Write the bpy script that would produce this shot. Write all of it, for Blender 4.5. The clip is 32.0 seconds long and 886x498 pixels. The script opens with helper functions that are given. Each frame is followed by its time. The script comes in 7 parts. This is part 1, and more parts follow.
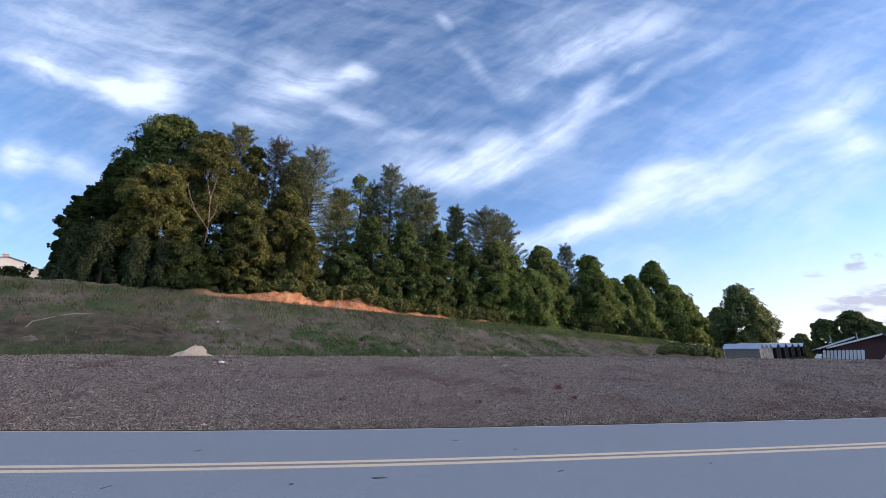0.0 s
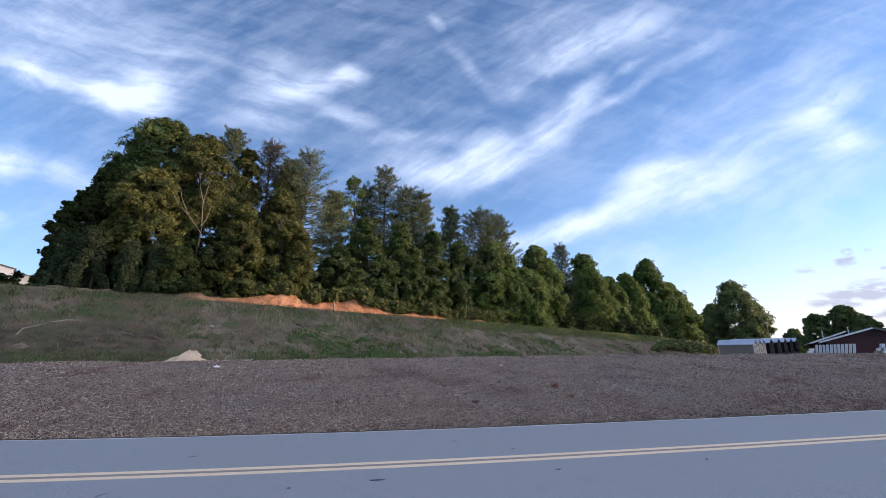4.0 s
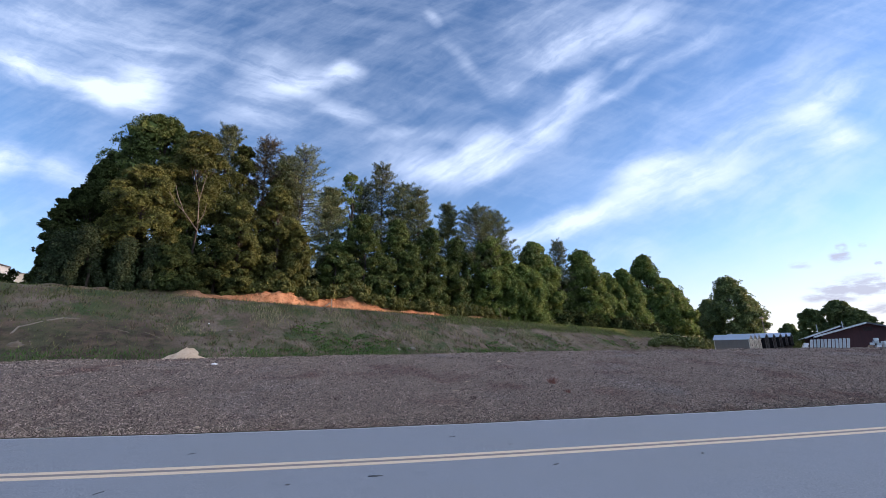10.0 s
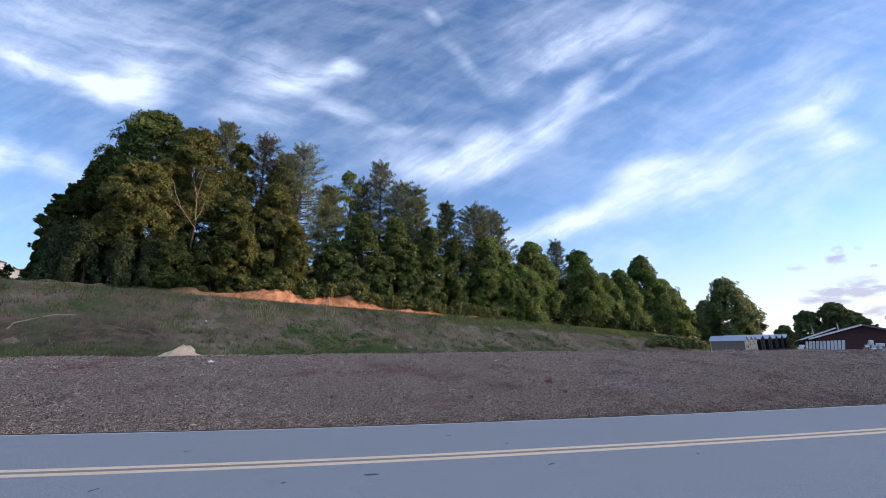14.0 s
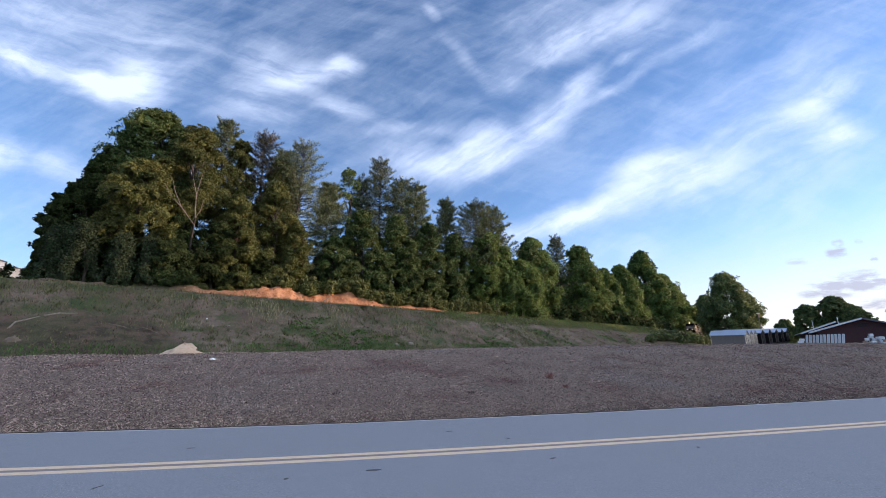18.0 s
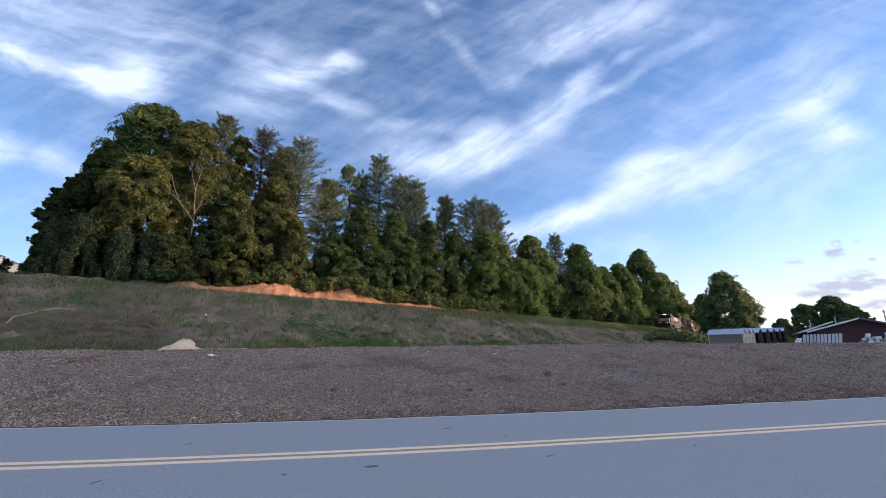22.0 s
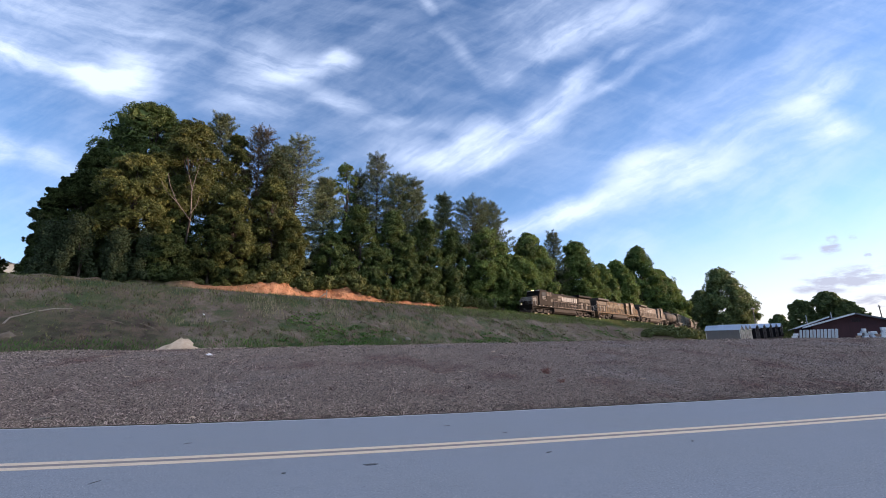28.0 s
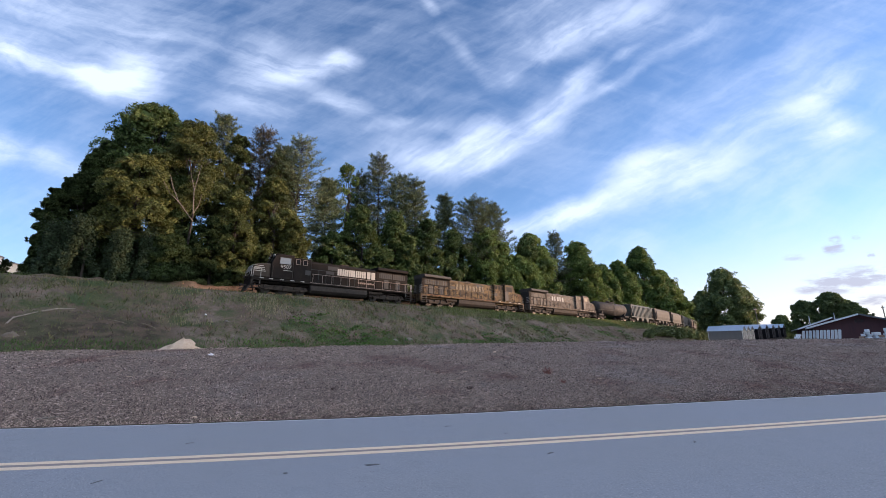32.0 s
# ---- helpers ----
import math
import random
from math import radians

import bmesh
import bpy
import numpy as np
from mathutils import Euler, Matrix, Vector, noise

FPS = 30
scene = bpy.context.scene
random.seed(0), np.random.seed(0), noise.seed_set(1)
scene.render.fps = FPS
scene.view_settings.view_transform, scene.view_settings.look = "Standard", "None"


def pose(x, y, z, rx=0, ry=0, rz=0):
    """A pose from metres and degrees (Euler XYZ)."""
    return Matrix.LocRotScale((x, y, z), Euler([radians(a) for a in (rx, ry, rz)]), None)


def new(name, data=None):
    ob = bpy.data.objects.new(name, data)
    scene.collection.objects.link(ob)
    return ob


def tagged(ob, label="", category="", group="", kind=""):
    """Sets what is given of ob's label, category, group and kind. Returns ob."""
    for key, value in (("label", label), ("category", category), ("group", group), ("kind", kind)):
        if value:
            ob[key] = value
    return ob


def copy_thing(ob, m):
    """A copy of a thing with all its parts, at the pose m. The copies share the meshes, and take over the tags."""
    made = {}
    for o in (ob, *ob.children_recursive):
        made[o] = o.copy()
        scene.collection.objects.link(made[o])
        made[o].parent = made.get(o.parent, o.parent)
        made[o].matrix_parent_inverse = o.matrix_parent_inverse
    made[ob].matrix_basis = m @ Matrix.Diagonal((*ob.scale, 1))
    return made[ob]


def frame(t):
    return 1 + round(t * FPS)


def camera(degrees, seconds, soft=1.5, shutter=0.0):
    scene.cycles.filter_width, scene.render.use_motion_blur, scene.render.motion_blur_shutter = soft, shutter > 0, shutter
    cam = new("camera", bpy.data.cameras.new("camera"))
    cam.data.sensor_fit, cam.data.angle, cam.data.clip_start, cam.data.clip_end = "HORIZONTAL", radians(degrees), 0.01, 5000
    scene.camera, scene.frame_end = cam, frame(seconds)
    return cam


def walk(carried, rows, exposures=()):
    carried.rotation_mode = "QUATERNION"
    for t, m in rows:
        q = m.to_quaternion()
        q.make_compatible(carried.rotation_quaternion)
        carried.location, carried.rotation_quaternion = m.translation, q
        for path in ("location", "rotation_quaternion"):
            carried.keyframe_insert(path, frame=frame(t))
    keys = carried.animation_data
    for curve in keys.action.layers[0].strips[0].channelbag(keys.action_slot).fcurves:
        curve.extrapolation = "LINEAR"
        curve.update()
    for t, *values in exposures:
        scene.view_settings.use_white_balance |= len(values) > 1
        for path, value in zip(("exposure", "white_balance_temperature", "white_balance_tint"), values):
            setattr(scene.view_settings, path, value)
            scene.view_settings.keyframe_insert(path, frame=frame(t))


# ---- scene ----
EXPOSURE, KELVIN = 1.0, 5500
# ---- camera: held by hand at one spot, turning a little ----
cam = camera(96.24, 32.0, soft=0.5)
walk(cam, [(t, pose(0, 0, 1.65, rx, ry, rz)) for t, rx, ry, rz in (
    (0, 104.95, -0.67, 1.40),
    (0.5, 105.03, -0.71, 1.34),
    (1, 105.10, -0.70, 1.25),
    (1.5, 105.11, -0.62, 1.21),
    (2, 105.12, -0.33, 1.26),
    (2.5, 105.11, 0.04, 1.29),
    (3, 105.11, 0.25, 1.22),
    (3.5, 105.09, 0.27, 1.05),
    (5.5, 104.84, 0.24, 0.80),
    (6, 104.73, 0.21, 0.78),
    (6.5, 104.64, 0.26, 0.78),
    (7, 104.62, 0.33, 0.77),
    (7.5, 104.63, 0.41, 0.72),
    (8, 104.60, 0.41, 0.69),
    (8.5, 104.56, 0.36, 0.68),
    (9, 104.54, 0.36, 0.61),
    (9.5, 104.52, 0.47, 0.58),
    (10, 104.56, 0.53, 0.60),
    (10.5, 104.61, 0.45, 0.65),
    (11, 104.63, 0.31, 0.60),
    (11.5, 104.64, 0.20, 0.50),
    (12, 104.61, 0.13, 0.43),
    (12.5, 104.56, 0.14, 0.39),
    (13, 104.50, 0.08, 0.32),
    (13.5, 104.44, 0.11, 0.24),
    (14, 104.44, 0.14, 0.21),
    (14.5, 104.52, 0.22, 0.26),
    (16.5, 104.23, 0.45, 0.36),
    (17, 104.11, 0.45, 0.36),
    (17.5, 103.99, 0.53, 0.35),
    (18, 103.91, 0.50, 0.32),
    (18.5, 103.82, 0.41, 0.29),
    (19, 103.77, 0.32, 0.27),
    (19.5, 103.73, 0.25, 0.25),
    (20, 103.68, 0.28, 0.24),
    (20.5, 103.65, 0.31, 0.25),
    (21, 103.64, 0.31, 0.25),
    (21.5, 103.58, 0.26, 0.22),
    (22, 103.55, 0.18, 0.12),
    (22.5, 103.52, 0.12, 0.03),
    (23, 103.51, 0.15, 0.02),
    (23.5, 103.53, 0.23, 0.05),
    (24, 103.54, 0.29, 0.04),
    (24.5, 103.53, 0.32, 0.01),
    (25, 103.48, 0.23, -0.05),
    (25.5, 103.38, 0.15, -0.06),
    (27.5, 103.35, 0.56, -0.11),
    (28, 103.25, 0.56, -0.09),
    (28.5, 103.15, 0.41, -0.09),
    (29, 103.17, 0.32, -0.10),
    (29.5, 103.17, 0.32, -0.10),
    (30, 103.19, 0.33, -0.08),
    (30.5, 103.22, 0.47, -0.02),
    (31, 103.25, 0.57, 0.01),
    (31.5, 103.27, 0.56, 0.06),
    (32, 103.30, 0.49, 0.12),
)], exposures=((0, EXPOSURE, KELVIN, 10), (32, EXPOSURE, KELVIN, 10)))

# ---- plan: road, field, bank and track ----
ROAD_TURN = math.radians(11.6)
ROAD_U = np.array([math.cos(ROAD_TURN), math.sin(ROAD_TURN)])
ROAD_V = np.array([-math.sin(ROAD_TURN), math.cos(ROAD_TURN)])
ROAD_0 = np.array([0.0, 7.22])          # a point on the double yellow line
FAR_EDGE, NEAR_EDGE = 3.2, -3.8        # the pavement's two edges, across the road
TRACK_0, TRACK_TURN = np.array([-23.6, 45.4]), math.radians(38.0)
S_MIN, S_MAX, S_STEP = -120.0, 640.0, 1.0


def lay_track():
    """Centre line of the track: straight, then a long bend away. Metres along it are s."""
    s = np.arange(S_MIN, S_MAX + S_STEP, S_STEP)
    turn = TRACK_TURN + np.clip(s - 50, 0, 110) / 400.0
    d = np.stack([np.cos(turn), np.sin(turn)], 1)
    p = np.cumsum(d * S_STEP, 0)
    p += TRACK_0 - p[int(round(-S_MIN / S_STEP))]
    return s, p, turn


TRACK_S, TRACK_P, TRACK_A = lay_track()


def rail_z(s):
    """Height of the rail heads."""
    s = np.asarray(s, float)
    return 7.5 - 0.015 * np.clip(s, -30, 70) - 0.006 * np.clip(s - 70, 0, 90)


def on_track(s):
    x = np.interp(s, TRACK_S, TRACK_P[:, 0])
    y = np.interp(s, TRACK_S, TRACK_P[:, 1])
    return float(x), float(y), float(rail_z(s)), float(np.interp(s, TRACK_S, TRACK_A))


def to_track(x, y):
    """Metres along the track and away from it (positive: beyond it) of ground points."""
    x, y = np.asarray(x, float), np.asarray(y, float)
    shape = x.shape
    q = np.stack([x.ravel(), y.ravel()], 1)
    pick = np.concatenate([np.argmin(((b[:, None] - TRACK_P[None, ::2]) ** 2).sum(2), 1) * 2
                           for b in np.array_split(q, max(1, len(q) // 4000))])
    a, p = TRACK_A[pick], TRACK_P[pick]
    d = q - p
    along = TRACK_S[pick] + d[:, 0] * np.cos(a) + d[:, 1] * np.sin(a)
    off = -d[:, 0] * np.sin(a) + d[:, 1] * np.cos(a)
    return along.reshape(shape), off.reshape(shape)


def road_bend(u, v):
    """How far the road's slow bend carries it off its straight line; none of it is left up on the verge."""
    k = np.clip(np.asarray(u, float) - 1.2, -13.0, 20.0)
    return (np.where(k < 0, 0.0063, 0.0023) * k * k - 0.40) * smooth(-30, -6, v) * (1 - smooth(4.4, 12.0, v))


def road_xy(u, v):
    """Metres along and across the road, to the plan."""
    v = v + road_bend(u, v)
    return ROAD_0[0] + u * ROAD_U[0] + v * ROAD_V[0], ROAD_0[1] + u * ROAD_U[1] + v * ROAD_V[1]


def to_road(x, y):
    dx, dy = np.asarray(x, float) - ROAD_0[0], np.asarray(y, float) - ROAD_0[1]
    u, v = dx * ROAD_U[0] + dy * ROAD_U[1], dx * ROAD_V[0] + dy * ROAD_V[1]
    return u, v - road_bend(u, v - road_bend(u, v))


def smooth(a, b, x):
    t = np.clip((np.asarray(x, float) - a) / (b - a), 0, 1)
    return t * t * (3 - 2 * t)


def wave(x, y, size, seed=0.0):
    """Cheap smooth unevenness, about -1 to 1."""
    a, b = x / size + seed * 1.7, y / size - seed * 2.3
    return (np.sin(a * 1.9 + np.sin(b * 1.3 + seed) * 1.2) + np.sin(b * 2.1 - np.sin(a * 1.1) * 1.4 + 0.7)
            + np.sin((a + b) * 1.37 + seed * 0.9)) / 3


def field_z(x, y):
    """The mulched verge beside the road: it climbs to a low crest, then lies nearly level."""
    u, v = to_road(x, y)
    crest = 1.40 + 0.26 * smooth(-22, 22, u)
    w = np.clip((v - FAR_EDGE - 0.15) / 13.5, 0, 1)
    z = crest * (1 - (1 - w) ** 1.55)
    z = z - 0.9 * smooth(16.8, 21, v) * (1 - smooth(22, 40, u)) - 0.5 * smooth(17, 34, v) * smooth(15, 35, u)
    z = z + smooth(3.6, 5, v) * (0.045 * wave(x, y, 1.7, 1) + 0.03 * wave(x, y, 0.7, 2))
    near = np.clip(NEAR_EDGE - 0.1 - v, 0, None)
    z = np.where(v < NEAR_EDGE, -0.03 - 0.02 * np.clip(near, 0, 6) + 0.015 * wave(x, y, 1.3, 5), z)
    return np.where((v >= NEAR_EDGE) & (v <= FAR_EDGE + 0.01), -0.05, z)


def clay_core(s):
    """Where the red clay stands open to its full height."""
    return np.exp(-((s - 5.0) / 4.5) ** 2) + 0.9 * np.exp(-((s - 15.5) / 3.6) ** 2)


def ground_z(x, y):
    """Height of the one ground sheet."""
    x, y = np.asarray(x, float), np.asarray(y, float)
    s, n = to_track(x, y)
    base = rail_z(s) - 0.75
    fall = np.clip(-n - 3.6, 0, None)
    slope = 0.50 + 0.10 * smooth(35, 75, s)
    rough = smooth(0.3, 3, fall) * (0.22 * wave(x, y, 4.3, 3) + 0.13 * wave(x, y, 1.5, 4) + 0.05 * wave(x, y, 0.6, 6))
    bank = base - slope * fall * smooth(-0.5, 3.0, fall) + rough
    berm = 0.40 * np.exp(-((n + 3.6) / 0.6) ** 2)
    bed = berm + 0.42 * smooth(-3.2, -1.9, n) * (1 - smooth(1.9, 3.2, n))
    cut = (1.0 - smooth(36, 56, s)) * smooth(-32, -8, s) * (0.75 + 0.60 * clay_core(s) + 0.25 * wave(x, y, 3.5, 21))
    rise = (2.1 * cut + 0.4) * smooth(3.9 + 0.5 * wave(x, y, 2.6, 22), 5.3 + 0.5 * wave(x, y, 4, 7), n) + 0.05 * np.clip(n - 6, 0, 60)
    rise = rise + smooth(3.8, 4.6, n) * (1 - smooth(6.2, 7.5, n)) * (0.34 * wave(x, y, 1.2, 23) + 0.22 * wave(x, y, 0.55, 24)) * np.minimum(cut, 1)
    rise = rise + smooth(5, 8, n) * 0.25 * wave(x, y, 5, 8)
    bank = bank + bed + rise
    z = np.maximum(field_z(x, y), bank)
    # an unseen rise added to the right; its trees block the low sun
    q, k = 0.978 * x + 0.208 * y, -0.208 * x + 0.978 * y
    z = z + 14.0 * smooth(118, 164, q) * (1 - smooth(66, 92, k)) * smooth(-240, -160, k)
    return z

# ---- daylight: late evening, sun low to the right, out of view ----
SUN_AZ, SUN_EL = math.radians(78.0), math.radians(6.2)   # clockwise from +y
SUN_DIR = Vector((math.sin(SUN_AZ) * math.cos(SUN_EL), math.cos(SUN_AZ) * math.cos(SUN_EL), math.sin(SUN_EL)))


def sky_way(px, py):
    """A direction in the sky from its tangents right of and above the line of sight (y)."""
    return Vector((px, 1.0, py)).normalized()


def make_sky():
    world = bpy.data.worlds.new("evening_sky")
    scene.world = world
    world.use_nodes = True
    nt = world.node_tree
    nt.nodes.clear()
    N, L = nt.nodes.new, nt.links.new

    def math_node(op, a, b=None, c=None, clamp=False):
        n = N("ShaderNodeMath")
        n.operation, n.use_clamp = op, clamp
        for i, v in enumerate((a, b, c)):
            if v is None:
                continue
            if isinstance(v, (int, float)):
                n.inputs[i].default_value = v
            else:
                L(v, n.inputs[i])
        return n.outputs[0]

    def dot(vec, d):
        n = N("ShaderNodeVectorMath")
        n.operation = "DOT_PRODUCT"
        L(vec, n.inputs[0])
        n.inputs[1].default_value = d
        return n.outputs["Value"]

    def smoothstep(v, a, b, lo=0.0, hi=1.0):
        n = N("ShaderNodeMapRange")
        n.interpolation_type = "SMOOTHSTEP"
        L(v, n.inputs[0])
        for i, k in zip((1, 2, 3, 4), (a, b, lo, hi)):
            n.inputs[i].default_value = k
        return n.outputs[0]

    tex = N("ShaderNodeTexCoord").outputs["Generated"]
    sky = N("ShaderNodeTexSky")
    sky.sky_type, sky.sun_disc = "NISHITA", False
    sky.sun_elevation, sky.sun_rotation = SUN_EL, SUN_AZ
    sky.altitude, sky.air_density, sky.dust_density, sky.ozone_density = 400, 1.0, 0.2, 2.0
    # cirrus plane overhead: wisps drawn out along the wind
    sep = N("ShaderNodeSeparateXYZ")
    L(tex, sep.inputs[0])
    up = math_node("MAXIMUM", sep.outputs[2], 0.03)
    plane = N("ShaderNodeCombineXYZ")
    L(math_node("DIVIDE", sep.outputs[0], up), plane.inputs[0])
    L(math_node("DIVIDE", sep.outputs[1], up), plane.inputs[1])
    wisp_map = N("ShaderNodeMapping")
    wisp_map.inputs["Rotation"].default_value = (0, 0, math.radians(-20))
    wisp_map.inputs["Scale"].default_value = (1.7, 0.8, 1)
    L(plane.outputs[0], wisp_map.inputs[0])

    def noise_of(vec, scale, detail, rough, distort=0.0):
        n = N("ShaderNodeTexNoise")
        L(vec, n.inputs["Vector"])
        n.inputs["Scale"].default_value, n.inputs["Detail"].default_value = scale, detail
        n.inputs["Roughness"].default_value, n.inputs["Distortion"].default_value = rough, distort
        return n

    wisps = noise_of(wisp_map.outputs[0], 2.0, 9, 0.60, 0.35).outputs[0]
    broad = noise_of(tex, 2.3, 4, 0.5).outputs[0]
    veil = math_node("MULTIPLY", smoothstep(broad, 0.42, 0.72), smoothstep(wisps, 0.36, 0.75), None, True)
    # tangents right and up, on the side of the sky ahead
    ahead = math_node("MAXIMUM", sep.outputs[1], 0.05)
    flat = N("ShaderNodeCombineXYZ")
    L(math_node("DIVIDE", sep.outputs[0], ahead), flat.inputs[0])
    L(math_node("DIVIDE", sep.outputs[2], ahead), flat.inputs[1])
    # the streaks bend and fray: one small shift for all of them
    shift = noise_of(flat.outputs[0], 2.6, 7, 0.58)
    off = N("ShaderNodeVectorMath")
    off.operation = "MULTIPLY_ADD"
    L(shift.outputs["Color"], off.inputs[0])
    off.inputs[1].default_value, off.inputs[2].default_value = (0.12, 0.12, 0.0), (-0.06, -0.06, 0.0)
    bent = N("ShaderNodeVectorMath")
    bent.operation = "ADD"
    L(flat.outputs[0], bent.inputs[0])
    L(off.outputs[0], bent.inputs[1])
    fluff = noise_of(bent.outputs[0], 4.5, 8, 0.6, 0.3).outputs[0]
    frayed = None
    for group, lie, share in ((STREAKS_LOW_LEFT, -17, 1.15), (STREAKS_OVERHEAD, 36, 0.95), (STREAKS_TO_SUNSET, 24, 0.74)):
        total = None
        for a, b, wide, much in group:
            half = math.dist(a, b) / 2
            oval = N("ShaderNodeMapping")
            oval.vector_type = "TEXTURE"
            oval.inputs["Location"].default_value = ((a[0] + b[0]) / 2, (a[1] + b[1]) / 2, 0)
            oval.inputs["Rotation"].default_value = (0, 0, math.atan2(b[1] - a[1], b[0] - a[0]))
            oval.inputs["Scale"].default_value = (half * 1.5, wide * 1.9, 1)
            L(bent.outputs[0], oval.inputs[0])
            r = N("ShaderNodeVectorMath")
            r.operation = "LENGTH"
            L(oval.outputs[0], r.inputs[0])
            one = smoothstep(r.outputs["Value"], 0.0, 1.0, much * share, 0.0)
            total = one if total is None else math_node("ADD", total, one)
        # fibres drawn out along the streaks of the group
        comb = N("ShaderNodeMapping")
        comb.vector_type = "TEXTURE"
        comb.inputs["Rotation"].default_value = (0, 0, math.radians(lie))
        comb.inputs["Scale"].default_value = (1.0, 0.17, 1)
        L(bent.outputs[0], comb.inputs[0])
        fibre = noise_of(comb.outputs[0], 2.4, 9, 0.62, 0.15).outputs[0]
        grain = math_node("ADD", math_node("MULTIPLY", fibre, 0.7), math_node("MULTIPLY", fluff, 0.3))
        veiled = math_node("MULTIPLY", smoothstep(grain, 0.40, 0.66), 0.09)
        one = math_node("MULTIPLY_ADD", total, smoothstep(grain, 0.34, 0.62, 0.42, 1.22), veiled)
        frayed = one if frayed is None else math_node("ADD", frayed, one)
    front = smoothstep(sep.outputs[1], 0.08, 0.25)
    cover = math_node("ADD", math_node("MULTIPLY", frayed, front), math_node("MULTIPLY", veil, math_node("MULTIPLY_ADD", front, -0.6, 0.6)), None, True)
    cover = math_node("MULTIPLY", cover, smoothstep(sep.outputs[2], 0.0, 0.10), None, True)
    # haze that whitens the sky toward the horizon
    mix = N("ShaderNodeMix")
    mix.data_type = "RGBA"
    L(cover, mix.inputs[0])
    boost = N("ShaderNodeMix")
    boost.data_type, boost.blend_type = "RGBA", "MULTIPLY"
    boost.inputs[0].default_value = 1.0
    L(sky.outputs[0], boost.inputs[6])
    boost.inputs[7].default_value = SKY_TINT
    L(boost.outputs[2], mix.inputs[6])
    mix.inputs[7].default_value = CLOUD_COLOR
    # a thin milky veil that thickens to the right
    thin = N("ShaderNodeMix")
    thin.data_type = "RGBA"
    L(math_node("MULTIPLY", smoothstep(dot(tex, (0.80, 0.55, 0.20)), 0.35, 0.95), smoothstep(sep.outputs[2], 0.10, 0.70, 0.08, 0.0)), thin.inputs[0])
    L(mix.outputs[2], thin.inputs[6])
    thin.inputs[7].default_value = VEIL_COLOR
    # low violet-grey clouds over the right horizon
    low_map = N("ShaderNodeMapping")
    low_map.inputs["Scale"].default_value = (1, 1, 3.0)
    L(tex, low_map.inputs[0])
    torn = noise_of(low_map.outputs[0], 26.0, 6, 0.6).outputs[0]
    low = None
    for a, b, wide, much in LOW_CLOUDS:
        a, b = sky_way(*a), sky_way(*b)
        mid, n = (a + b).normalized(), a.cross(b).normalized()
        t = n.cross(mid).normalized()
        half = abs(t.dot(b))
        across = smoothstep(math_node("ABSOLUTE", dot(tex, n)), 0.0, wide * 1.6, 1.0, 0.0)
        along = smoothstep(math_node("ABSOLUTE", dot(tex, t)), half * 0.4, half * 1.3, 1.0, 0.0)
        one = math_node("MULTIPLY", math_node("MULTIPLY", across, along), much)
        low = one if low is None else math_node("MAXIMUM", low, one)
    low = smoothstep(math_node("MULTIPLY", low, math_node("MULTIPLY_ADD", torn, 3.2, -1.0)), 0.05, 0.75, 0.0, 0.85)
    mix2 = N("ShaderNodeMix")
    mix2.data_type = "RGBA"
    mix3 = N("ShaderNodeMix")
    mix3.data_type = "RGBA"
    L(low, mix2.inputs[0])
    L(mix3.outputs[2], mix2.inputs[6])
    mix2.inputs[7].default_value = LOW_CLOUD
    # pale haze low over the horizon, rosier toward the sunset side
    rosy = smoothstep(dot(tex, (0.86, 0.50, 0.0)), 0.55, 0.98)
    tone = N("ShaderNodeMix")
    tone.data_type = "RGBA"
    L(rosy, tone.inputs[0])
    tone.inputs[6].default_value, tone.inputs[7].default_value = HAZE_BLUE, HAZE_ROSE
    L(math_node("MULTIPLY", smoothstep(sep.outputs[2], -0.02, 0.26, 1.0, 0.0), math_node("MULTIPLY_ADD", rosy, 0.42, 0.45)), mix3.inputs[0])
    L(thin.outputs[2], mix3.inputs[6])
    L(tone.outputs[2], mix3.inputs[7])
    # an added glow out of view, right and behind, to light the ground
    fill_mask = smoothstep(dot(tex, tuple(Vector((0.852, -0.512, 0.62)).normalized())), 0.56, 1.0)
    glow = N("ShaderNodeMix")
    glow.data_type = "RGBA"
    L(fill_mask, glow.inputs[0])
    L(mix2.outputs[2], glow.inputs[6])
    glow.inputs[7].default_value = FILL_GLOW
    mix2 = glow
    back = N("ShaderNodeBackground")
    back.inputs["Strength"].default_value = SKY_STRENGTH
    L(mix2.outputs[2], back.inputs["Color"])
    out = N("ShaderNodeOutputWorld")
    L(back.outputs[0], out.inputs[0])


SKY_STRENGTH = 0.12
SKY_TINT = (1.24, 1.13, 1.25, 1)
CLOUD_COLOR = (4.3, 4.4, 4.9, 1)
HAZE_BLUE = (2.3, 3.1, 4.1, 1)
HAZE_ROSE = (4.7, 3.95, 3.55, 1)
FILL_GLOW = (13.0, 12.2, 11.4, 1)
LOW_CLOUD = (2.6, 2.4, 2.6, 1)
VEIL_COLOR = (3.2, 3.9, 5.6, 1)
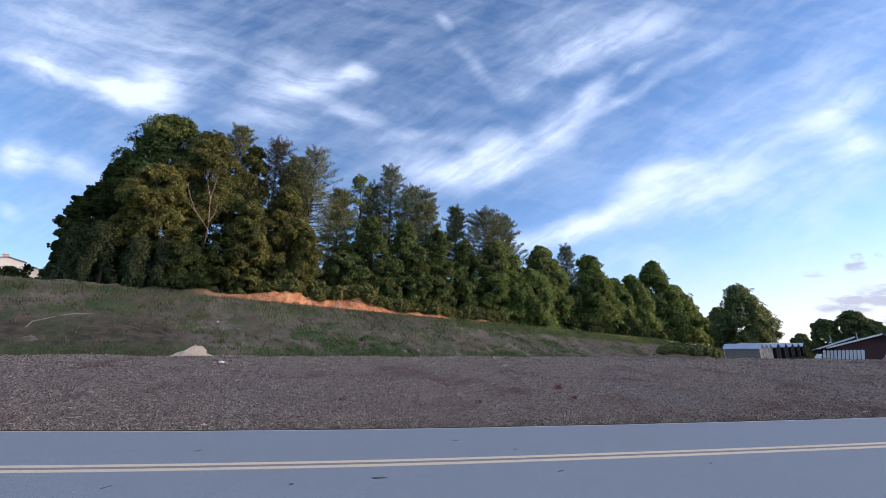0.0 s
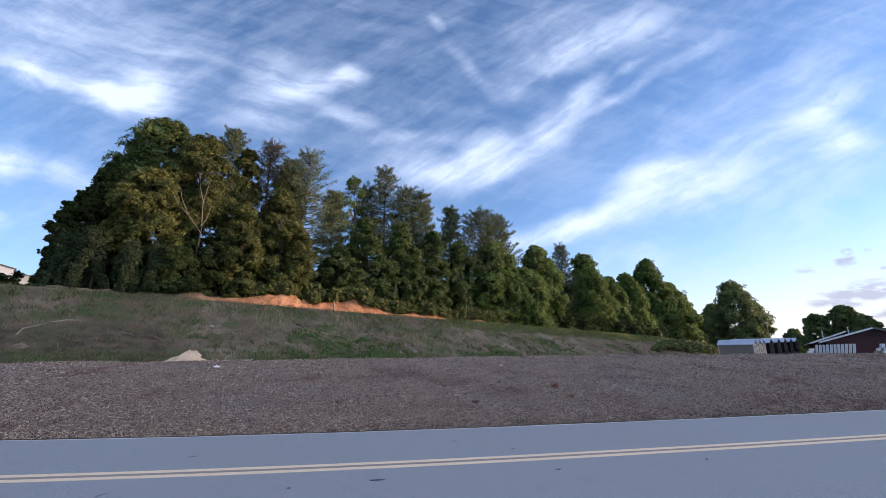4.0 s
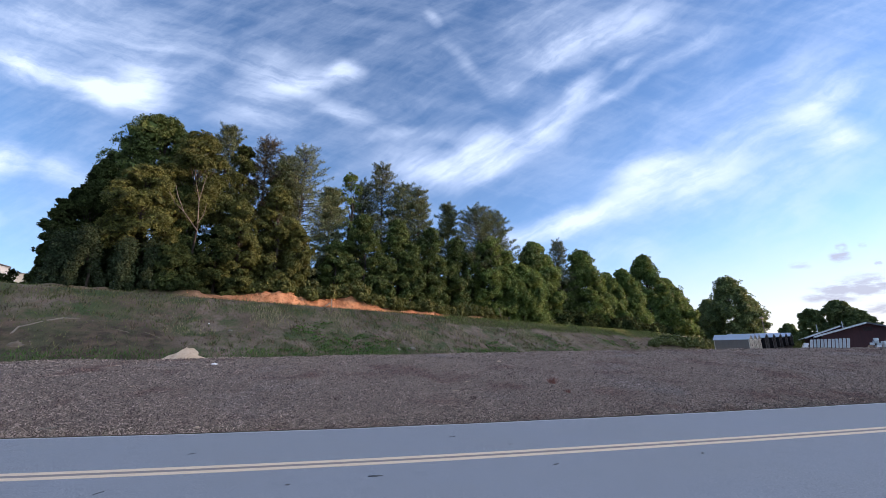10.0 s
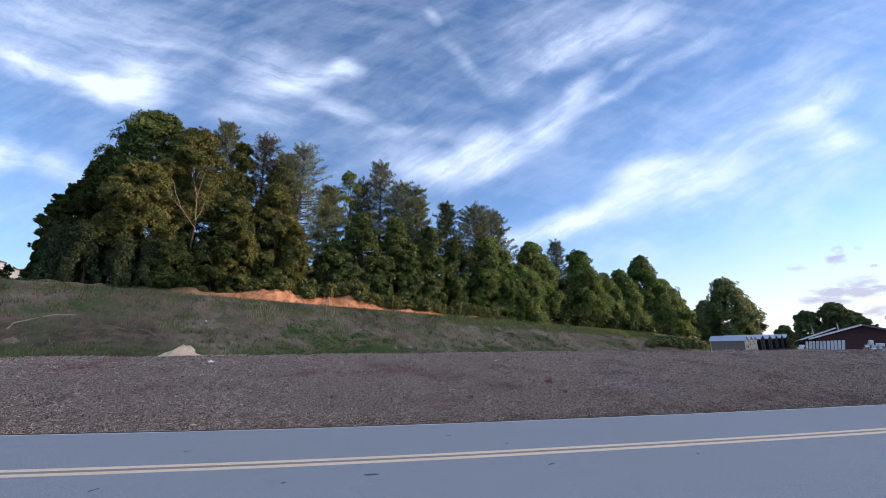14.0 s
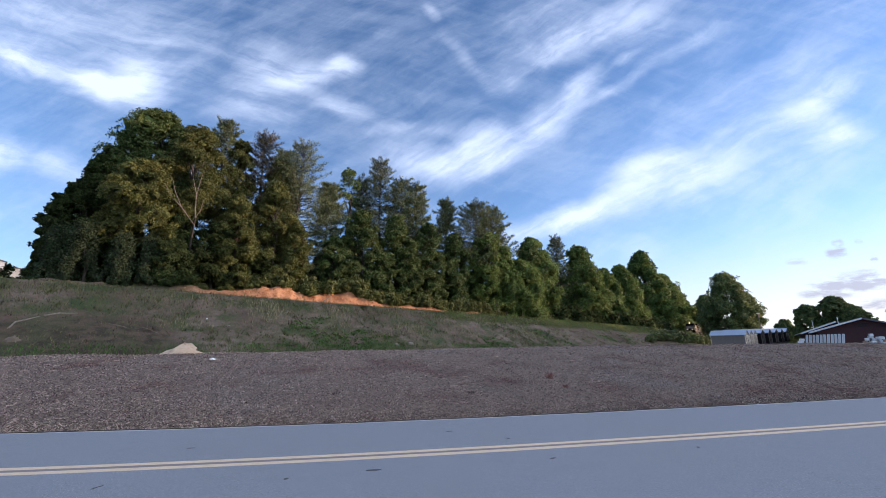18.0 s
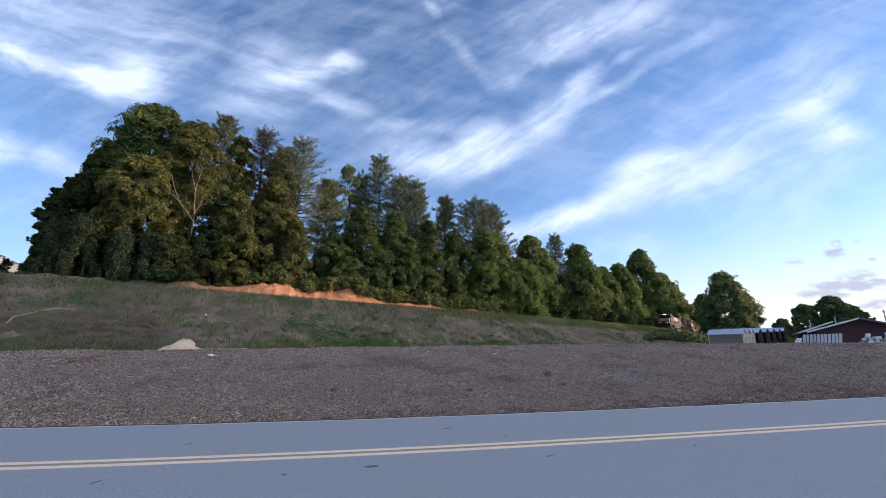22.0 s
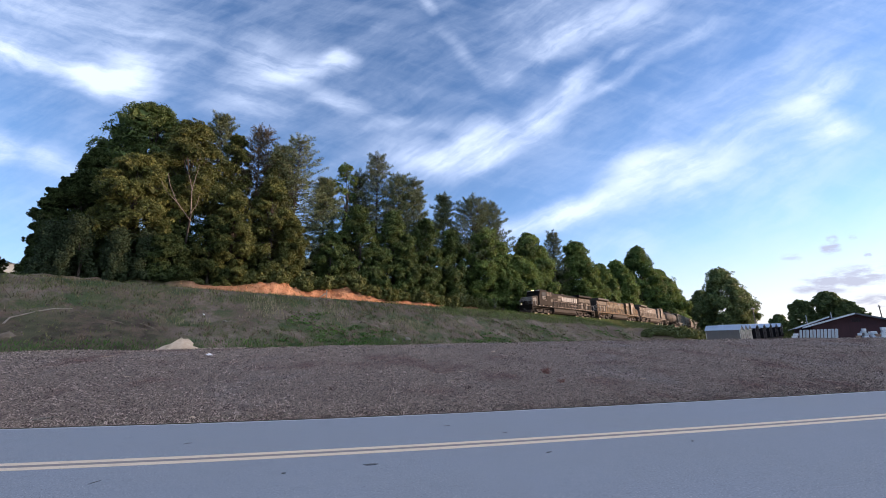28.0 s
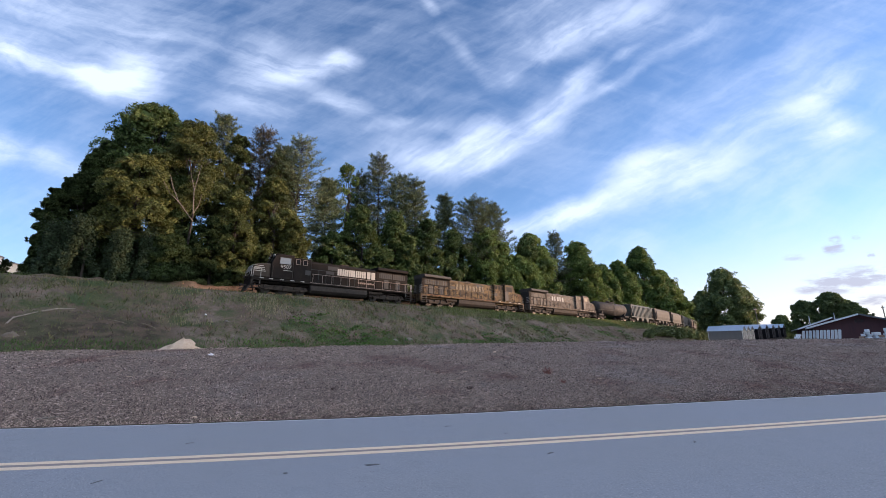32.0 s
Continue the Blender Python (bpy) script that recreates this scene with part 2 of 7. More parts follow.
# low violet-grey clouds on the right: two ends, half width, strength
LOW_CLOUDS = (
    ((0.905, 0.124), (1.16, 0.171), 0.022, 1),
    ((0.883, 0.119), (1.022, 0.133), 0.012, 0.8),
    ((0.977, 0.22), (1.041, 0.238), 0.012, 0.9),
    ((0.999, 0.247), (1.037, 0.256), 0.008, 0.8),
    ((1.087, 0.21), (1.114, 0.214), 0.008, 0.9),
    ((0.866, 0.199), (0.936, 0.21), 0.009, 0.55),
    ((1.024, 0.084), (1.155, 0.099), 0.014, 0.9),
    ((1.059, 0.257), (1.089, 0.261), 0.007, 0.7),
)
# each streak of cirrus: two ends (tangents right and up), half width, strength
STREAKS_LOW_LEFT = (
    ((-1.410, 0.888), (-1.122, 0.814), 0.042, 0.60),
    ((-1.159, 0.824), (-0.818, 0.685), 0.042, 0.75),
    ((-1.312, 0.570), (-1.147, 0.521), 0.040, 0.75),
    ((-1.166, 0.530), (-0.985, 0.460), 0.032, 0.45),
    ((-1.460, 1.051), (-0.986, 1.000), 0.129, 0.35),
    ((-1.067, 0.958), (-0.686, 0.810), 0.113, 0.32),
    ((-0.955, 0.853), (-0.786, 0.694), 0.050, 0.35),
    ((-0.637, 0.830), (-0.408, 0.769), 0.085, 0.35),
    ((-0.508, 0.760), (-0.275, 0.787), 0.039, 0.45),
    ((-0.345, 0.827), (-0.249, 0.787), 0.026, 0.40),
    ((-0.386, 0.711), (-0.199, 0.626), 0.025, 0.35),
    ((-0.668, 0.693), (-0.394, 0.618), 0.053, 0.30),
    ((-1.257, 0.392), (-1.183, 0.359), 0.014, 0.30),
    ((-0.261, 0.582), (-0.070, 0.617), 0.018, 0.20),
)
STREAKS_OVERHEAD = (
    ((-0.178, 0.511), (0.041, 0.461), 0.059, 0.50),
    ((-0.036, 0.460), (0.150, 0.494), 0.051, 0.60),
    ((0.041, 0.537), (0.229, 0.537), 0.059, 0.80),
    ((0.198, 0.546), (0.346, 0.661), 0.043, 0.60),
    ((0.313, 0.643), (0.463, 0.801), 0.027, 0.65),
    ((0.140, 0.708), (0.209, 0.803), 0.051, 0.30),
    ((0.160, 0.823), (0.344, 0.851), 0.043, 0.50),
    ((0.260, 0.842), (0.502, 0.940), 0.050, 0.50),
    ((0.416, 0.921), (0.696, 1.011), 0.059, 0.45),
    ((-0.061, 1.021), (-0.008, 0.946), 0.018, 0.30),
    ((-0.008, 0.925), (0.140, 0.708), 0.018, 0.20),
    ((0.378, 0.661), (0.617, 0.800), 0.014, 0.40),
    ((0.567, 0.781), (0.835, 0.936), 0.018, 0.35),
    ((0.488, 0.801), (0.592, 0.859), 0.011, 0.30),
    ((0.163, 0.944), (0.446, 1.068), 0.061, 0.20),
    ((-0.166, 0.599), (0.089, 0.599), 0.021, 0.25),
)
STREAKS_TO_SUNSET = (
    ((0.135, 0.268), (0.320, 0.318), 0.026, 1.15),
    ((0.260, 0.308), (0.470, 0.352), 0.030, 1.15),
    ((0.412, 0.356), (0.571, 0.444), 0.051, 0.80),
    ((0.523, 0.420), (0.800, 0.477), 0.054, 0.85),
    ((0.466, 0.444), (0.673, 0.528), 0.037, 0.60),
    ((0.532, 0.372), (0.738, 0.380), 0.039, 0.40),
    ((0.680, 0.477), (0.974, 0.596), 0.047, 0.50),
    ((0.925, 0.579), (1.231, 0.776), 0.030, 0.80),
    ((0.981, 0.558), (1.181, 0.590), 0.046, 0.95),
    ((0.619, 0.579), (1.075, 0.703), 0.068, 0.35),
    ((0.876, 0.722), (1.197, 0.814), 0.052, 0.30),
    ((0.793, 0.444), (1.160, 0.510), 0.063, 0.40),
    ((0.444, 0.241), (0.556, 0.227), 0.030, 0.30),
    ((0.287, 0.255), (0.462, 0.271), 0.045, 0.25),
    ((0.730, 0.333), (1.016, 0.334), 0.092, 0.25),
    ((1.116, 0.873), (1.289, 0.993), 0.066, 0.15),
)
make_sky()

sun = new("sun", bpy.data.lights.new("sun", "SUN"))
sun.data.energy, sun.data.angle, sun.data.color = 5.0, math.radians(0.6), (1.0, 0.60, 0.34)
sun.rotation_mode = "QUATERNION"
sun.rotation_quaternion = SUN_DIR.to_track_quat("Z", "Y")
sun.location = (60, -40, 60)


# ---- materials ----
def material(name, color, rough=0.8, metal=0.0, spots=(), bump=0.0, bump_scale=30.0, emit=0.0, spec=0.5, by_object=0.0, by_island=0.0,
             leaf=0.0, bump_dist=0.05, coords="Object", stretch=(1, 1, 1)):
    """A procedural surface. spots: rows of (scale, colour, how much, from, to): noise that mixes that colour in between two levels."""
    m = bpy.data.materials.new(name)
    m.use_nodes = True
    nt = m.node_tree
    N, L = nt.nodes.new, nt.links.new
    b = nt.nodes["Principled BSDF"]
    b.inputs["Roughness"].default_value, b.inputs["Metallic"].default_value = rough, metal
    b.inputs["Specular IOR Level"].default_value = spec
    tex = N("ShaderNodeTexCoord").outputs[coords]
    mp = N("ShaderNodeMapping")
    mp.inputs["Scale"].default_value = stretch
    L(tex, mp.inputs[0])
    tex = mp.outputs[0]
    col = N("ShaderNodeRGB")
    col.outputs[0].default_value = (*color, 1)
    out = col.outputs[0]
    for scale, other, much, lo, hi in spots:
        n = N("ShaderNodeTexNoise")
        n.inputs["Scale"].default_value, n.inputs["Detail"].default_value, n.inputs["Roughness"].default_value = scale, 6, 0.62
        L(tex, n.inputs["Vector"])
        r = N("ShaderNodeMapRange")
        L(n.outputs[0], r.inputs[0])
        for i, k in zip((1, 2, 3, 4), (lo, hi, 0.0, much)):
            r.inputs[i].default_value = k
        mix = N("ShaderNodeMix")
        mix.data_type = "RGBA"
        L(r.outputs[0], mix.inputs[0])
        L(out, mix.inputs[6])
        mix.inputs[7].default_value = (*other, 1)
        out = mix.outputs[2]
    for much, kind in ((by_object, "o"), (by_island, "i")):
        if much:
            src = N("ShaderNodeObjectInfo").outputs["Random"] if kind == "o" else N("ShaderNodeNewGeometry").outputs["Random Per Island"]
            r = N("ShaderNodeMapRange")
            L(src, r.inputs[0])
            r.inputs[3].default_value, r.inputs[4].default_value = 1 - much, 1 + much
            hsv = N("ShaderNodeHueSaturation")
            L(r.outputs[0], hsv.inputs["Value"])
            L(out, hsv.inputs["Color"])
            out = hsv.outputs[0]
    L(out, b.inputs["Base Color"])
    if emit:
        L(out, b.inputs["Emission Color"])
        b.inputs["Emission Strength"].default_value = emit
    if bump:
        n = N("ShaderNodeTexNoise")
        n.inputs["Scale"].default_value, n.inputs["Detail"].default_value = bump_scale, 5
        L(tex, n.inputs["Vector"])
        bp = N("ShaderNodeBump")
        bp.inputs["Strength"].default_value, bp.inputs["Distance"].default_value = bump, bump_dist
        L(n.outputs[0], bp.inputs["Height"])
        L(bp.outputs[0], b.inputs["Normal"])
    if leaf:
        tr = N("ShaderNodeBsdfTranslucent")
        L(out, tr.inputs["Color"])
        mx = N("ShaderNodeMixShader")
        mx.inputs[0].default_value = leaf
        L(b.outputs[0], mx.inputs[1])
        L(tr.outputs[0], mx.inputs[2])
        L(mx.outputs[0], nt.nodes["Material Output"].inputs[0])
    return m


M = {}


def mat(name, *args, **kw):
    M[name] = material(name, *args, **kw)


mat("asphalt", (0.233, 0.244, 0.280), 0.92, spec=0.12, spots=((0.35, (0.223, 0.228, 0.242), 0.6, 0.35, 0.7), (3.0, (0.190, 0.198, 0.218), 0.5, 0.5, 0.75), (30, (0.142, 0.147, 0.162), 0.6, 0.52, 0.68),
    (48, (0.456, 0.456, 0.465), 0.85, 0.55, 0.68), (42, (0.048, 0.048, 0.057), 0.85, 0.57, 0.72)), bump=0.5, bump_scale=110, bump_dist=0.003)
mat("tar", (0.035, 0.036, 0.04), 0.6, spots=((9, (0.09, 0.09, 0.1), 0.6, 0.4, 0.7),))
mat("asphalt_brown", (0.245, 0.205, 0.195), 0.92, spec=0.12, spots=((4, (0.22, 0.21, 0.22), 0.6, 0.42, 0.7), (60, (0.09, 0.08, 0.08), 0.5, 0.55, 0.75)), bump=0.4, bump_scale=110, bump_dist=0.003)
mat("yellow_paint", (0.66, 0.52, 0.38), 0.8, spec=0.2, spots=((7, (0.55, 0.42, 0.30), 0.7, 0.45, 0.75), (60, (0.24, 0.22, 0.2), 0.7, 0.56, 0.7)), bump=0.4, bump_scale=110, bump_dist=0.003)
mat("white_paint", (0.50, 0.52, 0.54), 0.8, spec=0.2, spots=((5, (0.42, 0.43, 0.45), 0.8, 0.45, 0.7), (50, (0.2, 0.2, 0.21), 0.8, 0.54, 0.68)), bump=0.4, bump_scale=110, bump_dist=0.003)
mat("mulch_chip", (0.292, 0.230, 0.196), 0.95, spec=0.08, by_island=0.85, spots=((0.40, (0.190, 0.120, 0.098), 0.85, 0.54, 0.66), (0.22, (0.270, 0.254, 0.266), 0.4, 0.56, 0.70), (1.4, (0.130, 0.098, 0.084), 0.7, 0.54, 0.68)))
mat("mulch_dark_chip", (0.100, 0.074, 0.066), 0.95, spec=0.08, by_island=0.7)
mat("leaf_green", (0.104, 0.150, 0.040), 0.6, by_island=0.45, by_object=0.10, spec=0.15, leaf=0.32, spots=((0.35, (0.140, 0.172, 0.042), 0.8, 0.45, 0.65), (0.6, (0.066, 0.104, 0.028), 0.7, 0.5, 0.7)))
mat("leaf_olive", (0.076, 0.086, 0.026), 0.6, by_island=0.5, by_object=0.12, spec=0.15, leaf=0.28, spots=((0.35, (0.102, 0.106, 0.028), 0.8, 0.45, 0.65), (0.6, (0.040, 0.052, 0.017), 0.7, 0.5, 0.7)))
mat("leaf_deep", (0.064, 0.090, 0.028), 0.6, by_island=0.5, by_object=0.12, spec=0.15, leaf=0.25, spots=((0.35, (0.092, 0.126, 0.036), 0.8, 0.45, 0.65), (0.6, (0.040, 0.066, 0.022), 0.7, 0.5, 0.7)))
# paler copy for the far trees, light and haze put in its colour
mat("leaf_lit", (0.134, 0.166, 0.062), 0.6, by_island=0.45, by_object=0.10, spec=0.2, leaf=0.35, spots=((0.35, (0.156, 0.178, 0.062), 0.8, 0.45, 0.65), (0.6, (0.096, 0.130, 0.050), 0.7, 0.5, 0.7)))
mat("needles_pale", (0.101, 0.113, 0.060), 0.65, by_island=0.4, by_object=0.1, spec=0.1, leaf=0.15, spots=((0.3, (0.069, 0.083, 0.041), 0.6, 0.45, 0.7),))
# darker leaf copy; shade at the wood's end and foot is in its colour
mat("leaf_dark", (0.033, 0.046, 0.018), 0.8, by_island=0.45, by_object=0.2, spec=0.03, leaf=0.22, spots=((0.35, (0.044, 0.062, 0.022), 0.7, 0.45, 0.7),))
mat("needles", (0.109, 0.129, 0.066), 0.65, by_island=0.5, by_object=0.2, spec=0.08, leaf=0.15, spots=((0.3, (0.078, 0.092, 0.046), 0.6, 0.45, 0.7),))
mat("needles_brown", (0.090, 0.075, 0.045), 0.7, by_island=0.5, by_object=0.15, spec=0.25, leaf=0.2, spots=((0.4, (0.060, 0.060, 0.033), 0.7, 0.45, 0.7),))
mat("bark", (0.028, 0.023, 0.019), 0.95, spots=((1.2, (0.046, 0.038, 0.032), 0.7, 0.45, 0.7), (12, (0.06, 0.048, 0.04), 0.6, 0.5, 0.7)), bump=0.8, bump_scale=9, stretch=(1, 1, 0.25))
mat("bark_pale", (0.125, 0.105, 0.09), 0.9, spots=((1.2, (0.18, 0.15, 0.125), 0.7, 0.45, 0.7),), bump=0.6, bump_scale=9, stretch=(1, 1, 0.3))
mat("grass_blade", (0.092, 0.104, 0.036), 0.8, spec=0.1, by_island=0.75, leaf=0.25, spots=((0.22, (0.14, 0.125, 0.062), 0.85, 0.46, 0.62), (0.5, (0.05, 0.095, 0.022), 0.8, 0.52, 0.66)), coords="Object")
mat("crest_grass", (0.140, 0.172, 0.054), 0.8, spec=0.1, by_island=0.5, leaf=0.25, spots=((0.4, (0.19, 0.195, 0.078), 0.8, 0.46, 0.62),))
mat("tussock", (0.074, 0.090, 0.032), 0.85, spec=0.08, by_island=0.6, leaf=0.2, spots=((0.6, (0.105, 0.118, 0.045), 0.8, 0.45, 0.6),))
mat("withered", (0.17, 0.13, 0.092), 0.9, spec=0.08, by_island=0.6, leaf=0.15, spots=((0.6, (0.055, 0.042, 0.030), 0.8, 0.45, 0.6),))
mat("dry_grass", (0.24, 0.205, 0.125), 0.9, spec=0.1, by_island=0.4, leaf=0.2)
mat("weed_green", (0.060, 0.120, 0.026), 0.7, spec=0.2, by_island=0.45, leaf=0.3, spots=((0.4, (0.11, 0.165, 0.036), 0.7, 0.45, 0.65),))
mat("weed_red", (0.17, 0.07, 0.05), 0.85, by_island=0.4)


def ground_material():
    """One sheet: mulch on the verge, thin grass over grey-brown soil on the bank, ballast and red clay along the track."""
    m = bpy.data.materials.new("ground")
    m.use_nodes = True
    nt = m.node_tree
    N, L = nt.nodes.new, nt.links.new
    b = nt.nodes["Principled BSDF"]
    b.inputs["Roughness"].default_value = 0.95
    b.inputs["Specular IOR Level"].default_value = 0.2
    tex = N("ShaderNodeTexCoord").outputs["Object"]

    def noise_of(scale, detail=6, rough=0.6, stretch=None):
        n = N("ShaderNodeTexNoise")
        n.inputs["Scale"].default_value, n.inputs["Detail"].default_value, n.inputs["Roughness"].default_value = scale, detail, rough
        if stretch:
            mp = N("ShaderNodeMapping")
            mp.inputs["Rotation"].default_value = (0, 0, stretch[3])
            mp.inputs["Scale"].default_value = stretch[:3]
            L(tex, mp.inputs[0])
            L(mp.outputs[0], n.inputs["Vector"])
        else:
            L(tex, n.inputs["Vector"])
        return n.outputs[0]

    def ramp(v, lo, hi, a=0.0, z=1.0):
        r = N("ShaderNodeMapRange")
        L(v, r.inputs[0])
        for i, k in zip((1, 2, 3, 4), (lo, hi, a, z)):
            r.inputs[i].default_value = k
        return r.outputs[0]

    def blend(f, a, c):
        mx = N("ShaderNodeMix")
        mx.data_type = "RGBA"
        if isinstance(f, float):
            mx.inputs[0].default_value = f
        else:
            L(f, mx.inputs[0])
        for i, v in ((6, a), (7, c)):
            if isinstance(v, tuple):
                mx.inputs[i].default_value = (*v, 1)
            else:
                L(v, mx.inputs[i])
        return mx.outputs[2]

    def layer(name):
        a = N("ShaderNodeAttribute")
        a.attribute_name = name
        return a.outputs["Fac"]

    def times(a, c):
        n = N("ShaderNodeMath")
        n.operation = "MULTIPLY"
        L(a, n.inputs[0])
        L(c, n.inputs[1])
        return n.outputs[0]

    soil = blend(ramp(noise_of(0.25), 0.4, 0.62), (0.096, 0.071, 0.055), (0.176, 0.138, 0.112))
    soil = blend(ramp(noise_of(2.2), 0.5, 0.72, 0, 0.7), soil, (0.058, 0.044, 0.036))
    grass = blend(ramp(noise_of(0.5), 0.4, 0.65), (0.045, 0.064, 0.024), (0.082, 0.080, 0.040))
    grass = blend(ramp(noise_of(7), 0.5, 0.7, 0, 0.6), grass, (0.05, 0.055, 0.03))
    soil = blend(ramp(noise_of(0.9, 6, 0.65, (2.4, 0.35, 1, 0.66)), 0.48, 0.66, 0, 0.7), soil, (0.150, 0.100, 0.070))
    soil = blend(layer("damp"), soil, blend(ramp(noise_of(1.1), 0.4, 0.62), (0.044, 0.033, 0.025), (0.105, 0.076, 0.056)))
    green = times(layer("grass"), ramp(noise_of(0.42, 8, 0.68), 0.42, 0.58))
    col = blend(green, soil, grass)
    mulch = blend(ramp(noise_of(26, 4, 0.7, (1, 2.2, 1, 0.3)), 0.4, 0.62), (0.110, 0.083, 0.070), (0.258, 0.205, 0.176))
    mulch = blend(ramp(noise_of(0.40, 5), 0.54, 0.66, 0, 0.75), mulch, (0.120, 0.074, 0.062))
    mulch = blend(ramp(noise_of(0.22, 5), 0.56, 0.70, 0, 0.35), mulch, (0.190, 0.180, 0.192))
    col = blend(layer("mulch"), col, mulch)
    stone = blend(ramp(noise_of(14), 0.4, 0.65), (0.12, 0.115, 0.11), (0.26, 0.25, 0.235))
    col = blend(layer("ballast"), col, stone)
    clay = blend(ramp(noise_of(0.8, 8), 0.38, 0.62), (0.23, 0.104, 0.054), (0.40, 0.212, 0.118))
    clay = blend(ramp(noise_of(3, 8), 0.52, 0.7, 0, 0.7), clay, (0.13, 0.066, 0.036))
    col = blend(layer("clay"), col, clay)
    duff = blend(ramp(noise_of(1.3), 0.4, 0.65), (0.05, 0.042, 0.026), (0.085, 0.068, 0.038))
    col = blend(layer("duff"), col, duff)
    L(col, b.inputs["Base Color"])
    bp = N("ShaderNodeBump")
    bp.inputs["Strength"].default_value, bp.inputs["Distance"].default_value = 1.0, 0.12
    L(noise_of(9, 8, 0.75), bp.inputs["Height"])
    L(bp.outputs[0], b.inputs["Normal"])
    return m


M["ground"] = ground_material()
mat("shed_tan", (0.204, 0.173, 0.146), 0.75, spots=((0.9, (0.163, 0.136, 0.116), 0.6, 0.42, 0.7),), by_object=0.08, bump=0.3, bump_scale=14, stretch=(6, 6, 0.4))
mat("shed_trim", (0.52, 0.47, 0.40), 0.7)
mat("shed_dark", (0.011, 0.009, 0.010), 0.85, spec=0.15, spots=((0.9, (0.017, 0.014, 0.013), 0.6, 0.42, 0.7),), by_object=0.25, bump=0.3, bump_scale=14, stretch=(6, 6, 0.4))
mat("shed_roof", (0.52, 0.56, 0.62), 0.32, metal=0.75, spots=((0.7, (0.42, 0.45, 0.5), 0.6, 0.42, 0.7),), by_object=0.06)
mat("barn_red", (0.062, 0.022, 0.024), 0.8, spots=((0.6, (0.045, 0.019, 0.020), 0.7, 0.42, 0.68),), bump=0.25, bump_scale=12, stretch=(5, 5, 0.4))
mat("barn_roof", (0.10, 0.10, 0.11), 0.6, spots=((0.7, (0.15, 0.15, 0.155), 0.6, 0.42, 0.7),))
mat("white_trim", (0.72, 0.72, 0.72), 0.6, spots=((2, (0.55, 0.54, 0.52), 0.6, 0.45, 0.7),))
mat("white_wrap", (0.74, 0.76, 0.78), 0.35, spots=((1.6, (0.55, 0.56, 0.58), 0.7, 0.42, 0.66),), bump=0.4, bump_scale=4)
mat("brown_box", (0.33, 0.21, 0.14), 0.8, spots=((2, (0.24, 0.15, 0.10), 0.6, 0.45, 0.7),))
mat("panel_pale", (0.50, 0.52, 0.54), 0.5, by_object=0.10, spots=((1.5, (0.38, 0.39, 0.40), 0.6, 0.45, 0.7),))
mat("house_white", (0.26, 0.285, 0.31), 0.8, spots=((0.8, (0.34, 0.36, 0.38), 0.6, 0.42, 0.7),), bump=0.2, bump_scale=9, stretch=(0.3, 0.3, 7))
mat("house_grey", (0.22, 0.24, 0.24), 0.8, spots=((0.8, (0.16, 0.18, 0.18), 0.6, 0.42, 0.7),))
mat("house_roof", (0.085, 0.082, 0.085), 0.85, spots=((1.2, (0.13, 0.125, 0.12), 0.6, 0.42, 0.7),), bump=0.3, bump_scale=14)
mat("house_brick", (0.26, 0.17, 0.13), 0.9, spots=((5, (0.36, 0.28, 0.23), 0.6, 0.5, 0.7),), bump=0.4, bump_scale=12)
mat("pole_wood", (0.20, 0.165, 0.135), 0.9, spots=((2, (0.30, 0.26, 0.22), 0.6, 0.45, 0.7),), stretch=(3, 3, 0.3))
mat("sand", (0.52, 0.40, 0.29), 0.95, spots=((2.0, (0.40, 0.28, 0.19), 0.7, 0.42, 0.65), (12, (0.62, 0.52, 0.42), 0.5, 0.5, 0.7)), bump=0.7, bump_scale=9)
mat("bare_clay", (0.135, 0.108, 0.082), 0.95, spots=((2.5, (0.09, 0.068, 0.054), 0.7, 0.42, 0.65),), bump=0.7, bump_scale=9)
mat("pale_wood", (0.19, 0.158, 0.13), 0.85, spots=((4, (0.28, 0.22, 0.18), 0.7, 0.45, 0.68),), bump=0.4, bump_scale=14, stretch=(1, 1, 1))
mat("litter_white", (0.85, 0.86, 0.87), 0.4)
mat("stone", (0.17, 0.15, 0.13), 0.9, spots=((4, (0.15, 0.13, 0.11), 0.7, 0.45, 0.68),), bump=0.6, bump_scale=9)
mat("shrub_leaf", (0.103, 0.125, 0.043), 0.6, by_island=0.45, by_object=0.25, spec=0.25, leaf=0.3, spots=((0.5, (0.094, 0.099, 0.033), 0.7, 0.45, 0.65),))
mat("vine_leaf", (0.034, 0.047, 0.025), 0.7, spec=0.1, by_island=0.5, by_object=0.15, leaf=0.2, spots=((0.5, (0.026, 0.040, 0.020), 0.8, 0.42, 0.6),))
mat("soil_clod", (0.095, 0.076, 0.065), 0.95, spec=0.1, by_island=0.4)
mat("clay_rubble", (0.30, 0.140, 0.070), 0.95, spec=0.1, by_island=0.5)
# rolling stock
mat("loco_black", (0.010, 0.008, 0.007), 0.78, spec=0.12, stretch=(1, 1, 0.8), spots=((1.3, (0.021, 0.015, 0.011), 0.7, 0.42, 0.72), (4, (0.011, 0.009, 0.007), 0.6, 0.5, 0.72)), bump=0.05, bump_scale=6)
# low sun on dusty black paint is put into the next two colours
mat("loco_sun_gold", (0.136, 0.090, 0.043), 0.78, spec=0.12, stretch=(0.7, 1, 0.9), spots=((2.5, (0.015, 0.012, 0.009), 0.95, 0.46, 0.57), (0.9, (0.058, 0.042, 0.028), 0.9, 0.42, 0.60), (6, (0.174, 0.139, 0.099), 0.6, 0.55, 0.70)), bump=0.05, bump_scale=6)
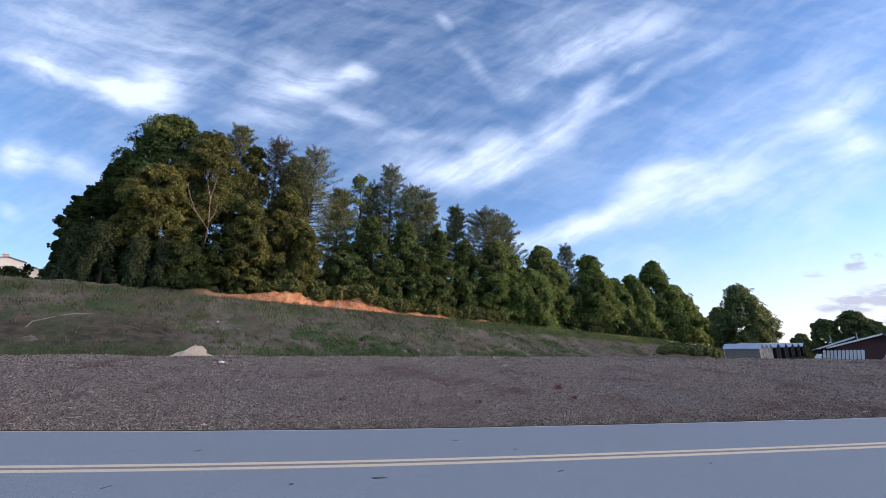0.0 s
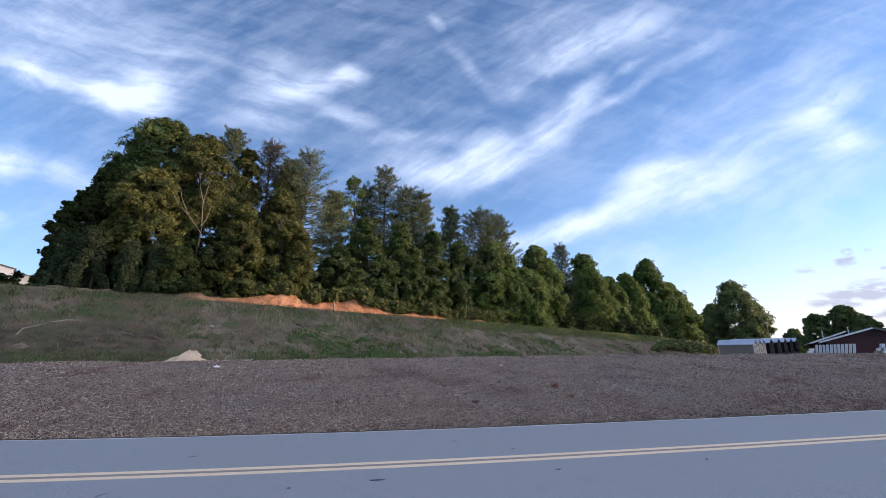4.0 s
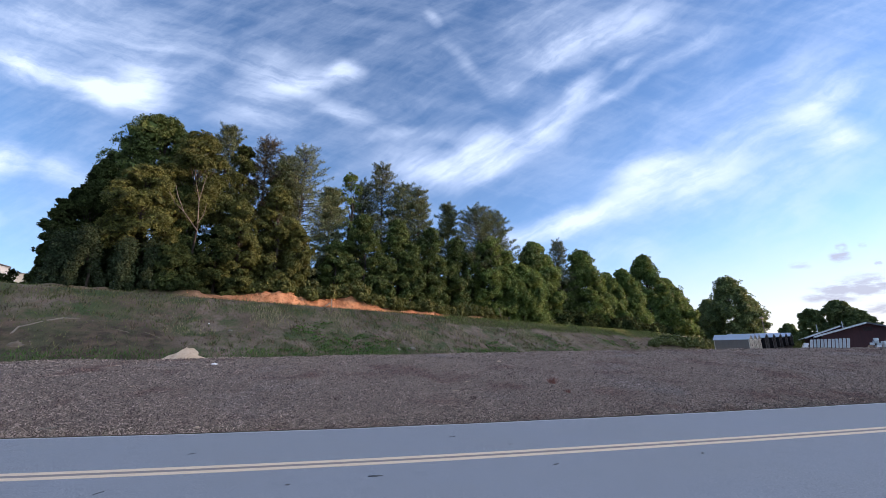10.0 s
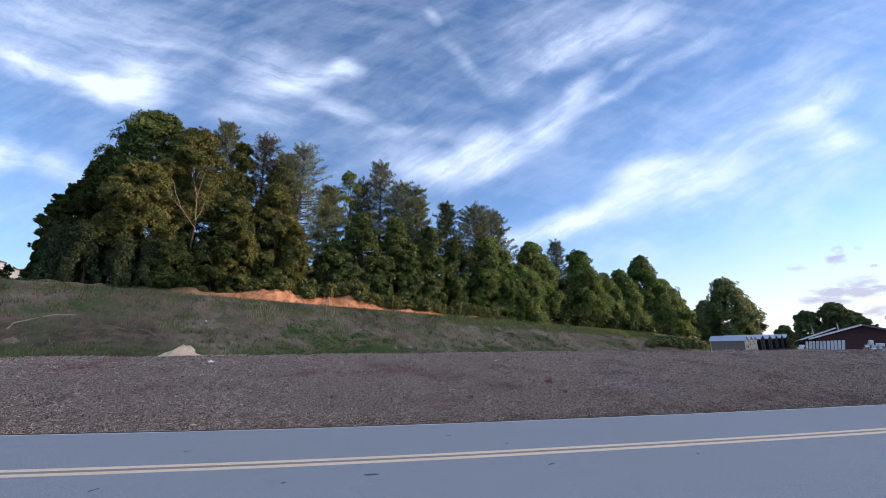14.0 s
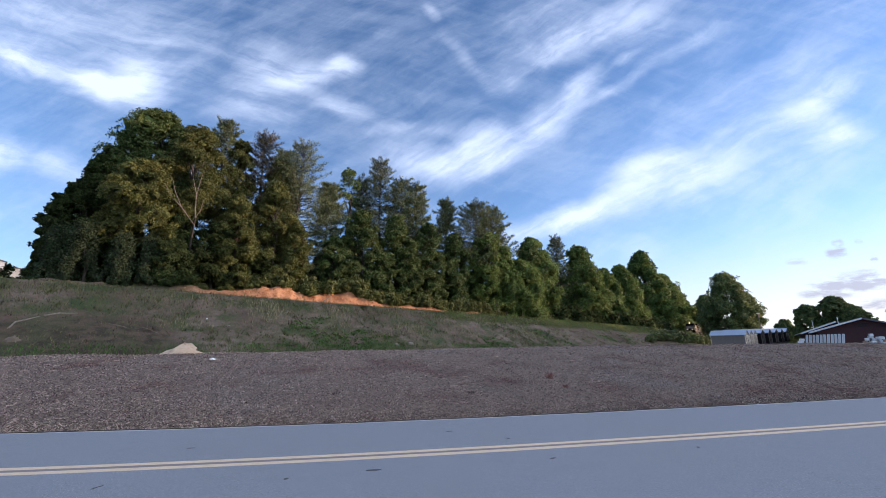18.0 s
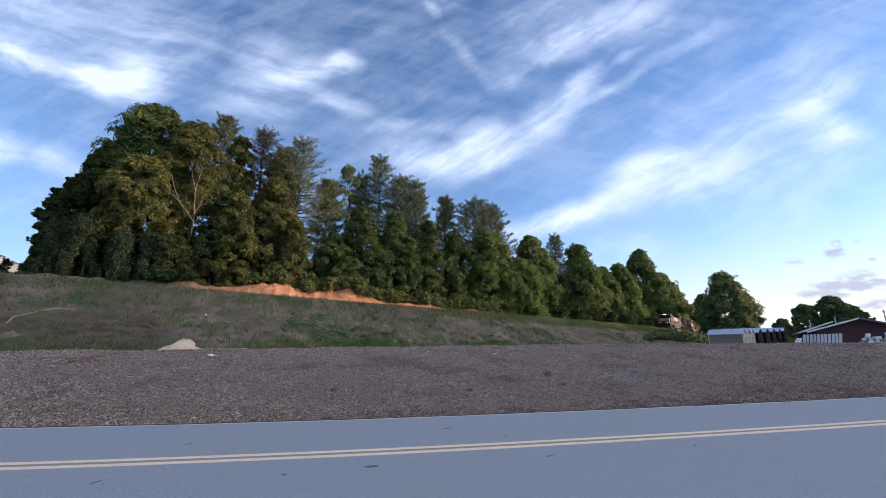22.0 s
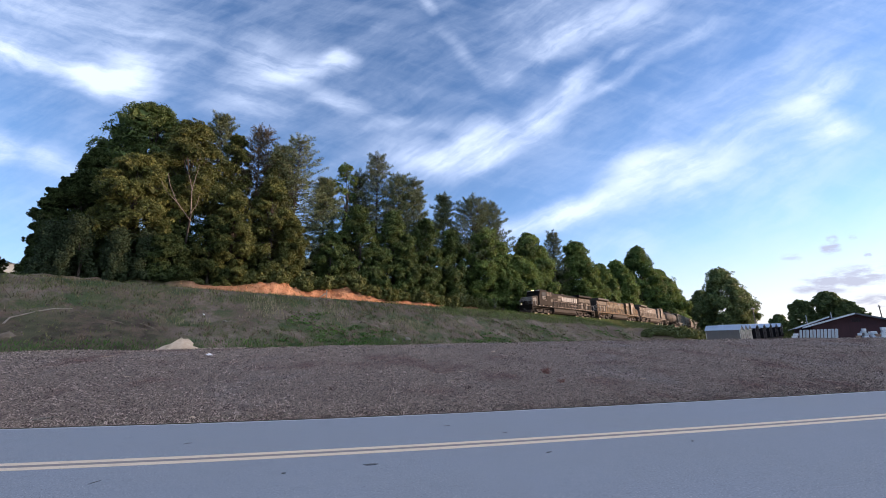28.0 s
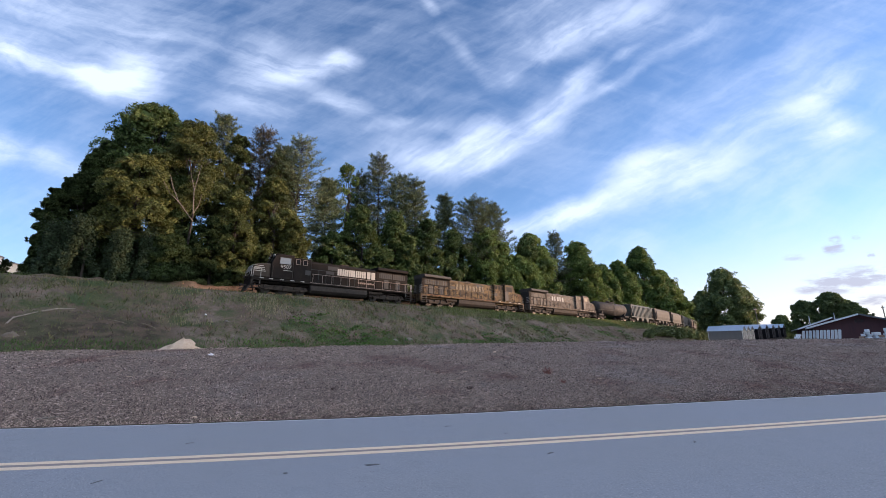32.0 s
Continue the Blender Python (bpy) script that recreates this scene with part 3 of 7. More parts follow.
mat("loco_pale", (0.124, 0.106, 0.091), 0.78, spec=0.12, stretch=(0.7, 1, 0.9), spots=((2.5, (0.021, 0.016, 0.014), 0.9, 0.48, 0.60), (0.9, (0.072, 0.054, 0.041), 0.9, 0.45, 0.62), (6, (0.078, 0.062, 0.047), 0.6, 0.5, 0.72)), bump=0.05, bump_scale=6)
# lighter nose colour stands in for light that the front lacks
mat("loco_nose_lit", (0.042, 0.034, 0.027), 0.78, spec=0.12, spots=((1.5, (0.025, 0.019, 0.015), 0.8, 0.42, 0.66), (7, (0.063, 0.050, 0.041), 0.6, 0.5, 0.7)))
mat("loco_grey_roof", (0.078, 0.069, 0.060), 0.78, spec=0.12, spots=((1.2, (0.042, 0.037, 0.033), 0.8, 0.42, 0.7),))
mat("underframe", (0.026, 0.022, 0.019), 0.78, spec=0.12, spots=((2.5, (0.065, 0.049, 0.037), 0.8, 0.42, 0.7),), bump=0.2)
mat("tank_grey", (0.030, 0.026, 0.023), 0.78, spec=0.12, spots=((1.5, (0.048, 0.039, 0.031), 0.7, 0.42, 0.7), (6, (0.06, 0.05, 0.045), 0.6, 0.5, 0.72)))
mat("loco_white", (0.314, 0.294, 0.266), 0.78, spec=0.12, spots=((5, (0.307, 0.273, 0.232), 0.6, 0.48, 0.72),))
mat("loco_faded", (0.187, 0.151, 0.105), 0.78, spec=0.12, spots=((3, (0.083, 0.063, 0.041), 0.9, 0.46, 0.60), (9, (0.066, 0.052, 0.039), 0.7, 0.5, 0.66)))
mat("loco_red", (0.120, 0.051, 0.030), 0.78, spec=0.12, spots=((5, (0.072, 0.042, 0.027), 0.6, 0.48, 0.72),))
mat("loco_pink", (0.240, 0.188, 0.160), 0.78, spec=0.12, spots=((4, (0.104, 0.076, 0.060), 0.85, 0.50, 0.62), (12, (0.096, 0.072, 0.056), 0.7, 0.52, 0.66)))
mat("dark_glass", (0.010, 0.010, 0.011), 0.4, spec=0.03)
mat("sky_glass", (0.06, 0.065, 0.07), 0.06, spec=0.8)
mat("pale_glass", (0.03, 0.032, 0.035), 0.35, spec=0.2)
mat("grille", (0.018, 0.016, 0.015), 0.7)
mat("steel_wheel", (0.041, 0.032, 0.026), 0.6, metal=0.3, spots=((6, (0.017, 0.013, 0.011), 0.8, 0.42, 0.65),))
mat("rail_steel", (0.12, 0.095, 0.08), 0.65, metal=0.3, spots=((3, (0.14, 0.085, 0.06), 0.8, 0.4, 0.65),))
mat("headlamp", (1.0, 0.56, 0.22), 0.3, emit=14.0)
mat("tie_wood", (0.085, 0.068, 0.055), 0.95, spots=((4, (0.14, 0.12, 0.10), 0.7, 0.45, 0.7),), by_object=0.3)
mat("car_black", (0.022, 0.022, 0.024), 0.78, spec=0.12, spots=((1.0, (0.068, 0.060, 0.053), 0.7, 0.45, 0.7),))
mat("car_green_grey", (0.115, 0.125, 0.118), 0.78, spec=0.12, spots=((0.8, (0.06, 0.06, 0.055), 0.7, 0.42, 0.68), (5, (0.15, 0.10, 0.07), 0.6, 0.55, 0.75)))
mat("car_light_grey", (0.074, 0.071, 0.067), 0.78, spec=0.12, spots=((0.8, (0.048, 0.044, 0.039), 0.7, 0.42, 0.68), (5, (0.063, 0.048, 0.037), 0.5, 0.55, 0.75)))


# ---- building blocks ----
def mesh_of(name, verts, faces, mats=(), smooth_faces=False):
    """A mesh from arrays: verts (n, 3) and faces (m, k), all faces with k corners."""
    verts, faces = np.asarray(verts, np.float32), np.asarray(faces, np.int32)
    me = bpy.data.meshes.new(name)
    me.vertices.add(len(verts))
    me.vertices.foreach_set("co", verts.ravel())
    k = faces.shape[1]
    me.loops.add(faces.size)
    me.loops.foreach_set("vertex_index", faces.ravel())
    me.polygons.add(len(faces))
    me.polygons.foreach_set("loop_start", np.arange(0, faces.size, k, dtype=np.int32))
    me.polygons.foreach_set("use_smooth", np.full(len(faces), bool(smooth_faces)))
    me.update(calc_edges=True)
    for m in mats:
        me.materials.append(M[m])
    return me


def part(name, data, material_name, parent, label=""):
    """ONE mesh object (from a bmesh or a mesh) under a thing or a part; with no parent, at top level."""
    if isinstance(data, bmesh.types.BMesh):
        me = bpy.data.meshes.new(name)
        data.to_mesh(me)
        data.free()
    else:
        me = data
    if material_name and not me.materials:
        me.materials.append(M[material_name])
    ob = new(name, me)
    ob.parent = parent
    if label:
        tagged(ob, label)
    return ob


def thing(name, label, category, group="", kind="", at=None):
    ob = tagged(new(name), label, category, group, kind)
    ob.empty_display_size = 0.3
    if at is not None:
        ob.matrix_basis = at
    return ob


def box(bm, x0, x1, y0, y1, z0, z1, bevel=0.0, m=None):
    c = Matrix.Translation(((x0 + x1) / 2, (y0 + y1) / 2, (z0 + z1) / 2)) @ Matrix.Diagonal((abs(x1 - x0), abs(y1 - y0), abs(z1 - z0), 1))
    r = bmesh.ops.create_cube(bm, size=1, matrix=(m @ c) if m is not None else c)
    if bevel:
        es = list({e for v in r["verts"] for e in v.link_edges})
        bmesh.ops.bevel(bm, geom=es, offset=bevel, segments=1, affect="EDGES")
    return bm


def rod(bm, a, b, r, sides=6, r2=None):
    a, b = Vector(a), Vector(b)
    d = b - a
    m = Matrix.Translation((a + b) / 2) @ d.to_track_quat("Z", "Y").to_matrix().to_4x4()
    bmesh.ops.create_cone(bm, cap_ends=True, segments=sides, radius1=r, radius2=r if r2 is None else r2, depth=d.length, matrix=m)
    return bm


def prism(bm, outline, axis, lo, hi, bevel=0.0):
    """An outline (pairs in the plane across the axis) drawn out from lo to hi. axis 'y': pairs are x, z; 'x': pairs are y, z."""
    def at(p, k):
        return (p[0], k, p[1]) if axis == "y" else ((k, p[0], p[1]) if axis == "x" else (p[0], p[1], k))
    a = [bm.verts.new(at(p, lo)) for p in outline]
    b = [bm.verts.new(at(p, hi)) for p in outline]
    n = len(outline)
    fs = [bm.faces.new(a), bm.faces.new(b[::-1])]
    for i in range(n):
        fs.append(bm.faces.new((a[i], b[i], b[(i + 1) % n], a[(i + 1) % n])))
    bmesh.ops.recalc_face_normals(bm, faces=fs)
    if bevel:
        bmesh.ops.bevel(bm, geom=list({e for f in fs for e in f.edges}), offset=bevel, segments=1, affect="EDGES")
    return bm


def B():
    return bmesh.new()


# ---- ground: one sheet to the horizon ----
def grid_axis(parts):
    """Uneven steps: rows of (from, to, step)."""
    out = [parts[0][0]]
    for a, b, st in parts:
        n = max(1, int(round((b - a) / st)))
        out += list(np.linspace(a, b, n + 1)[1:])
    return np.array(out)


def build_ground():
    us = grid_axis(((-2600, -400, 220), (-400, -110, 29), (-110, -45, 3.2), (-45, 70, 0.5), (70, 150, 2.5), (150, 420, 18), (420, 2600, 218)))
    vs = grid_axis(((-2600, -400, 220), (-400, -150, 25), (-150, -12, 6), (-12, -4, 1), (-4, 3.2, 0.9), (3.2, 3.35, 0.15), (3.35, 19, 0.3), (19, 62, 0.5), (62, 84, 0.6), (84, 110, 1.0),
                    (110, 200, 3.6), (200, 420, 20), (420, 3200, 232)))
    U, V = np.meshgrid(us, vs)
    X, Y = road_xy(U, V)
    Z = ground_z(X, Y)
    nu, nv = len(us), len(vs)
    idx = np.arange(nu * nv).reshape(nv, nu)
    f = np.stack([idx[:-1, :-1], idx[:-1, 1:], idx[1:, 1:], idx[1:, :-1]], -1).reshape(-1, 4)
    me = mesh_of("ground", np.stack([X, Y, Z], -1).reshape(-1, 3), f, ("ground",), True)
    S, Nn = to_track(X, Y)
    level = field_z(X, Y)
    on_field = np.clip(1 - (Z - level) / 0.35, 0, 1)
    edge = 0.35 * wave(X, Y, 0.9, 9)
    mulch = on_field * smooth(3.3, 3.9 + 0.2 * edge, V) * (1 - smooth(17.4, 18.2, V + edge) * (1 - smooth(18, 34, U)))
    mulch = mulch * (1 - smooth(60, 90, V))
    patchy = smooth(-0.55, 0.15, wave(X, Y, 4.2, 12) + 0.5 * wave(X, Y, 1.6, 16) + 0.5 * smooth(45, 10, S))
    open_cut = clay_core(S)
    clay = smooth(3.4, 4.3, Nn + edge) * (1 - smooth(5.2 + 0.6 * open_cut, 5.9 + 0.7 * open_cut, Nn + 0.8 * wave(X, Y, 1.7, 11))) * smooth(-7, -2, S) * (1 - smooth(38, 47, S)) * np.clip(patchy + open_cut + 0.4, 0, 1)
    duff = smooth(5.6, 7.0, Nn + edge) * (1 - smooth(120, 160, Nn)) * (1 - clay)
    ballast = smooth(-3.1, -2.4, Nn + edge) * (1 - smooth(3.0, 3.8, Nn))
    grass = np.where(V > 3.3, np.clip(1.05 - 0.25 * mulch, 0, 1), 1.0)
    damp = smooth(-46, -40, S) * (1 - smooth(-9, -4, S + 3 * wave(X, Y, 4, 31))) * smooth(-18.5, -16.5, Nn) * (1 - smooth(-10.5, -8.5, Nn + 1.2 * wave(X, Y, 3, 32))) * (1 - mulch)
    grass = grass * (1 - 0.45 * damp)
    washed = smooth(40, 54, S) * (1 - smooth(92, 104, S)) * smooth(-15, -12.5, Nn) * (1 - smooth(-6.5, -4.5, Nn)) * smooth(-0.6, 0.1, wave(X, Y, 3.2, 33) + 0.4 * wave(X, Y, 1.2, 34))
    grass = grass * (1 - 0.85 * washed)
    damp = np.maximum(damp, 0.6 * washed * smooth(48, 62, S))
    for name, a in (("damp", damp), ("mulch", mulch), ("clay", clay), ("duff", duff), ("ballast", ballast), ("grass", grass)):
        at = me.attributes.new(name, "FLOAT", "POINT")
        at.data.foreach_set("value", a.astype(np.float32).ravel())
    tagged(new("ground", me), "mulched verge, grassy railway bank and red clay cutting", "ground", kind="structure")


build_ground()


def road_strip(name, v0, v1, z, mname, label, u0=-400.0, u1=400.0, step=4.0, thick=0.05, wob=0.0, kind="structure", parent=None):
    us = np.arange(u0, u1 + step / 2, step)
    prof = [(v0, z - thick), (v0, z), (v1, z), (v1, z - thick)]
    vs = []
    for i, u in enumerate(us):
        for k, (v, h) in enumerate(prof):
            e = wob * math.sin(u * 1.9 + k) * (1 if v > 0 else -1) if wob and k in (2, 3) else 0.0
            x, y = road_xy(u, v + e)
            vs.append((float(x), float(y), h))
    f = [(4 * i + k, 4 * i + k + 1, 4 * i + k + 5, 4 * i + k + 4) for i in range(len(us) - 1) for k in range(3)]
    f = [q[::-1] for q in f]
    me = mesh_of(name, vs, f, (mname,))
    ob = new(name, me)
    if parent:
        ob.parent = parent
    tagged(ob, label, "road" if kind else "", kind=kind)
    return ob


road = road_strip("road", NEAR_EDGE, FAR_EDGE + 0.02, 0.0, "asphalt", "grey worn asphalt two-lane road", step=1.0, thick=0.2, wob=0.025)
CENTRE = 0.25                            # the yellow pair lies a little past the road's middle line
road_strip("paint_gap", CENTRE - 0.07, CENTRE + 0.07, 0.002, "asphalt_brown", "brownish worn strip between the yellow lines", thick=0.002, step=1.0, kind="", parent=road)
for v in (-0.195, 0.062):
    road_strip("yellow_line", CENTRE + v, CENTRE + v + 0.133, 0.004, "yellow_paint", "worn double yellow centre line", thick=0.004, step=1.0, kind="", parent=road)
road_strip("white_line", 3.135, 3.165, 0.004, "white_paint", "faded white edge line", thick=0.004, step=1.0, kind="", parent=road)
road_strip("white_line", -3.46, -3.36, 0.004, "white_paint", "faded white edge line", thick=0.004, step=1.0, kind="", parent=road)


# ---- trees ----
def tube(points, radii, sides=6):
    """A tapering tube through points, as verts and quads."""
    points = [Vector(p) for p in points]
    vs, fs = [], []
    for i, p in enumerate(points):
        d = (points[min(i + 1, len(points) - 1)] - points[max(i - 1, 0)]).normalized()
        a = d.orthogonal().normalized()
        b = d.cross(a)
        for k in range(sides):
            t = 2 * math.pi * k / sides
            vs.append(tuple(p + (a * math.cos(t) + b * math.sin(t)) * radii[i]))
    for i in range(len(points) - 1):
        for k in range(sides):
            k2 = (k + 1) % sides
            fs.append((i * sides + k, i * sides + k2, (i + 1) * sides + k2, (i + 1) * sides + k))
    return vs, fs


def tubes_mesh(name, list_of, mname):
    V, Fc, n = [], [], 0
    for vs, fs in list_of:
        V += vs
        Fc += [tuple(i + n for i in f) for f in fs]
        n += len(vs)
    return mesh_of(name, V, Fc, (mname,), True)


def leaf_blades(rng, centers, radii, per, size, flat=0.75, long=1.7, up=0.5, out=None):
    """Small pointed leaves scattered in clumps; verts and triangles."""
    k = len(centers)
    n = k * per
    c = np.repeat(np.asarray(centers, float), per, 0)
    r = np.repeat(np.asarray(radii, float), per)
    d = rng.normal(size=(n, 3))
    d /= np.linalg.norm(d, axis=1)[:, None] + 1e-9
    p = c + d * (r * rng.random(n) ** 0.45)[:, None] * np.array([1, 1, flat])
    nor = d * 0.7 + rng.normal(size=(n, 3)) * 0.6 + np.array([0, 0, up])
    if out is not None:
        nor = d * 0.35 + rng.normal(size=(n, 3)) * 0.38 + np.array([0, 0, up]) + np.repeat(np.asarray(out, float), per, 0)
    nor /= np.linalg.norm(nor, axis=1)[:, None] + 1e-9
    a = np.cross(nor, rng.normal(size=(n, 3)))
    a /= np.linalg.norm(a, axis=1)[:, None] + 1e-9
    b = np.cross(nor, a)
    s = size * (0.6 + 0.8 * rng.random(n))[:, None]
    tail = p - a * s * 0.42 * long
    v = np.stack([p + a * s * 0.62 * long, tail + b * s * 0.52, tail - b * s * 0.52], 1)
    return v.reshape(-1, 3), np.arange(3 * n).reshape(n, 3)


def sprays(rng, c, nrm, radius, per, size, droop=0.30, long=1.7, jitter=0.75):
    """Leafy twigs: flattened fans of small leaves at c, facing nrm, hanging toward their rims; verts and triangles."""
    k = len(c)
    n = k * per
    c, nrm, radius = np.repeat(c, per, 0), np.repeat(nrm, per, 0), np.repeat(radius, per)
    a = np.cross(nrm, np.array([0.31, 0.52, 0.79]))
    a /= np.linalg.norm(a, axis=1)[:, None] + 1e-9
    b = np.cross(nrm, a)
    t, q = rng.random(n) * 6.2832, np.sqrt(rng.random(n))
    p = c + (a * np.cos(t)[:, None] + b * np.sin(t)[:, None]) * (q * radius)[:, None]
    p += nrm * (rng.normal(size=n) * 0.15 * radius)[:, None]
    p[:, 2] -= droop * radius * q ** 2
    f = nrm + rng.normal(size=(n, 3)) * jitter
    f /= np.linalg.norm(f, axis=1)[:, None] + 1e-9
    u = np.cross(f, rng.normal(size=(n, 3)))
    u /= np.linalg.norm(u, axis=1)[:, None] + 1e-9
    w = np.cross(f, u)
    s = size * (0.6 + 0.8 * rng.random(n))[:, None]
    tail = p - u * s * 0.42 * long
    v = np.stack([p + u * s * 0.62 * long, tail + w * s * 0.50, tail - w * s * 0.50], 1)
    return v.reshape(-1, 3), np.arange(3 * n).reshape(n, 3)


def unit(v):
    return v / (np.linalg.norm(v, axis=1)[:, None] + 1e-9)


def broad_tree(seed, H, R, low=0.08, leaves=9000, size=0.34, mname="leaf_green", name="broadleaf_tree", label="", group="", trunk_mat="bark", open_crown=0.0, cone=0.35):
    """A broadleaf tree of height H and crown radius R whose foliage begins at low * H: boughs that end in masses of leafy sprays.
    open_crown: how much of the crown is left as gaps; cone: how far it narrows upward."""
    rng = np.random.default_rng(seed)
    root = thing(name, label or "full-leafed green broadleaf tree at the wood's edge", "tree", group)
    R *= 0.86                                # the sprays reach past the boughs
    z0, tall = low * H, (1 - low) * H
    n_lobes = int((12 + 2.6 * min(R, 9) + 2.2 * tall / max(R, 1.0)) * (1 - 0.6 * open_crown))
    lobes = []
    for i in range(n_lobes):
        q = (i + 0.6 * rng.random()) / n_lobes
        env = math.sqrt(max(0.02, 1 - (2 * min(max(q, 0.02), 0.985) - 0.92) ** 2 / 1.12)) if q > 0.42 else 0.92 + 0.08 * q / 0.42
        env *= 1 - cone * 0.8 * max(0.0, q - 0.2)
        ang = i * 2.39996 + rng.normal() * 0.3
        lr = R * (0.27 + 0.15 * rng.random()) * (0.75 + 0.3 * env) * (1 - 0.3 * cone * q)
        rad = max(0.0, (R * env - lr * 0.75)) * (0.45 + 0.60 * rng.random() ** 0.6)
        lobes.append((math.cos(ang) * rad, math.sin(ang) * rad, max(0.4 * lr, min(z0 + tall * q, H - lr * 0.62)), lr))
    lobes.append((rng.normal() * 0.08 * R, rng.normal() * 0.08 * R, H - R * 0.24, R * (0.34 - 0.12 * cone)))
    bend = Vector((rng.normal(), rng.normal(), 0)) * 0.03 * H
    top = Vector((rng.normal() * 0.05 * R, rng.normal() * 0.05 * R, H * 0.86))
    r0 = 0.011 * H + 0.06
    axis = [Vector((0, 0, -0.4)), Vector((0, 0, H * 0.18)) + bend * 0.4, Vector((0, 0, H * 0.45)) + bend, top]
    wood = [tube(axis, [r0 * 1.3, r0, r0 * 0.7, r0 * 0.18], 7)]
    C, Nm, Rd = [], [], []
    for x, y, z, lr in lobes:
        t = min(0.92, max(0.12, z / H * 0.78))
        foot = axis[1].lerp(axis[3], t)
        end = Vector((x, y, z))
        wood.append(tube([foot, foot.lerp(end, 0.5) + Vector((0, 0, 0.15 * lr)), end], [r0 * 0.32, r0 * 0.2, 0.035], 4))
        m = int(16 + lr * 11)
        away = np.array([x, y, 0.0]) / (math.hypot(x, y) + 0.4 * R)
        d = unit(unit(rng.normal(size=(m, 3))) + 0.55 * away + np.array([0, 0, 0.28]))
        far = 0.62 + 0.45 * rng.random(m) ** 0.7
        far[rng.random(m) < 0.07] += 0.28
        p = np.array([x, y, z]) + d * (lr * far)[:, None] * np.array([1, 1, 0.78])
        for j in range(0, m, 3):
            wood.append(tube([end, Vector(tuple(p[j]))], [0.035, 0.01], 3))
        C.append(p)
        Nm.append(unit(0.85 * d + np.array([0, 0, 0.30]) + rng.normal(size=(m, 3)) * 0.30))
        Rd.append((0.26 + 0.20 * rng.random(m)) * min(lr, 2.6) ** 0.75)
    part("trunk", tubes_mesh("trunk", wood, trunk_mat), None, root)
    C, Nm, Rd = np.concatenate(C), np.concatenate(Nm), np.concatenate(Rd)
    C[:, 2] = np.maximum(C[:, 2], 0.25)
    v, f = sprays(rng, C, Nm, Rd, max(8, int(leaves / len(C))), size)
    crown = part("crown", mesh_of("crown", v, f, (mname,)), None, root)
    v, f = leaf_blades(rng, [q[:3] for q in lobes], [q[3] * 0.58 for q in lobes], int((46 + 40 * (R > 5.2)) * (1 - 0.9 * open_crown)) + 2, R * (0.12 + 0.04 * (R > 5.2)), 0.8, 1.2, 0.2)
    part("inner_foliage", mesh_of("inner_foliage", v, f, (mname,)), None, crown)
    return root


def pine_tree(seed, H, R, low=0.25, leaves=7000, size=0.30, mname="needles", label="", group="", bare=0.0):
    """A pine: straight stem, whorls of limbs whose outer halves carry upturned brushes of needles, with open air between."""
    rng = np.random.default_rng(seed)
    root = thing("pine_tree", label or "tall dusky pine with open tiers of branches", "tree", group)
    R *= 1.55
    size *= 3.0
    r0 = 0.008 * H + 0.06
    lean = rng.normal(size=2) * 0.012 * H
    stem = [Vector((lean[0] * t, lean[1] * t, H * t - (0.4 if t == 0 else 0))) for t in (0, 0.35, 0.7, 0.99)]
    wood = [tube(stem, [r0 * 1.2, r0 * 0.9, r0 * 0.5, 0.02], 7)]
    C, D = [], []
    z = low * H
    while z < H * 0.985:
        t = (z / H - low) / (1 - low)
        reach = R * (0.16 + 0.84 * (1 - t) ** 0.62) * (0.72 + 0.5 * rng.random()) * min(1.0, 0.55 + 1.6 * t)
        a0 = rng.random() * 6.28
        for k in range(rng.integers(4, 7)):
            ang = a0 + k * 1.2 + rng.normal() * 0.25
            ln = reach * (0.6 + 0.55 * rng.random()) + 0.2
            out = Vector((math.cos(ang), math.sin(ang), 0))
            foot = Vector((lean[0] * z / H, lean[1] * z / H, z))
            tip = foot + out * ln + Vector((0, 0, ln * (0.55 * t - 0.02 + rng.normal() * 0.10)))
            mid = foot.lerp(tip, 0.55) - Vector((0, 0, 0.07 * ln))
            wood.append(tube([foot, mid, tip], [r0 * 0.2 + 0.015, 0.03, 0.012], 4))
            side = Vector((-out.y, out.x, 0))
            for q in np.linspace(0.30, 1.0, 3 + int(ln * 2.6)):
                base = (foot.lerp(mid, q / 0.55) if q < 0.55 else mid.lerp(tip, (q - 0.55) / 0.45))
                for sgn in (-1, 1):
                    if rng.random() < bare:
                        continue
                    w = (0.12 + 0.30 * ln * (1.1 - q)) * rng.random()
                    c = base + side * sgn * w + out * 0.3 * w + Vector((0, 0, 0.10 * rng.random()))
                    C.append(tuple(c))
                    D.append(tuple((out * 0.8 + side * sgn * 0.5 + Vector((0, 0, 0.45 + 0.5 * t))).normalized()))
        z += (0.42 + 0.35 * rng.random()) * (1.25 - 0.55 * t) * (H / 28.0)
    part("trunk", tubes_mesh("trunk", wood, "bark"), None, root)
    C, D = np.array(C), np.array(D)
    per = max(5, int(leaves / len(C)))
    n = len(C) * per
    d = unit(np.repeat(D, per, 0) * 0.9 + unit(rng.normal(size=(n, 3))) * 0.95)
    ln = (size * (0.7 + 0.6 * rng.random(n)))[:, None]
    c = np.repeat(C, per, 0) + rng.normal(size=(n, 3)) * 0.07
    w = unit(np.cross(d, rng.normal(size=(n, 3)))) * ln * 0.075
    v = np.stack([c + w, c - w, c + d * ln], 1).reshape(-1, 3)
    part("crown", mesh_of("crown", v, np.arange(3 * n).reshape(n, 3), (mname,)), None, root)
    return root


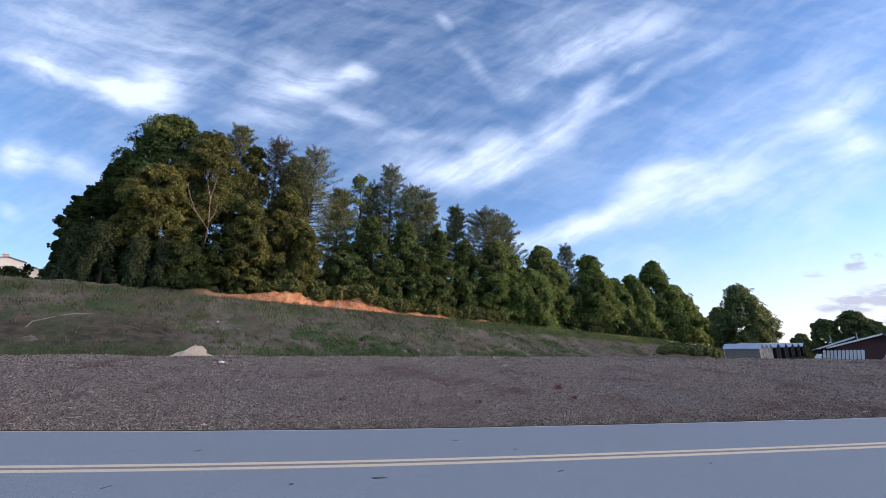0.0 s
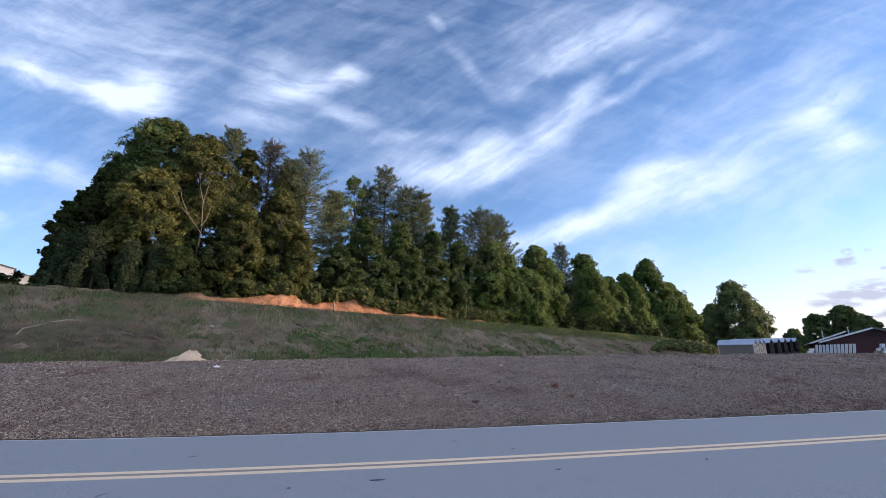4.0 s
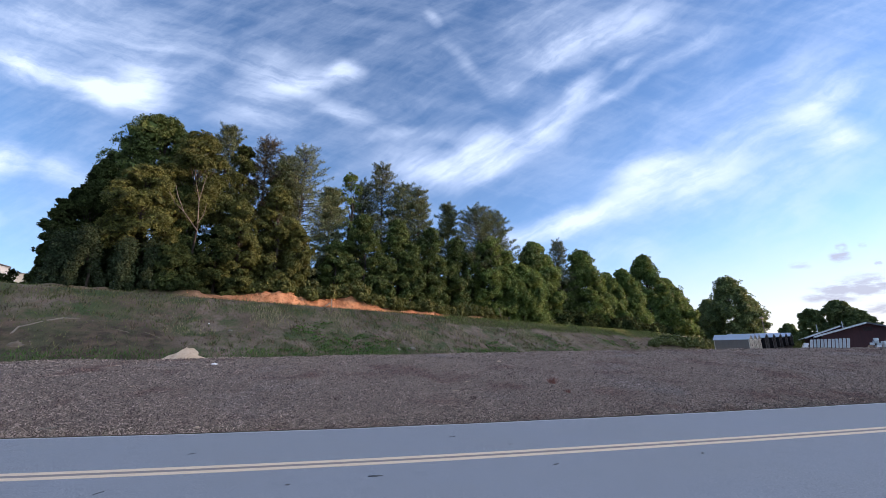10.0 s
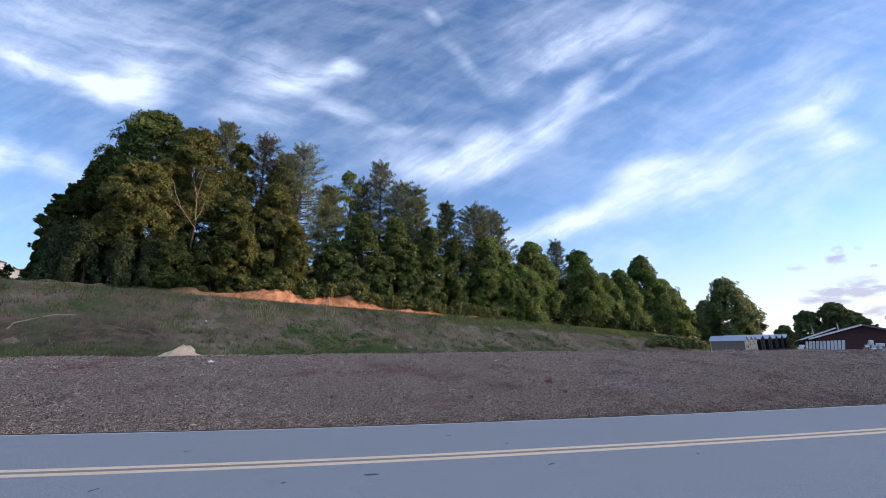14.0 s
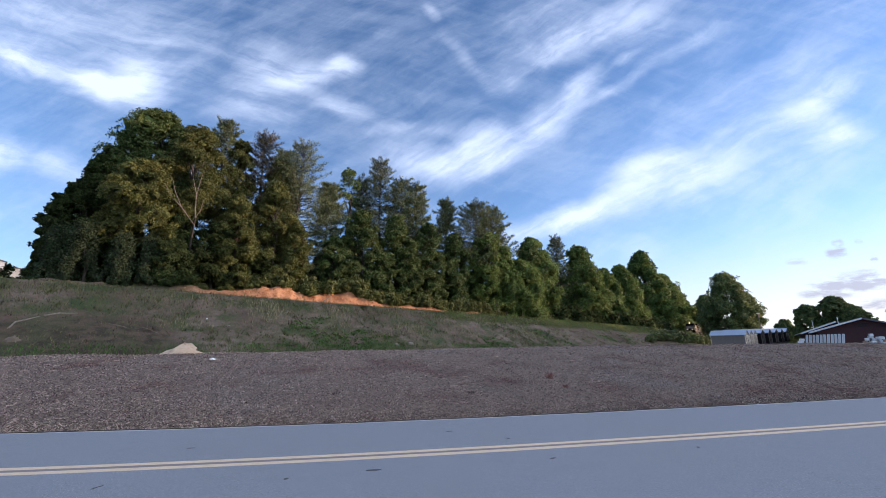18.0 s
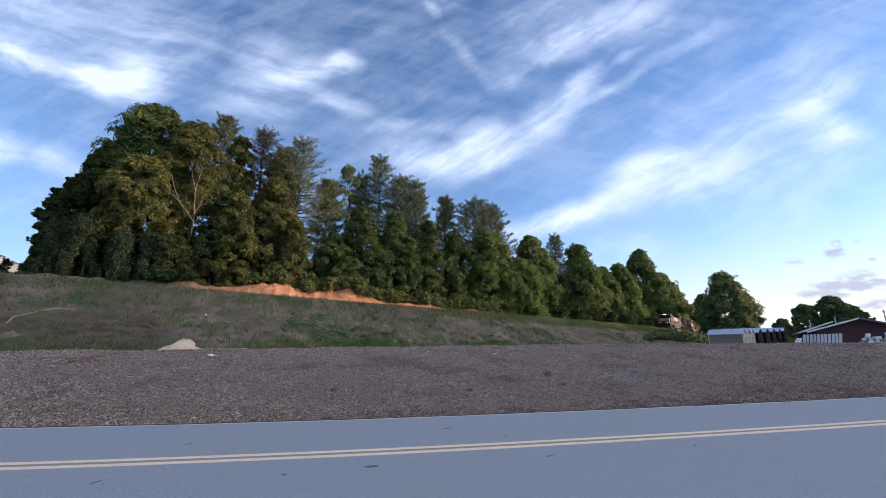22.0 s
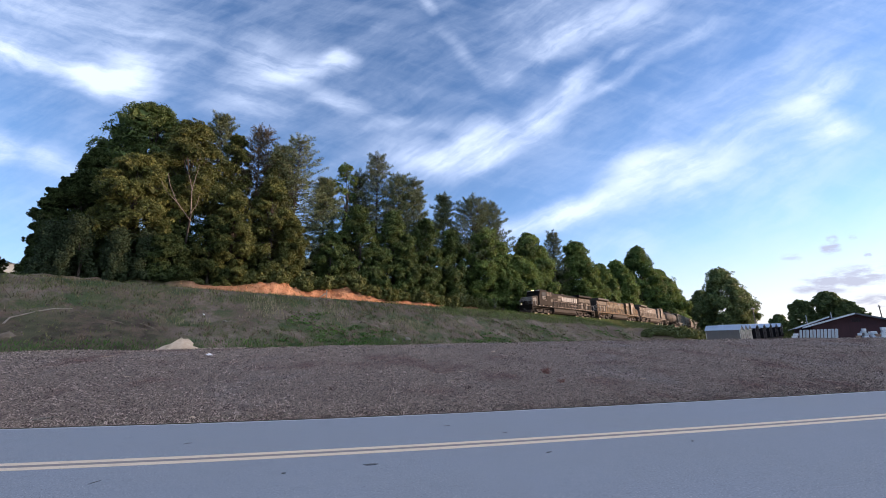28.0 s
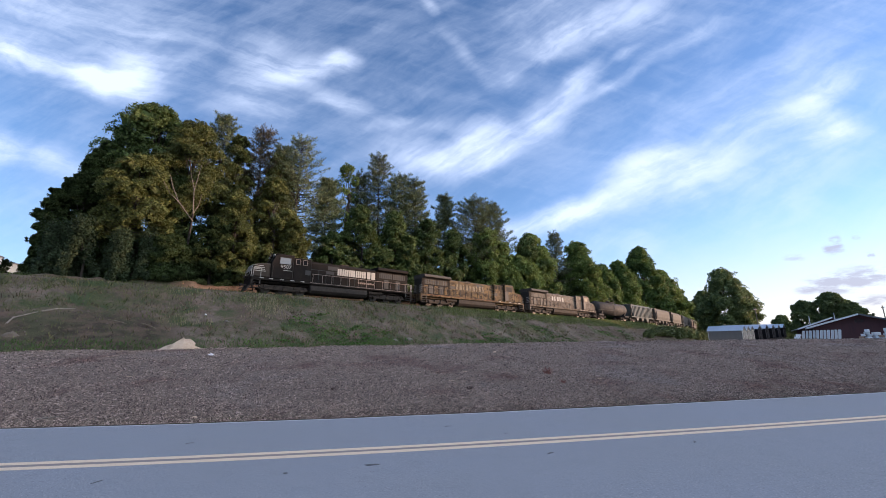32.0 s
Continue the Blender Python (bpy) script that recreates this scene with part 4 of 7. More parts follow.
def vine_tree(seed, H, R, leaves=9000, label="", group=""):
    """A tree smothered in vines that hang to the ground in long drapes."""
    rng = np.random.default_rng(seed)
    root = thing("vine_covered_tree", label or "tree smothered in dark hanging vines", "tree", group)
    wood = [tube([(0, 0.5, -0.4), (0.2, 0.3, H * 0.5), (0, 0.1, H * 0.9)], [0.13, 0.11, 0.05], 6)]
    centers, radii = [], []
    for i in range(int(8 + R * 1.2)):
        ang, top = rng.random() * 2 * math.pi, H * (0.55 + 0.42 * rng.random())
        spread = R * (0.55 + 0.5 * rng.random())
        steps = int(6 + top * 1.1)
        for k in range(steps):
            t = k / (steps - 1)
            rad = spread * (0.22 + 0.78 * t ** 1.3)
            centers.append((math.cos(ang) * rad + rng.normal() * 0.25, math.sin(ang) * rad + rng.normal() * 0.25, max(0.3, top * (1 - t) + 0.2)))
            radii.append(0.28 + 0.18 * rng.random() + 0.5 * (1 - t) ** 2)
        wood.append(tube([(0, 0, H * 0.45), (math.cos(ang) * spread * 0.3, math.sin(ang) * spread * 0.3, top)], [0.09, 0.02], 4))
    part("trunk", tubes_mesh("trunk", wood, "bark"), None, root)
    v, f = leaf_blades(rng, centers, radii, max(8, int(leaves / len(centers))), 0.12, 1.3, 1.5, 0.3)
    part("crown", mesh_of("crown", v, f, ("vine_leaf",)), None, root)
    return root


def leaf_for(x, y):
    """Leaf clusters grow coarser with distance."""
    d = math.hypot(x, y)
    return max(0.12, 0.0022 * d if d < 90 else 0.2 + 0.0014 * (d - 90))


def stand(root, x, y, turn=0.0, sink=0.0):
    root.matrix_basis = pose(x, y, float(ground_z(x, y)) - sink, 0, 0, turn)
    return root


WOOD = "trees of the wood behind the track"
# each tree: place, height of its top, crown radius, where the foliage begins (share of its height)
# these wear leaf_dark: their shade is painted into the leaves
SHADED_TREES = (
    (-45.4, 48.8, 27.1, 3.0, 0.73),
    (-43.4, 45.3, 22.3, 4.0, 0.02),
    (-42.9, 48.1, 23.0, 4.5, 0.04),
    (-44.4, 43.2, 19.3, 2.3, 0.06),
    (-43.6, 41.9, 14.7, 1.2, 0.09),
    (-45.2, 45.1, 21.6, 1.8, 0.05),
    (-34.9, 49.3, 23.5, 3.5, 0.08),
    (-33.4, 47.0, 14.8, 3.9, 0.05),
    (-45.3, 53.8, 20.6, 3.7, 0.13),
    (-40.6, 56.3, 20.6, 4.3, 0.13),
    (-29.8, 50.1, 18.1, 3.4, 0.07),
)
OLIVE_TREES = (
    (-21.9, 56.3, 20.2, 3.0, 0.05),
    (-25.0, 55.9, 26.0, 4.3, 0.02),
    (-37.4, 45.6, 24.6, 5.4, 0.37),
    (-34.5, 50.9, 32.2, 5.6, 0.42),
    (-28.3, 51.9, 22.5, 3.6, 0.05),
    (-32.2, 57.8, 34.1, 4.3, 0.11),
    (-27.1, 61.8, 32.7, 4.9, 0.11),
)
DEEP_TREES = (
    (-42.4, 53.6, 36.5, 8.7, 0.31),
    (-17.7, 61.5, 19.0, 3.2, 0.02),
    (-13.9, 64.5, 24.5, 4.4, 0.02),
    (-8.7, 69.8, 25.2, 4.7, 0.04),
    (-3.1, 74.1, 25.0, 4.4, 0.05),
    (-10.7, 65.1, 17.1, 2.9, 0.06),
    (-6.4, 69.1, 19.1, 3.3, 0.05),
    (2.0, 79.4, 24.2, 4.9, 0.05),
    (20.6, 95.6, 26.5, 5.9, 0.16),
    (32.6, 109.0, 20.2, 6.2, 0.12),
    (51.7, 129.6, 23.5, 7.4, 0.09),
)
GREEN_TREES = (
    (38.1, 110.1, 29.1, 9.6, 0.05),
    (22.3, 98.5, 28.4, 8.7, 0.29),
    (59.5, 133.7, 28.1, 10.5, 0.07),
    (85.7, 170.1, 41.2, 14.8, 0.05),
    (109.7, 199.4, 36.2, 15.6, 0.07),
    (131.3, 225.4, 31.6, 10.8, 0.08),
    (50.7, 125.6, 25.4, 8.5, 0.06),
)
SUNLIT_TREES = (
    (9.6, 84.1, 25.5, 7.2, 0.1),
    (16.5, 87.1, 20.4, 6.8, 0.08),
    (23.6, 94.2, 19.5, 4.3, 0.08),
    (13.4, 85.1, 19.0, 5.2, 0.09),
)
AIRY_TREES = (
    (-17.9, 70.2, 34.9, 4.6, 0.27),
)
PINES = (
    (-34.7, 57.1, 36.9, 3.2, 0.3),
    (-23.9, 60.4, 35.3, 4.3, 0.12),
    (-28.1, 63.5, 35.8, 3.0, 0.11),
    (-8.7, 74.9, 34.6, 3.5, 0.15),
    (-5.4, 76.1, 33.9, 3.3, 0.17),
    (-20.5, 65.6, 29.6, 2.6, 0.26),
    (0.4, 84.5, 33.6, 3.3, 0.15),
    (7.1, 86.0, 33.0, 5.8, 0.18),
    (11.3, 91.8, 34.2, 4.8, 0.22),
)
PALE_PINES = (
    (-12.6, 74.3, 38.4, 3.9, 0.2),
    (-16.6, 75.0, 34.9, 3.0, 0.31),
)
BROWN_PINES = (
    (-29.6, 59.8, 36.1, 3.3, 0.14),
)
BARE_PINES = (
    (31.0, 107.5, 31.0, 3.1, 0.23),
)
VINES = (
    (-39.1, 41.8, 15.3, 2.0),
    (-36.4, 43.2, 14.1, 2.1),
    (-42.0, 41.5, 14.6, 2.0),
    (-34.4, 45.5, 14.4, 2.7),
)
FAR_TREES = (
    (112.6, 159.2, 29.4, 12.6, 0.02),
    (118.0, 157.8, 21.2, 6.6, 0.02),
    (141.9, 217.8, 27.9, 9.1, 0.02),
    (142.7, 235.1, 18.6, 5.8, 0.04),
    (104.4, 107.7, 13.9, 5.9, 0.02),
    (100.2, 111.7, 12.1, 4.6, 0.02),
    (105.5, 103.8, 10.7, 4.8, 0.02),
    (121.8, 145.8, 10.2, 4.0, 0.18),
)


def plant(table, seed, build, **kw):
    for i, (x, y, top, r, low) in enumerate(table):
        stand(build(seed + i, top - float(ground_z(x, y)), r, low, size=leaf_for(x, y), **kw), x, y, i * 47)


plant(SHADED_TREES, 100, broad_tree, leaves=34000, mname="leaf_dark", group=WOOD, label="dark green broadleaf tree at the wood's end, shade put in its colour")
plant(OLIVE_TREES, 120, broad_tree, leaves=40000, mname="leaf_olive", group=WOOD, label="olive-green broadleaf tree with drooping leafy boughs")
plant(DEEP_TREES, 130, broad_tree, leaves=40000, mname="leaf_deep", cone=0.3, group=WOOD, label="tall deep green broadleaf tree in the wood")
plant(GREEN_TREES, 140, broad_tree, leaves=48000, mname="leaf_green", cone=0.85, group=WOOD, label="green broadleaf tree with a rounded crown")
plant(SUNLIT_TREES, 160, broad_tree, leaves=40000, mname="leaf_green", group=WOOD, label="yellow-green broadleaf tree catching the low sun")
plant(AIRY_TREES, 180, broad_tree, leaves=9000, mname="leaf_green", open_crown=0.8, group=WOOD, label="thin broadleaf tree with sky showing through")
plant(PINES, 200, pine_tree, leaves=30000, group=WOOD)
plant(PALE_PINES, 220, pine_tree, leaves=20000, mname="needles_pale", group=WOOD, label="tall pine with pale grey-green needles")
plant(BROWN_PINES, 230, pine_tree, leaves=24000, mname="needles_brown", group=WOOD, label="tall pine with browning needles")
plant(BARE_PINES, 240, pine_tree, leaves=7000, mname="needles_pale", bare=0.35, group=WOOD, label="nearly bare grey pine among the crowns")
for i, (x, y, top, r) in enumerate(VINES):
    stand(vine_tree(500 + i, top - float(ground_z(x, y)), r, 18000, group=WOOD), x, y, i * 21)
plant(FAR_TREES, 600, broad_tree, leaves=30000, mname="leaf_lit", group="trees beyond the sheds", label="rounded green broadleaf tree beyond the sheds")


# ---- the train ----
def wheelset(parent, x, r=0.53):
    bm = B()
    rod(bm, (0, -0.85, 0), (0, 0.85, 0), 0.09, 8)
    for y in (-0.75, 0.75):
        o = 0.07 * (1 if y > 0 else -1)
        rod(bm, (0, y - o, 0), (0, y + o, 0), r, 20)
        rod(bm, (0, y - o, 0), (0, y - o * 1.3, 0), r + 0.03, 20)
        for k in range(3):
            a = k * 2.094
            box(bm, -0.07, 0.07, y + o * 0.9, y + o * 1.25, 0.12, r * 0.8, m=Matrix.Rotation(a, 4, "Y"))
    w = part("wheelset", bm, "steel_wheel", parent)
    w.location = (x, 0, r)
    w["spin_radius"] = r
    return w


def truck(root, x, axles, bar, name="truck"):
    """A bogie: side frames with journal boxes and springs, and its spinning wheelsets."""
    bm = B()
    half = max(axles) + 0.75
    for s in (1, -1):
        y0, y1 = (0.98, 1.12) if s > 0 else (-1.12, -0.98)
        prism(bm, [(-half, 0.62), (-half + 0.15, 0.95), (-0.6, 1.0), (0.6, 1.0), (half - 0.15, 0.95), (half, 0.62), (half - 0.3, 0.52), (0.5, 0.42), (-0.5, 0.42), (-half + 0.3, 0.52)], "y", y0, y1, 0.02)
        for a in axles:
            box(bm, a - 0.22, a + 0.22, s * 1.06, s * 1.24, 0.36, 0.72, 0.03)
            rod(bm, (a, s * 1.22, 0.53), (a, s * 1.30, 0.53), 0.13, 8)
        for a in np.linspace(-half + 0.5, half - 0.5, 5):
            rod(bm, (a, s * 1.16, 0.70), (a, s * 1.16, 1.02), 0.09, 6)
    box(bm, -0.5, 0.5, -1.0, 1.0, 0.75, 1.05, 0.03)
    t = part(name, bm, bar, root)
    t.location = (x, 0, 0)
    for a in axles:
        wheelset(t, a)
    return t


def coupler(root, x):
    s = 1 if x > 0 else -1
    bm = B()
    box(bm, x - s * 0.75, x - s * 0.1, -0.10, 0.10, 0.80, 0.98, 0.02)
    box(bm, x - s * 0.28, x - s * 0.0, -0.18, 0.16, 0.74, 1.04, 0.04)
    part("coupler", bm, "underframe", root)
    for y in (-0.45, 0.45):
        bm = B()
        rod(bm, (x - s * 0.55, y, 0.95), (x - s * 0.35, y * 0.95, 0.55), 0.03, 5)
        rod(bm, (x - s * 0.35, y * 0.95, 0.55), (x - s * 0.05, y * 0.7, 0.45), 0.03, 5)
        part("air_hose", bm, "grille", root)


def rail_line(root, pts, posts, low, name="handrail", mname="loco_white", r=0.028):
    """A handrail through pts on posts that stand at the heights low."""
    bm = B()
    for a, b in zip(pts, pts[1:]):
        rod(bm, a, b, r, 6)
    rail = part(name, bm, mname, root)
    for p in posts:
        bm = B()
        rod(bm, (p[0], p[1], low), p, r, 6)
        part("stanchion", bm, mname, rail)
    return rail


def hood_ring(parent, x0, x1, y, z, r):
    """The short tube that shades a lamp from the side."""
    bm = B()
    n = 12
    rings = [[bm.verts.new((x, y + rr * math.cos(6.2832 * k / n), z + rr * math.sin(6.2832 * k / n))) for k in range(n)] for x, rr in ((x0, r), (x1, r), (x1, r - 0.015), (x0, r - 0.015))]
    for a, b in zip(rings, rings[1:]):
        for k in range(n):
            bm.faces.new((a[k], a[(k + 1) % n], b[(k + 1) % n], b[k]))
    bmesh.ops.recalc_face_normals(bm, faces=bm.faces[:])
    part("lamp_hood", bm, "grille", parent)


def locomotive(scheme, label, number="", lights=False, fleet_marks=()):
    """A six-axle wide-nosed diesel; x forward, the rail head at z = 0. 22.9 m over the couplers."""
    body, roof, tank, railing, stripe = scheme
    g = thing("locomotive", label, "locomotive", "locomotives heading the train")
    E = 11.45                                # half length over couplers
    # frame and walkway
    bm = B()
    box(bm, -E + 0.75, E - 0.75, -1.52, 1.52, 1.42, 1.72, 0.03)
    box(bm, -E + 1.9, E - 1.9, -0.95, 0.95, 1.15, 1.45, 0.03)
    part("frame", bm, body, g)
    for s in (1, -1):
        bm = B()
        box(bm, -E + 1.75, 4.0, s * 1.522, s * 1.532, 1.61, 1.67)
        part("sill_stripe", bm, "loco_pink" if number else stripe, g)
        for x in (4.7, 5.9, 7.1, 8.3, 9.3):
            bm = B()
            box(bm, x, x + 0.45, s * 1.522, s * 1.534, 1.60, 1.70)
            part("step_marking", bm, "loco_white", g)
    # fuel tank
    bm = B()
    prism(bm, [(-1.45, 1.2), (-1.45, 0.75), (-1.1, 0.42), (1.1, 0.42), (1.45, 0.75), (1.45, 1.2), (1.3, 1.42), (-1.3, 1.42)], "x", -3.7, 3.9, 0.04)
    tank_ob = part("fuel_tank", bm, tank, g)
    for x in (-1.2, 1.4):
        for s in (1, -1):
            bm = B()
            box(bm, x - 0.05, x + 0.05, s * 1.45, s * 1.47, 0.78, 1.2)
            part("tank_strap", bm, "underframe", tank_ob)
    for s in (1, -1):
        bm = B()
        rod(bm, (-6.0, s * 1.15, 1.1), (-4.0, s * 1.15, 1.1), 0.22, 10)
        part("air_reservoir", bm, "underframe", g)
    truck(g, 6.85, (-2.0, 0.0, 2.0), "underframe")
    truck(g, -6.85, (-2.0, 0.0, 2.0), "underframe")
    coupler(g, E)
    coupler(g, -E)
    # nose, wide with a sloping top
    bm = B()
    prism(bm, [(8.55, 1.72), (10.55, 1.72), (10.62, 2.3), (10.42, 3.15), (9.9, 3.32), (8.55, 3.50)], "y", -1.38, 1.38, 0.14)
    nose = part("nose", bm, "loco_nose_lit" if number else body, g)
    for k in range(4):
        for s in (1, -1):
            bm = B()
            z = 2.42 + k * 0.20
            box(bm, 9.15 + k * 0.08, 10.40, s * 1.383, s * 1.392, z, z + 0.065)
            part("nose_stripe", bm, stripe, nose)
        bm = B()
        box(bm, 10.44 + (0.16 - 0.045 * k), 10.66 - 0.05 * k, -1.2, 1.2, 2.42 + k * 0.2, 2.52 + k * 0.2)
        part("nose_stripe", bm, stripe, nose)
    bm = B()
    box(bm, 10.55, 10.66, -0.55, -0.1, 1.75, 2.35, 0.02)
    part("nose_door", bm, body, nose)
    # cab
    bm = B()
    prism(bm, [(6.1, 1.72), (8.60, 1.72), (8.62, 3.45), (8.25, 4.42), (8.0, 4.58), (6.1, 4.62)], "y", -1.53, 1.53, 0.07)
    cab = part("cab", bm, body, g)
    bm = B()
    box(bm, 5.95, 8.15, -1.35, 1.35, 4.60, 4.70, 0.03)
    part("cab_roof", bm, roof, cab)
    for s in (1, -1):
        for x0, x1, gl in ((6.45, 7.75, "sky_glass" if number else "dark_glass"),):
            bm = B()
            box(bm, x0, x1, s * 1.525, s * 1.545, 3.50, 4.25, 0.008)
            w = part("side_window", bm, gl, cab)
            bm = B()
            for a in (x0, x1):
                box(bm, a - 0.03, a + 0.03, s * 1.53, s * 1.56, 3.46, 4.29)
            for z in (3.47, 4.28):
                box(bm, x0, x1, s * 1.53, s * 1.56, z - 0.025, z + 0.025)
            part("window_frame", bm, "tank_grey" if number else "grille", w)
        if not number:
            bm = B()
            box(bm, 6.12, 6.95, s * 1.53, s * 1.545, 1.9, 3.42)
            part("cab_door", bm, "grille", cab)
        bm = B()
        m = Matrix.Translation((8.45, s * 0.70, 3.95)) @ Matrix.Rotation(-0.36, 4, "Y")
        box(bm, -0.03, 0.03, -0.52, 0.52, -0.36, 0.36, 0.008, m)
        part("windshield", bm, "dark_glass", cab)
        for x0, x1, z1 in ((6.18, 6.22, 3.9), (8.40, 8.44, 3.2)):
            bm = B()
            box(bm, x0, x1, s * 1.535, s * 1.56, 1.80, z1)
            part("grab_iron", bm, "tank_grey" if number else railing, cab)
    for y in (-0.95, 0.95):
        bm = B()
        box(bm, 8.20, 8.34, y - 0.36, y + 0.36, 4.42, 4.62, 0.02)
        part("number_board", bm, "loco_white", cab)
    bm = B()
    box(bm, 8.10, 8.36, -0.34, 0.34, 4.36, 4.68, 0.04)
    lamp_box = part("headlight_housing", bm, body, cab)
    for y in (-0.15, 0.15):
        bm = B()
        rod(bm, (8.34, y, 4.52), (8.37, y, 4.52), 0.085, 12)
        part("headlight", bm, "headlamp" if lights else "pale_glass", lamp_box, "bright round headlight" if lights else "")
    for s in (1, -1):
        bm = B()
        box(bm, 10.60, 10.78, s * 0.85 - 0.16, s * 0.85 + 0.16, 1.76, 2.06, 0.03)
        d = part("ditch_light_box", bm, body, g)
        bm = B()
        rod(bm, (10.76, s * 0.85, 1.91), (10.79, s * 0.85, 1.91), 0.085, 12)
        part("ditch_light", bm, "headlamp" if lights else "pale_glass", d, "bright round ditch light" if lights else "")
        hood_ring(d, 10.77, 10.93, s * 0.85, 1.91, 0.14)
    for y in (-0.15, 0.15):
        hood_ring(lamp_box, 8.35, 8.50, y, 4.52, 0.135)
    # pilot with plow and steps
    bm = B()
    prism(bm, [(10.5, 0.75), (10.75, 0.75), (11.05, 0.16), (10.92, 0.16)], "y", -1.45, 1.45, 0.02)
    part("pilot_plow", bm, "underframe", g)
    for xe in (1, -1):
        bm = B()
        box(bm, xe * 10.50, xe * 10.68, -1.5, 1.5, 0.72, 1.72, 0.02)
        part("end_plate", bm, body, g)
        for s in (1, -1):
            bm = B()
            for z in (0.52, 0.82, 1.12, 1.42):
                box(bm, xe * 9.72, xe * 10.42, s * 1.20, s * 1.52, z - 0.025, z + 0.025)
            for x in (9.68, 10.42):
                box(bm, xe * x, xe * (x + 0.05), s * 1.18, s * 1.52, 0.45, 1.70)
            part("step_ladder", bm, railing if not number else "tank_grey", g)
            rail_line(g, [(xe * 9.65, s * 1.46, 1.0), (xe * 9.65, s * 1.46, 2.75), (xe * 9.85, s * 1.46, 2.80), (xe * 10.42, s * 1.46, 2.72), (xe * 10.48, s * 1.46, 1.0)], [], 1.0, mname=railing)
        rail_line(g, [(xe * 10.62, -1.40, 2.72), (xe * 10.62, 1.40, 2.72)], [(xe * 10.62, y, 2.72) for y in (-1.4, -0.5, 0.5, 1.4)], 1.72, mname=railing)
    # equipment section behind the cab
    bm = B()
    box(bm, 3.9, 6.08, -1.28, 1.28, 1.72, 4.50, 0.08)
    aux = part("equipment_cabinet", bm, body, g)
    for s in (1, -1):
        for x0, x1 in ((4.45, 4.95), (5.3, 5.8)) if number else ((4.05, 4.55), (4.85, 5.35), (5.6, 5.95)):
            bm = B()
            box(bm, x0, x1, s * 1.265, s * 1.30, 3.72, 4.28)
            v = part("small_window", bm, "dark_glass", aux)
            bm = B()
            for a in (x0, x1):
                box(bm, a - 0.022, a + 0.022, s * 1.29, s * 1.32, 3.68, 4.32)
            for z in (3.70, 4.30):
                box(bm, x0, x1, s * 1.29, s * 1.32, z - 0.02, z + 0.02)
            part("window_frame", bm, "loco_pink" if number else body, v)
        bm = B()
        box(bm, 3.98, 4.62, s * 1.27, s * 1.295, 2.55, 3.12)
        part("dark_hatch", bm, "grille", aux)
    # long hood with its doors
    bm = B()
    prism(bm, [(-0.98, 1.72), (-0.98, 4.12), (-0.78, 4.34), (0.78, 4.34), (0.98, 4.12), (0.98, 1.72)], "x", -5.1, 3.9, 0.03)
    hood = part("long_hood", bm, body, g)
    bm = B()
    box(bm, -5.0, 3.9, -0.72, 0.72, 4.33, 4.40, 0.02)
    part("hood_roof", bm, roof, hood)
    for s in (1, -1):
        bm = B()
        box(bm, -5.0, 3.85, s * 0.975, s * 0.986, 1.80, 3.40)
        part("door_gap", bm, "grille", hood)
        for k in range(9):
            x = -4.95 + k * 0.98
            bm = B()
            box(bm, x, x + 0.92, s * 0.975, s * 1.0, 1.82, 3.35 if k % 3 else 3.0, 0.008)
            part("hood_door", bm, body, hood)
        bm = B()
        box(bm, 0.2, 1.7, s * 0.975, s * 0.995, 3.55, 4.05)
        part("intake_screen", bm, "grille", hood)
    # exhaust stack and air horn
    bm = B()
    box(bm, -1.4, -0.3, -0.35, 0.35, 4.38, 4.62, 0.05)
    part("exhaust_stack", bm, "underframe", hood)
    bm = B()
    for y in (-0.1, 0.0, 0.1):
        rod(bm, (5.1, y, 4.62), (5.55, y, 4.62), 0.03, 8, 0.075)
    rod(bm, (5.2, 0, 4.48), (5.2, 0, 4.62), 0.03, 6)
    part("air_horn", bm, "steel_wheel", aux)
    # radiator section with overhanging wings
    bm = B()
    box(bm, -10.15, -5.1, -1.02, 1.02, 1.72, 4.15, 0.05)
    rad = part("radiator_section", bm, "loco_black", g)
    bm = B()
    box(bm, -10.18, -10.14, -1.0, 1.0, 1.74, 4.1, 0.01)
    part("hood_end", bm, "grille", rad, "black rear end of the hood")
    for z in (2.05, 2.35, 2.65, 2.95):
        for s in (1, -1):
            bm = B()
            prism(bm, [(s * 0.35, z), (s * 0.98, z + 0.12), (s * 0.98, z + 0.24), (s * 0.35, z + 0.12)], "x", -10.20, -10.175)
            part("end_stripe", bm, "loco_white", rad)
    bm = B()
    prism(bm, [(-1.50, 4.30), (-1.50, 4.52), (-1.30, 4.72), (1.30, 4.72), (1.50, 4.52), (1.50, 4.30), (1.02, 4.14), (-1.02, 4.14)], "x", -10.0, -5.15, 0.03)
    part("radiator_wing", bm, roof, rad)
    for s in (1, -1):
        for x0, x1 in ((-9.7, -7.75), (-7.6, -5.6)):
            bm = B()
            box(bm, x0, x1, s * 1.01, s * 1.04, 3.28, 4.02)
            v = part("radiator_grille", bm, "grille", rad)
            bm = B()
            for q in np.linspace(x0 + 0.2, x1 - 0.2, 6):
                box(bm, q - 0.02, q + 0.02, s * 1.035, s * 1.06, 3.28, 4.02)
            part("grille_bar", bm, body, v)
        for k in range(5):
            x = -9.85 + k * 0.93
            bm = B()
            box(bm, x, x + 0.72, s * 1.015, s * 1.045, 1.9, 3.1, 0.008)
            part("radiator_door", bm, "grille" if k % 2 else body, rad)
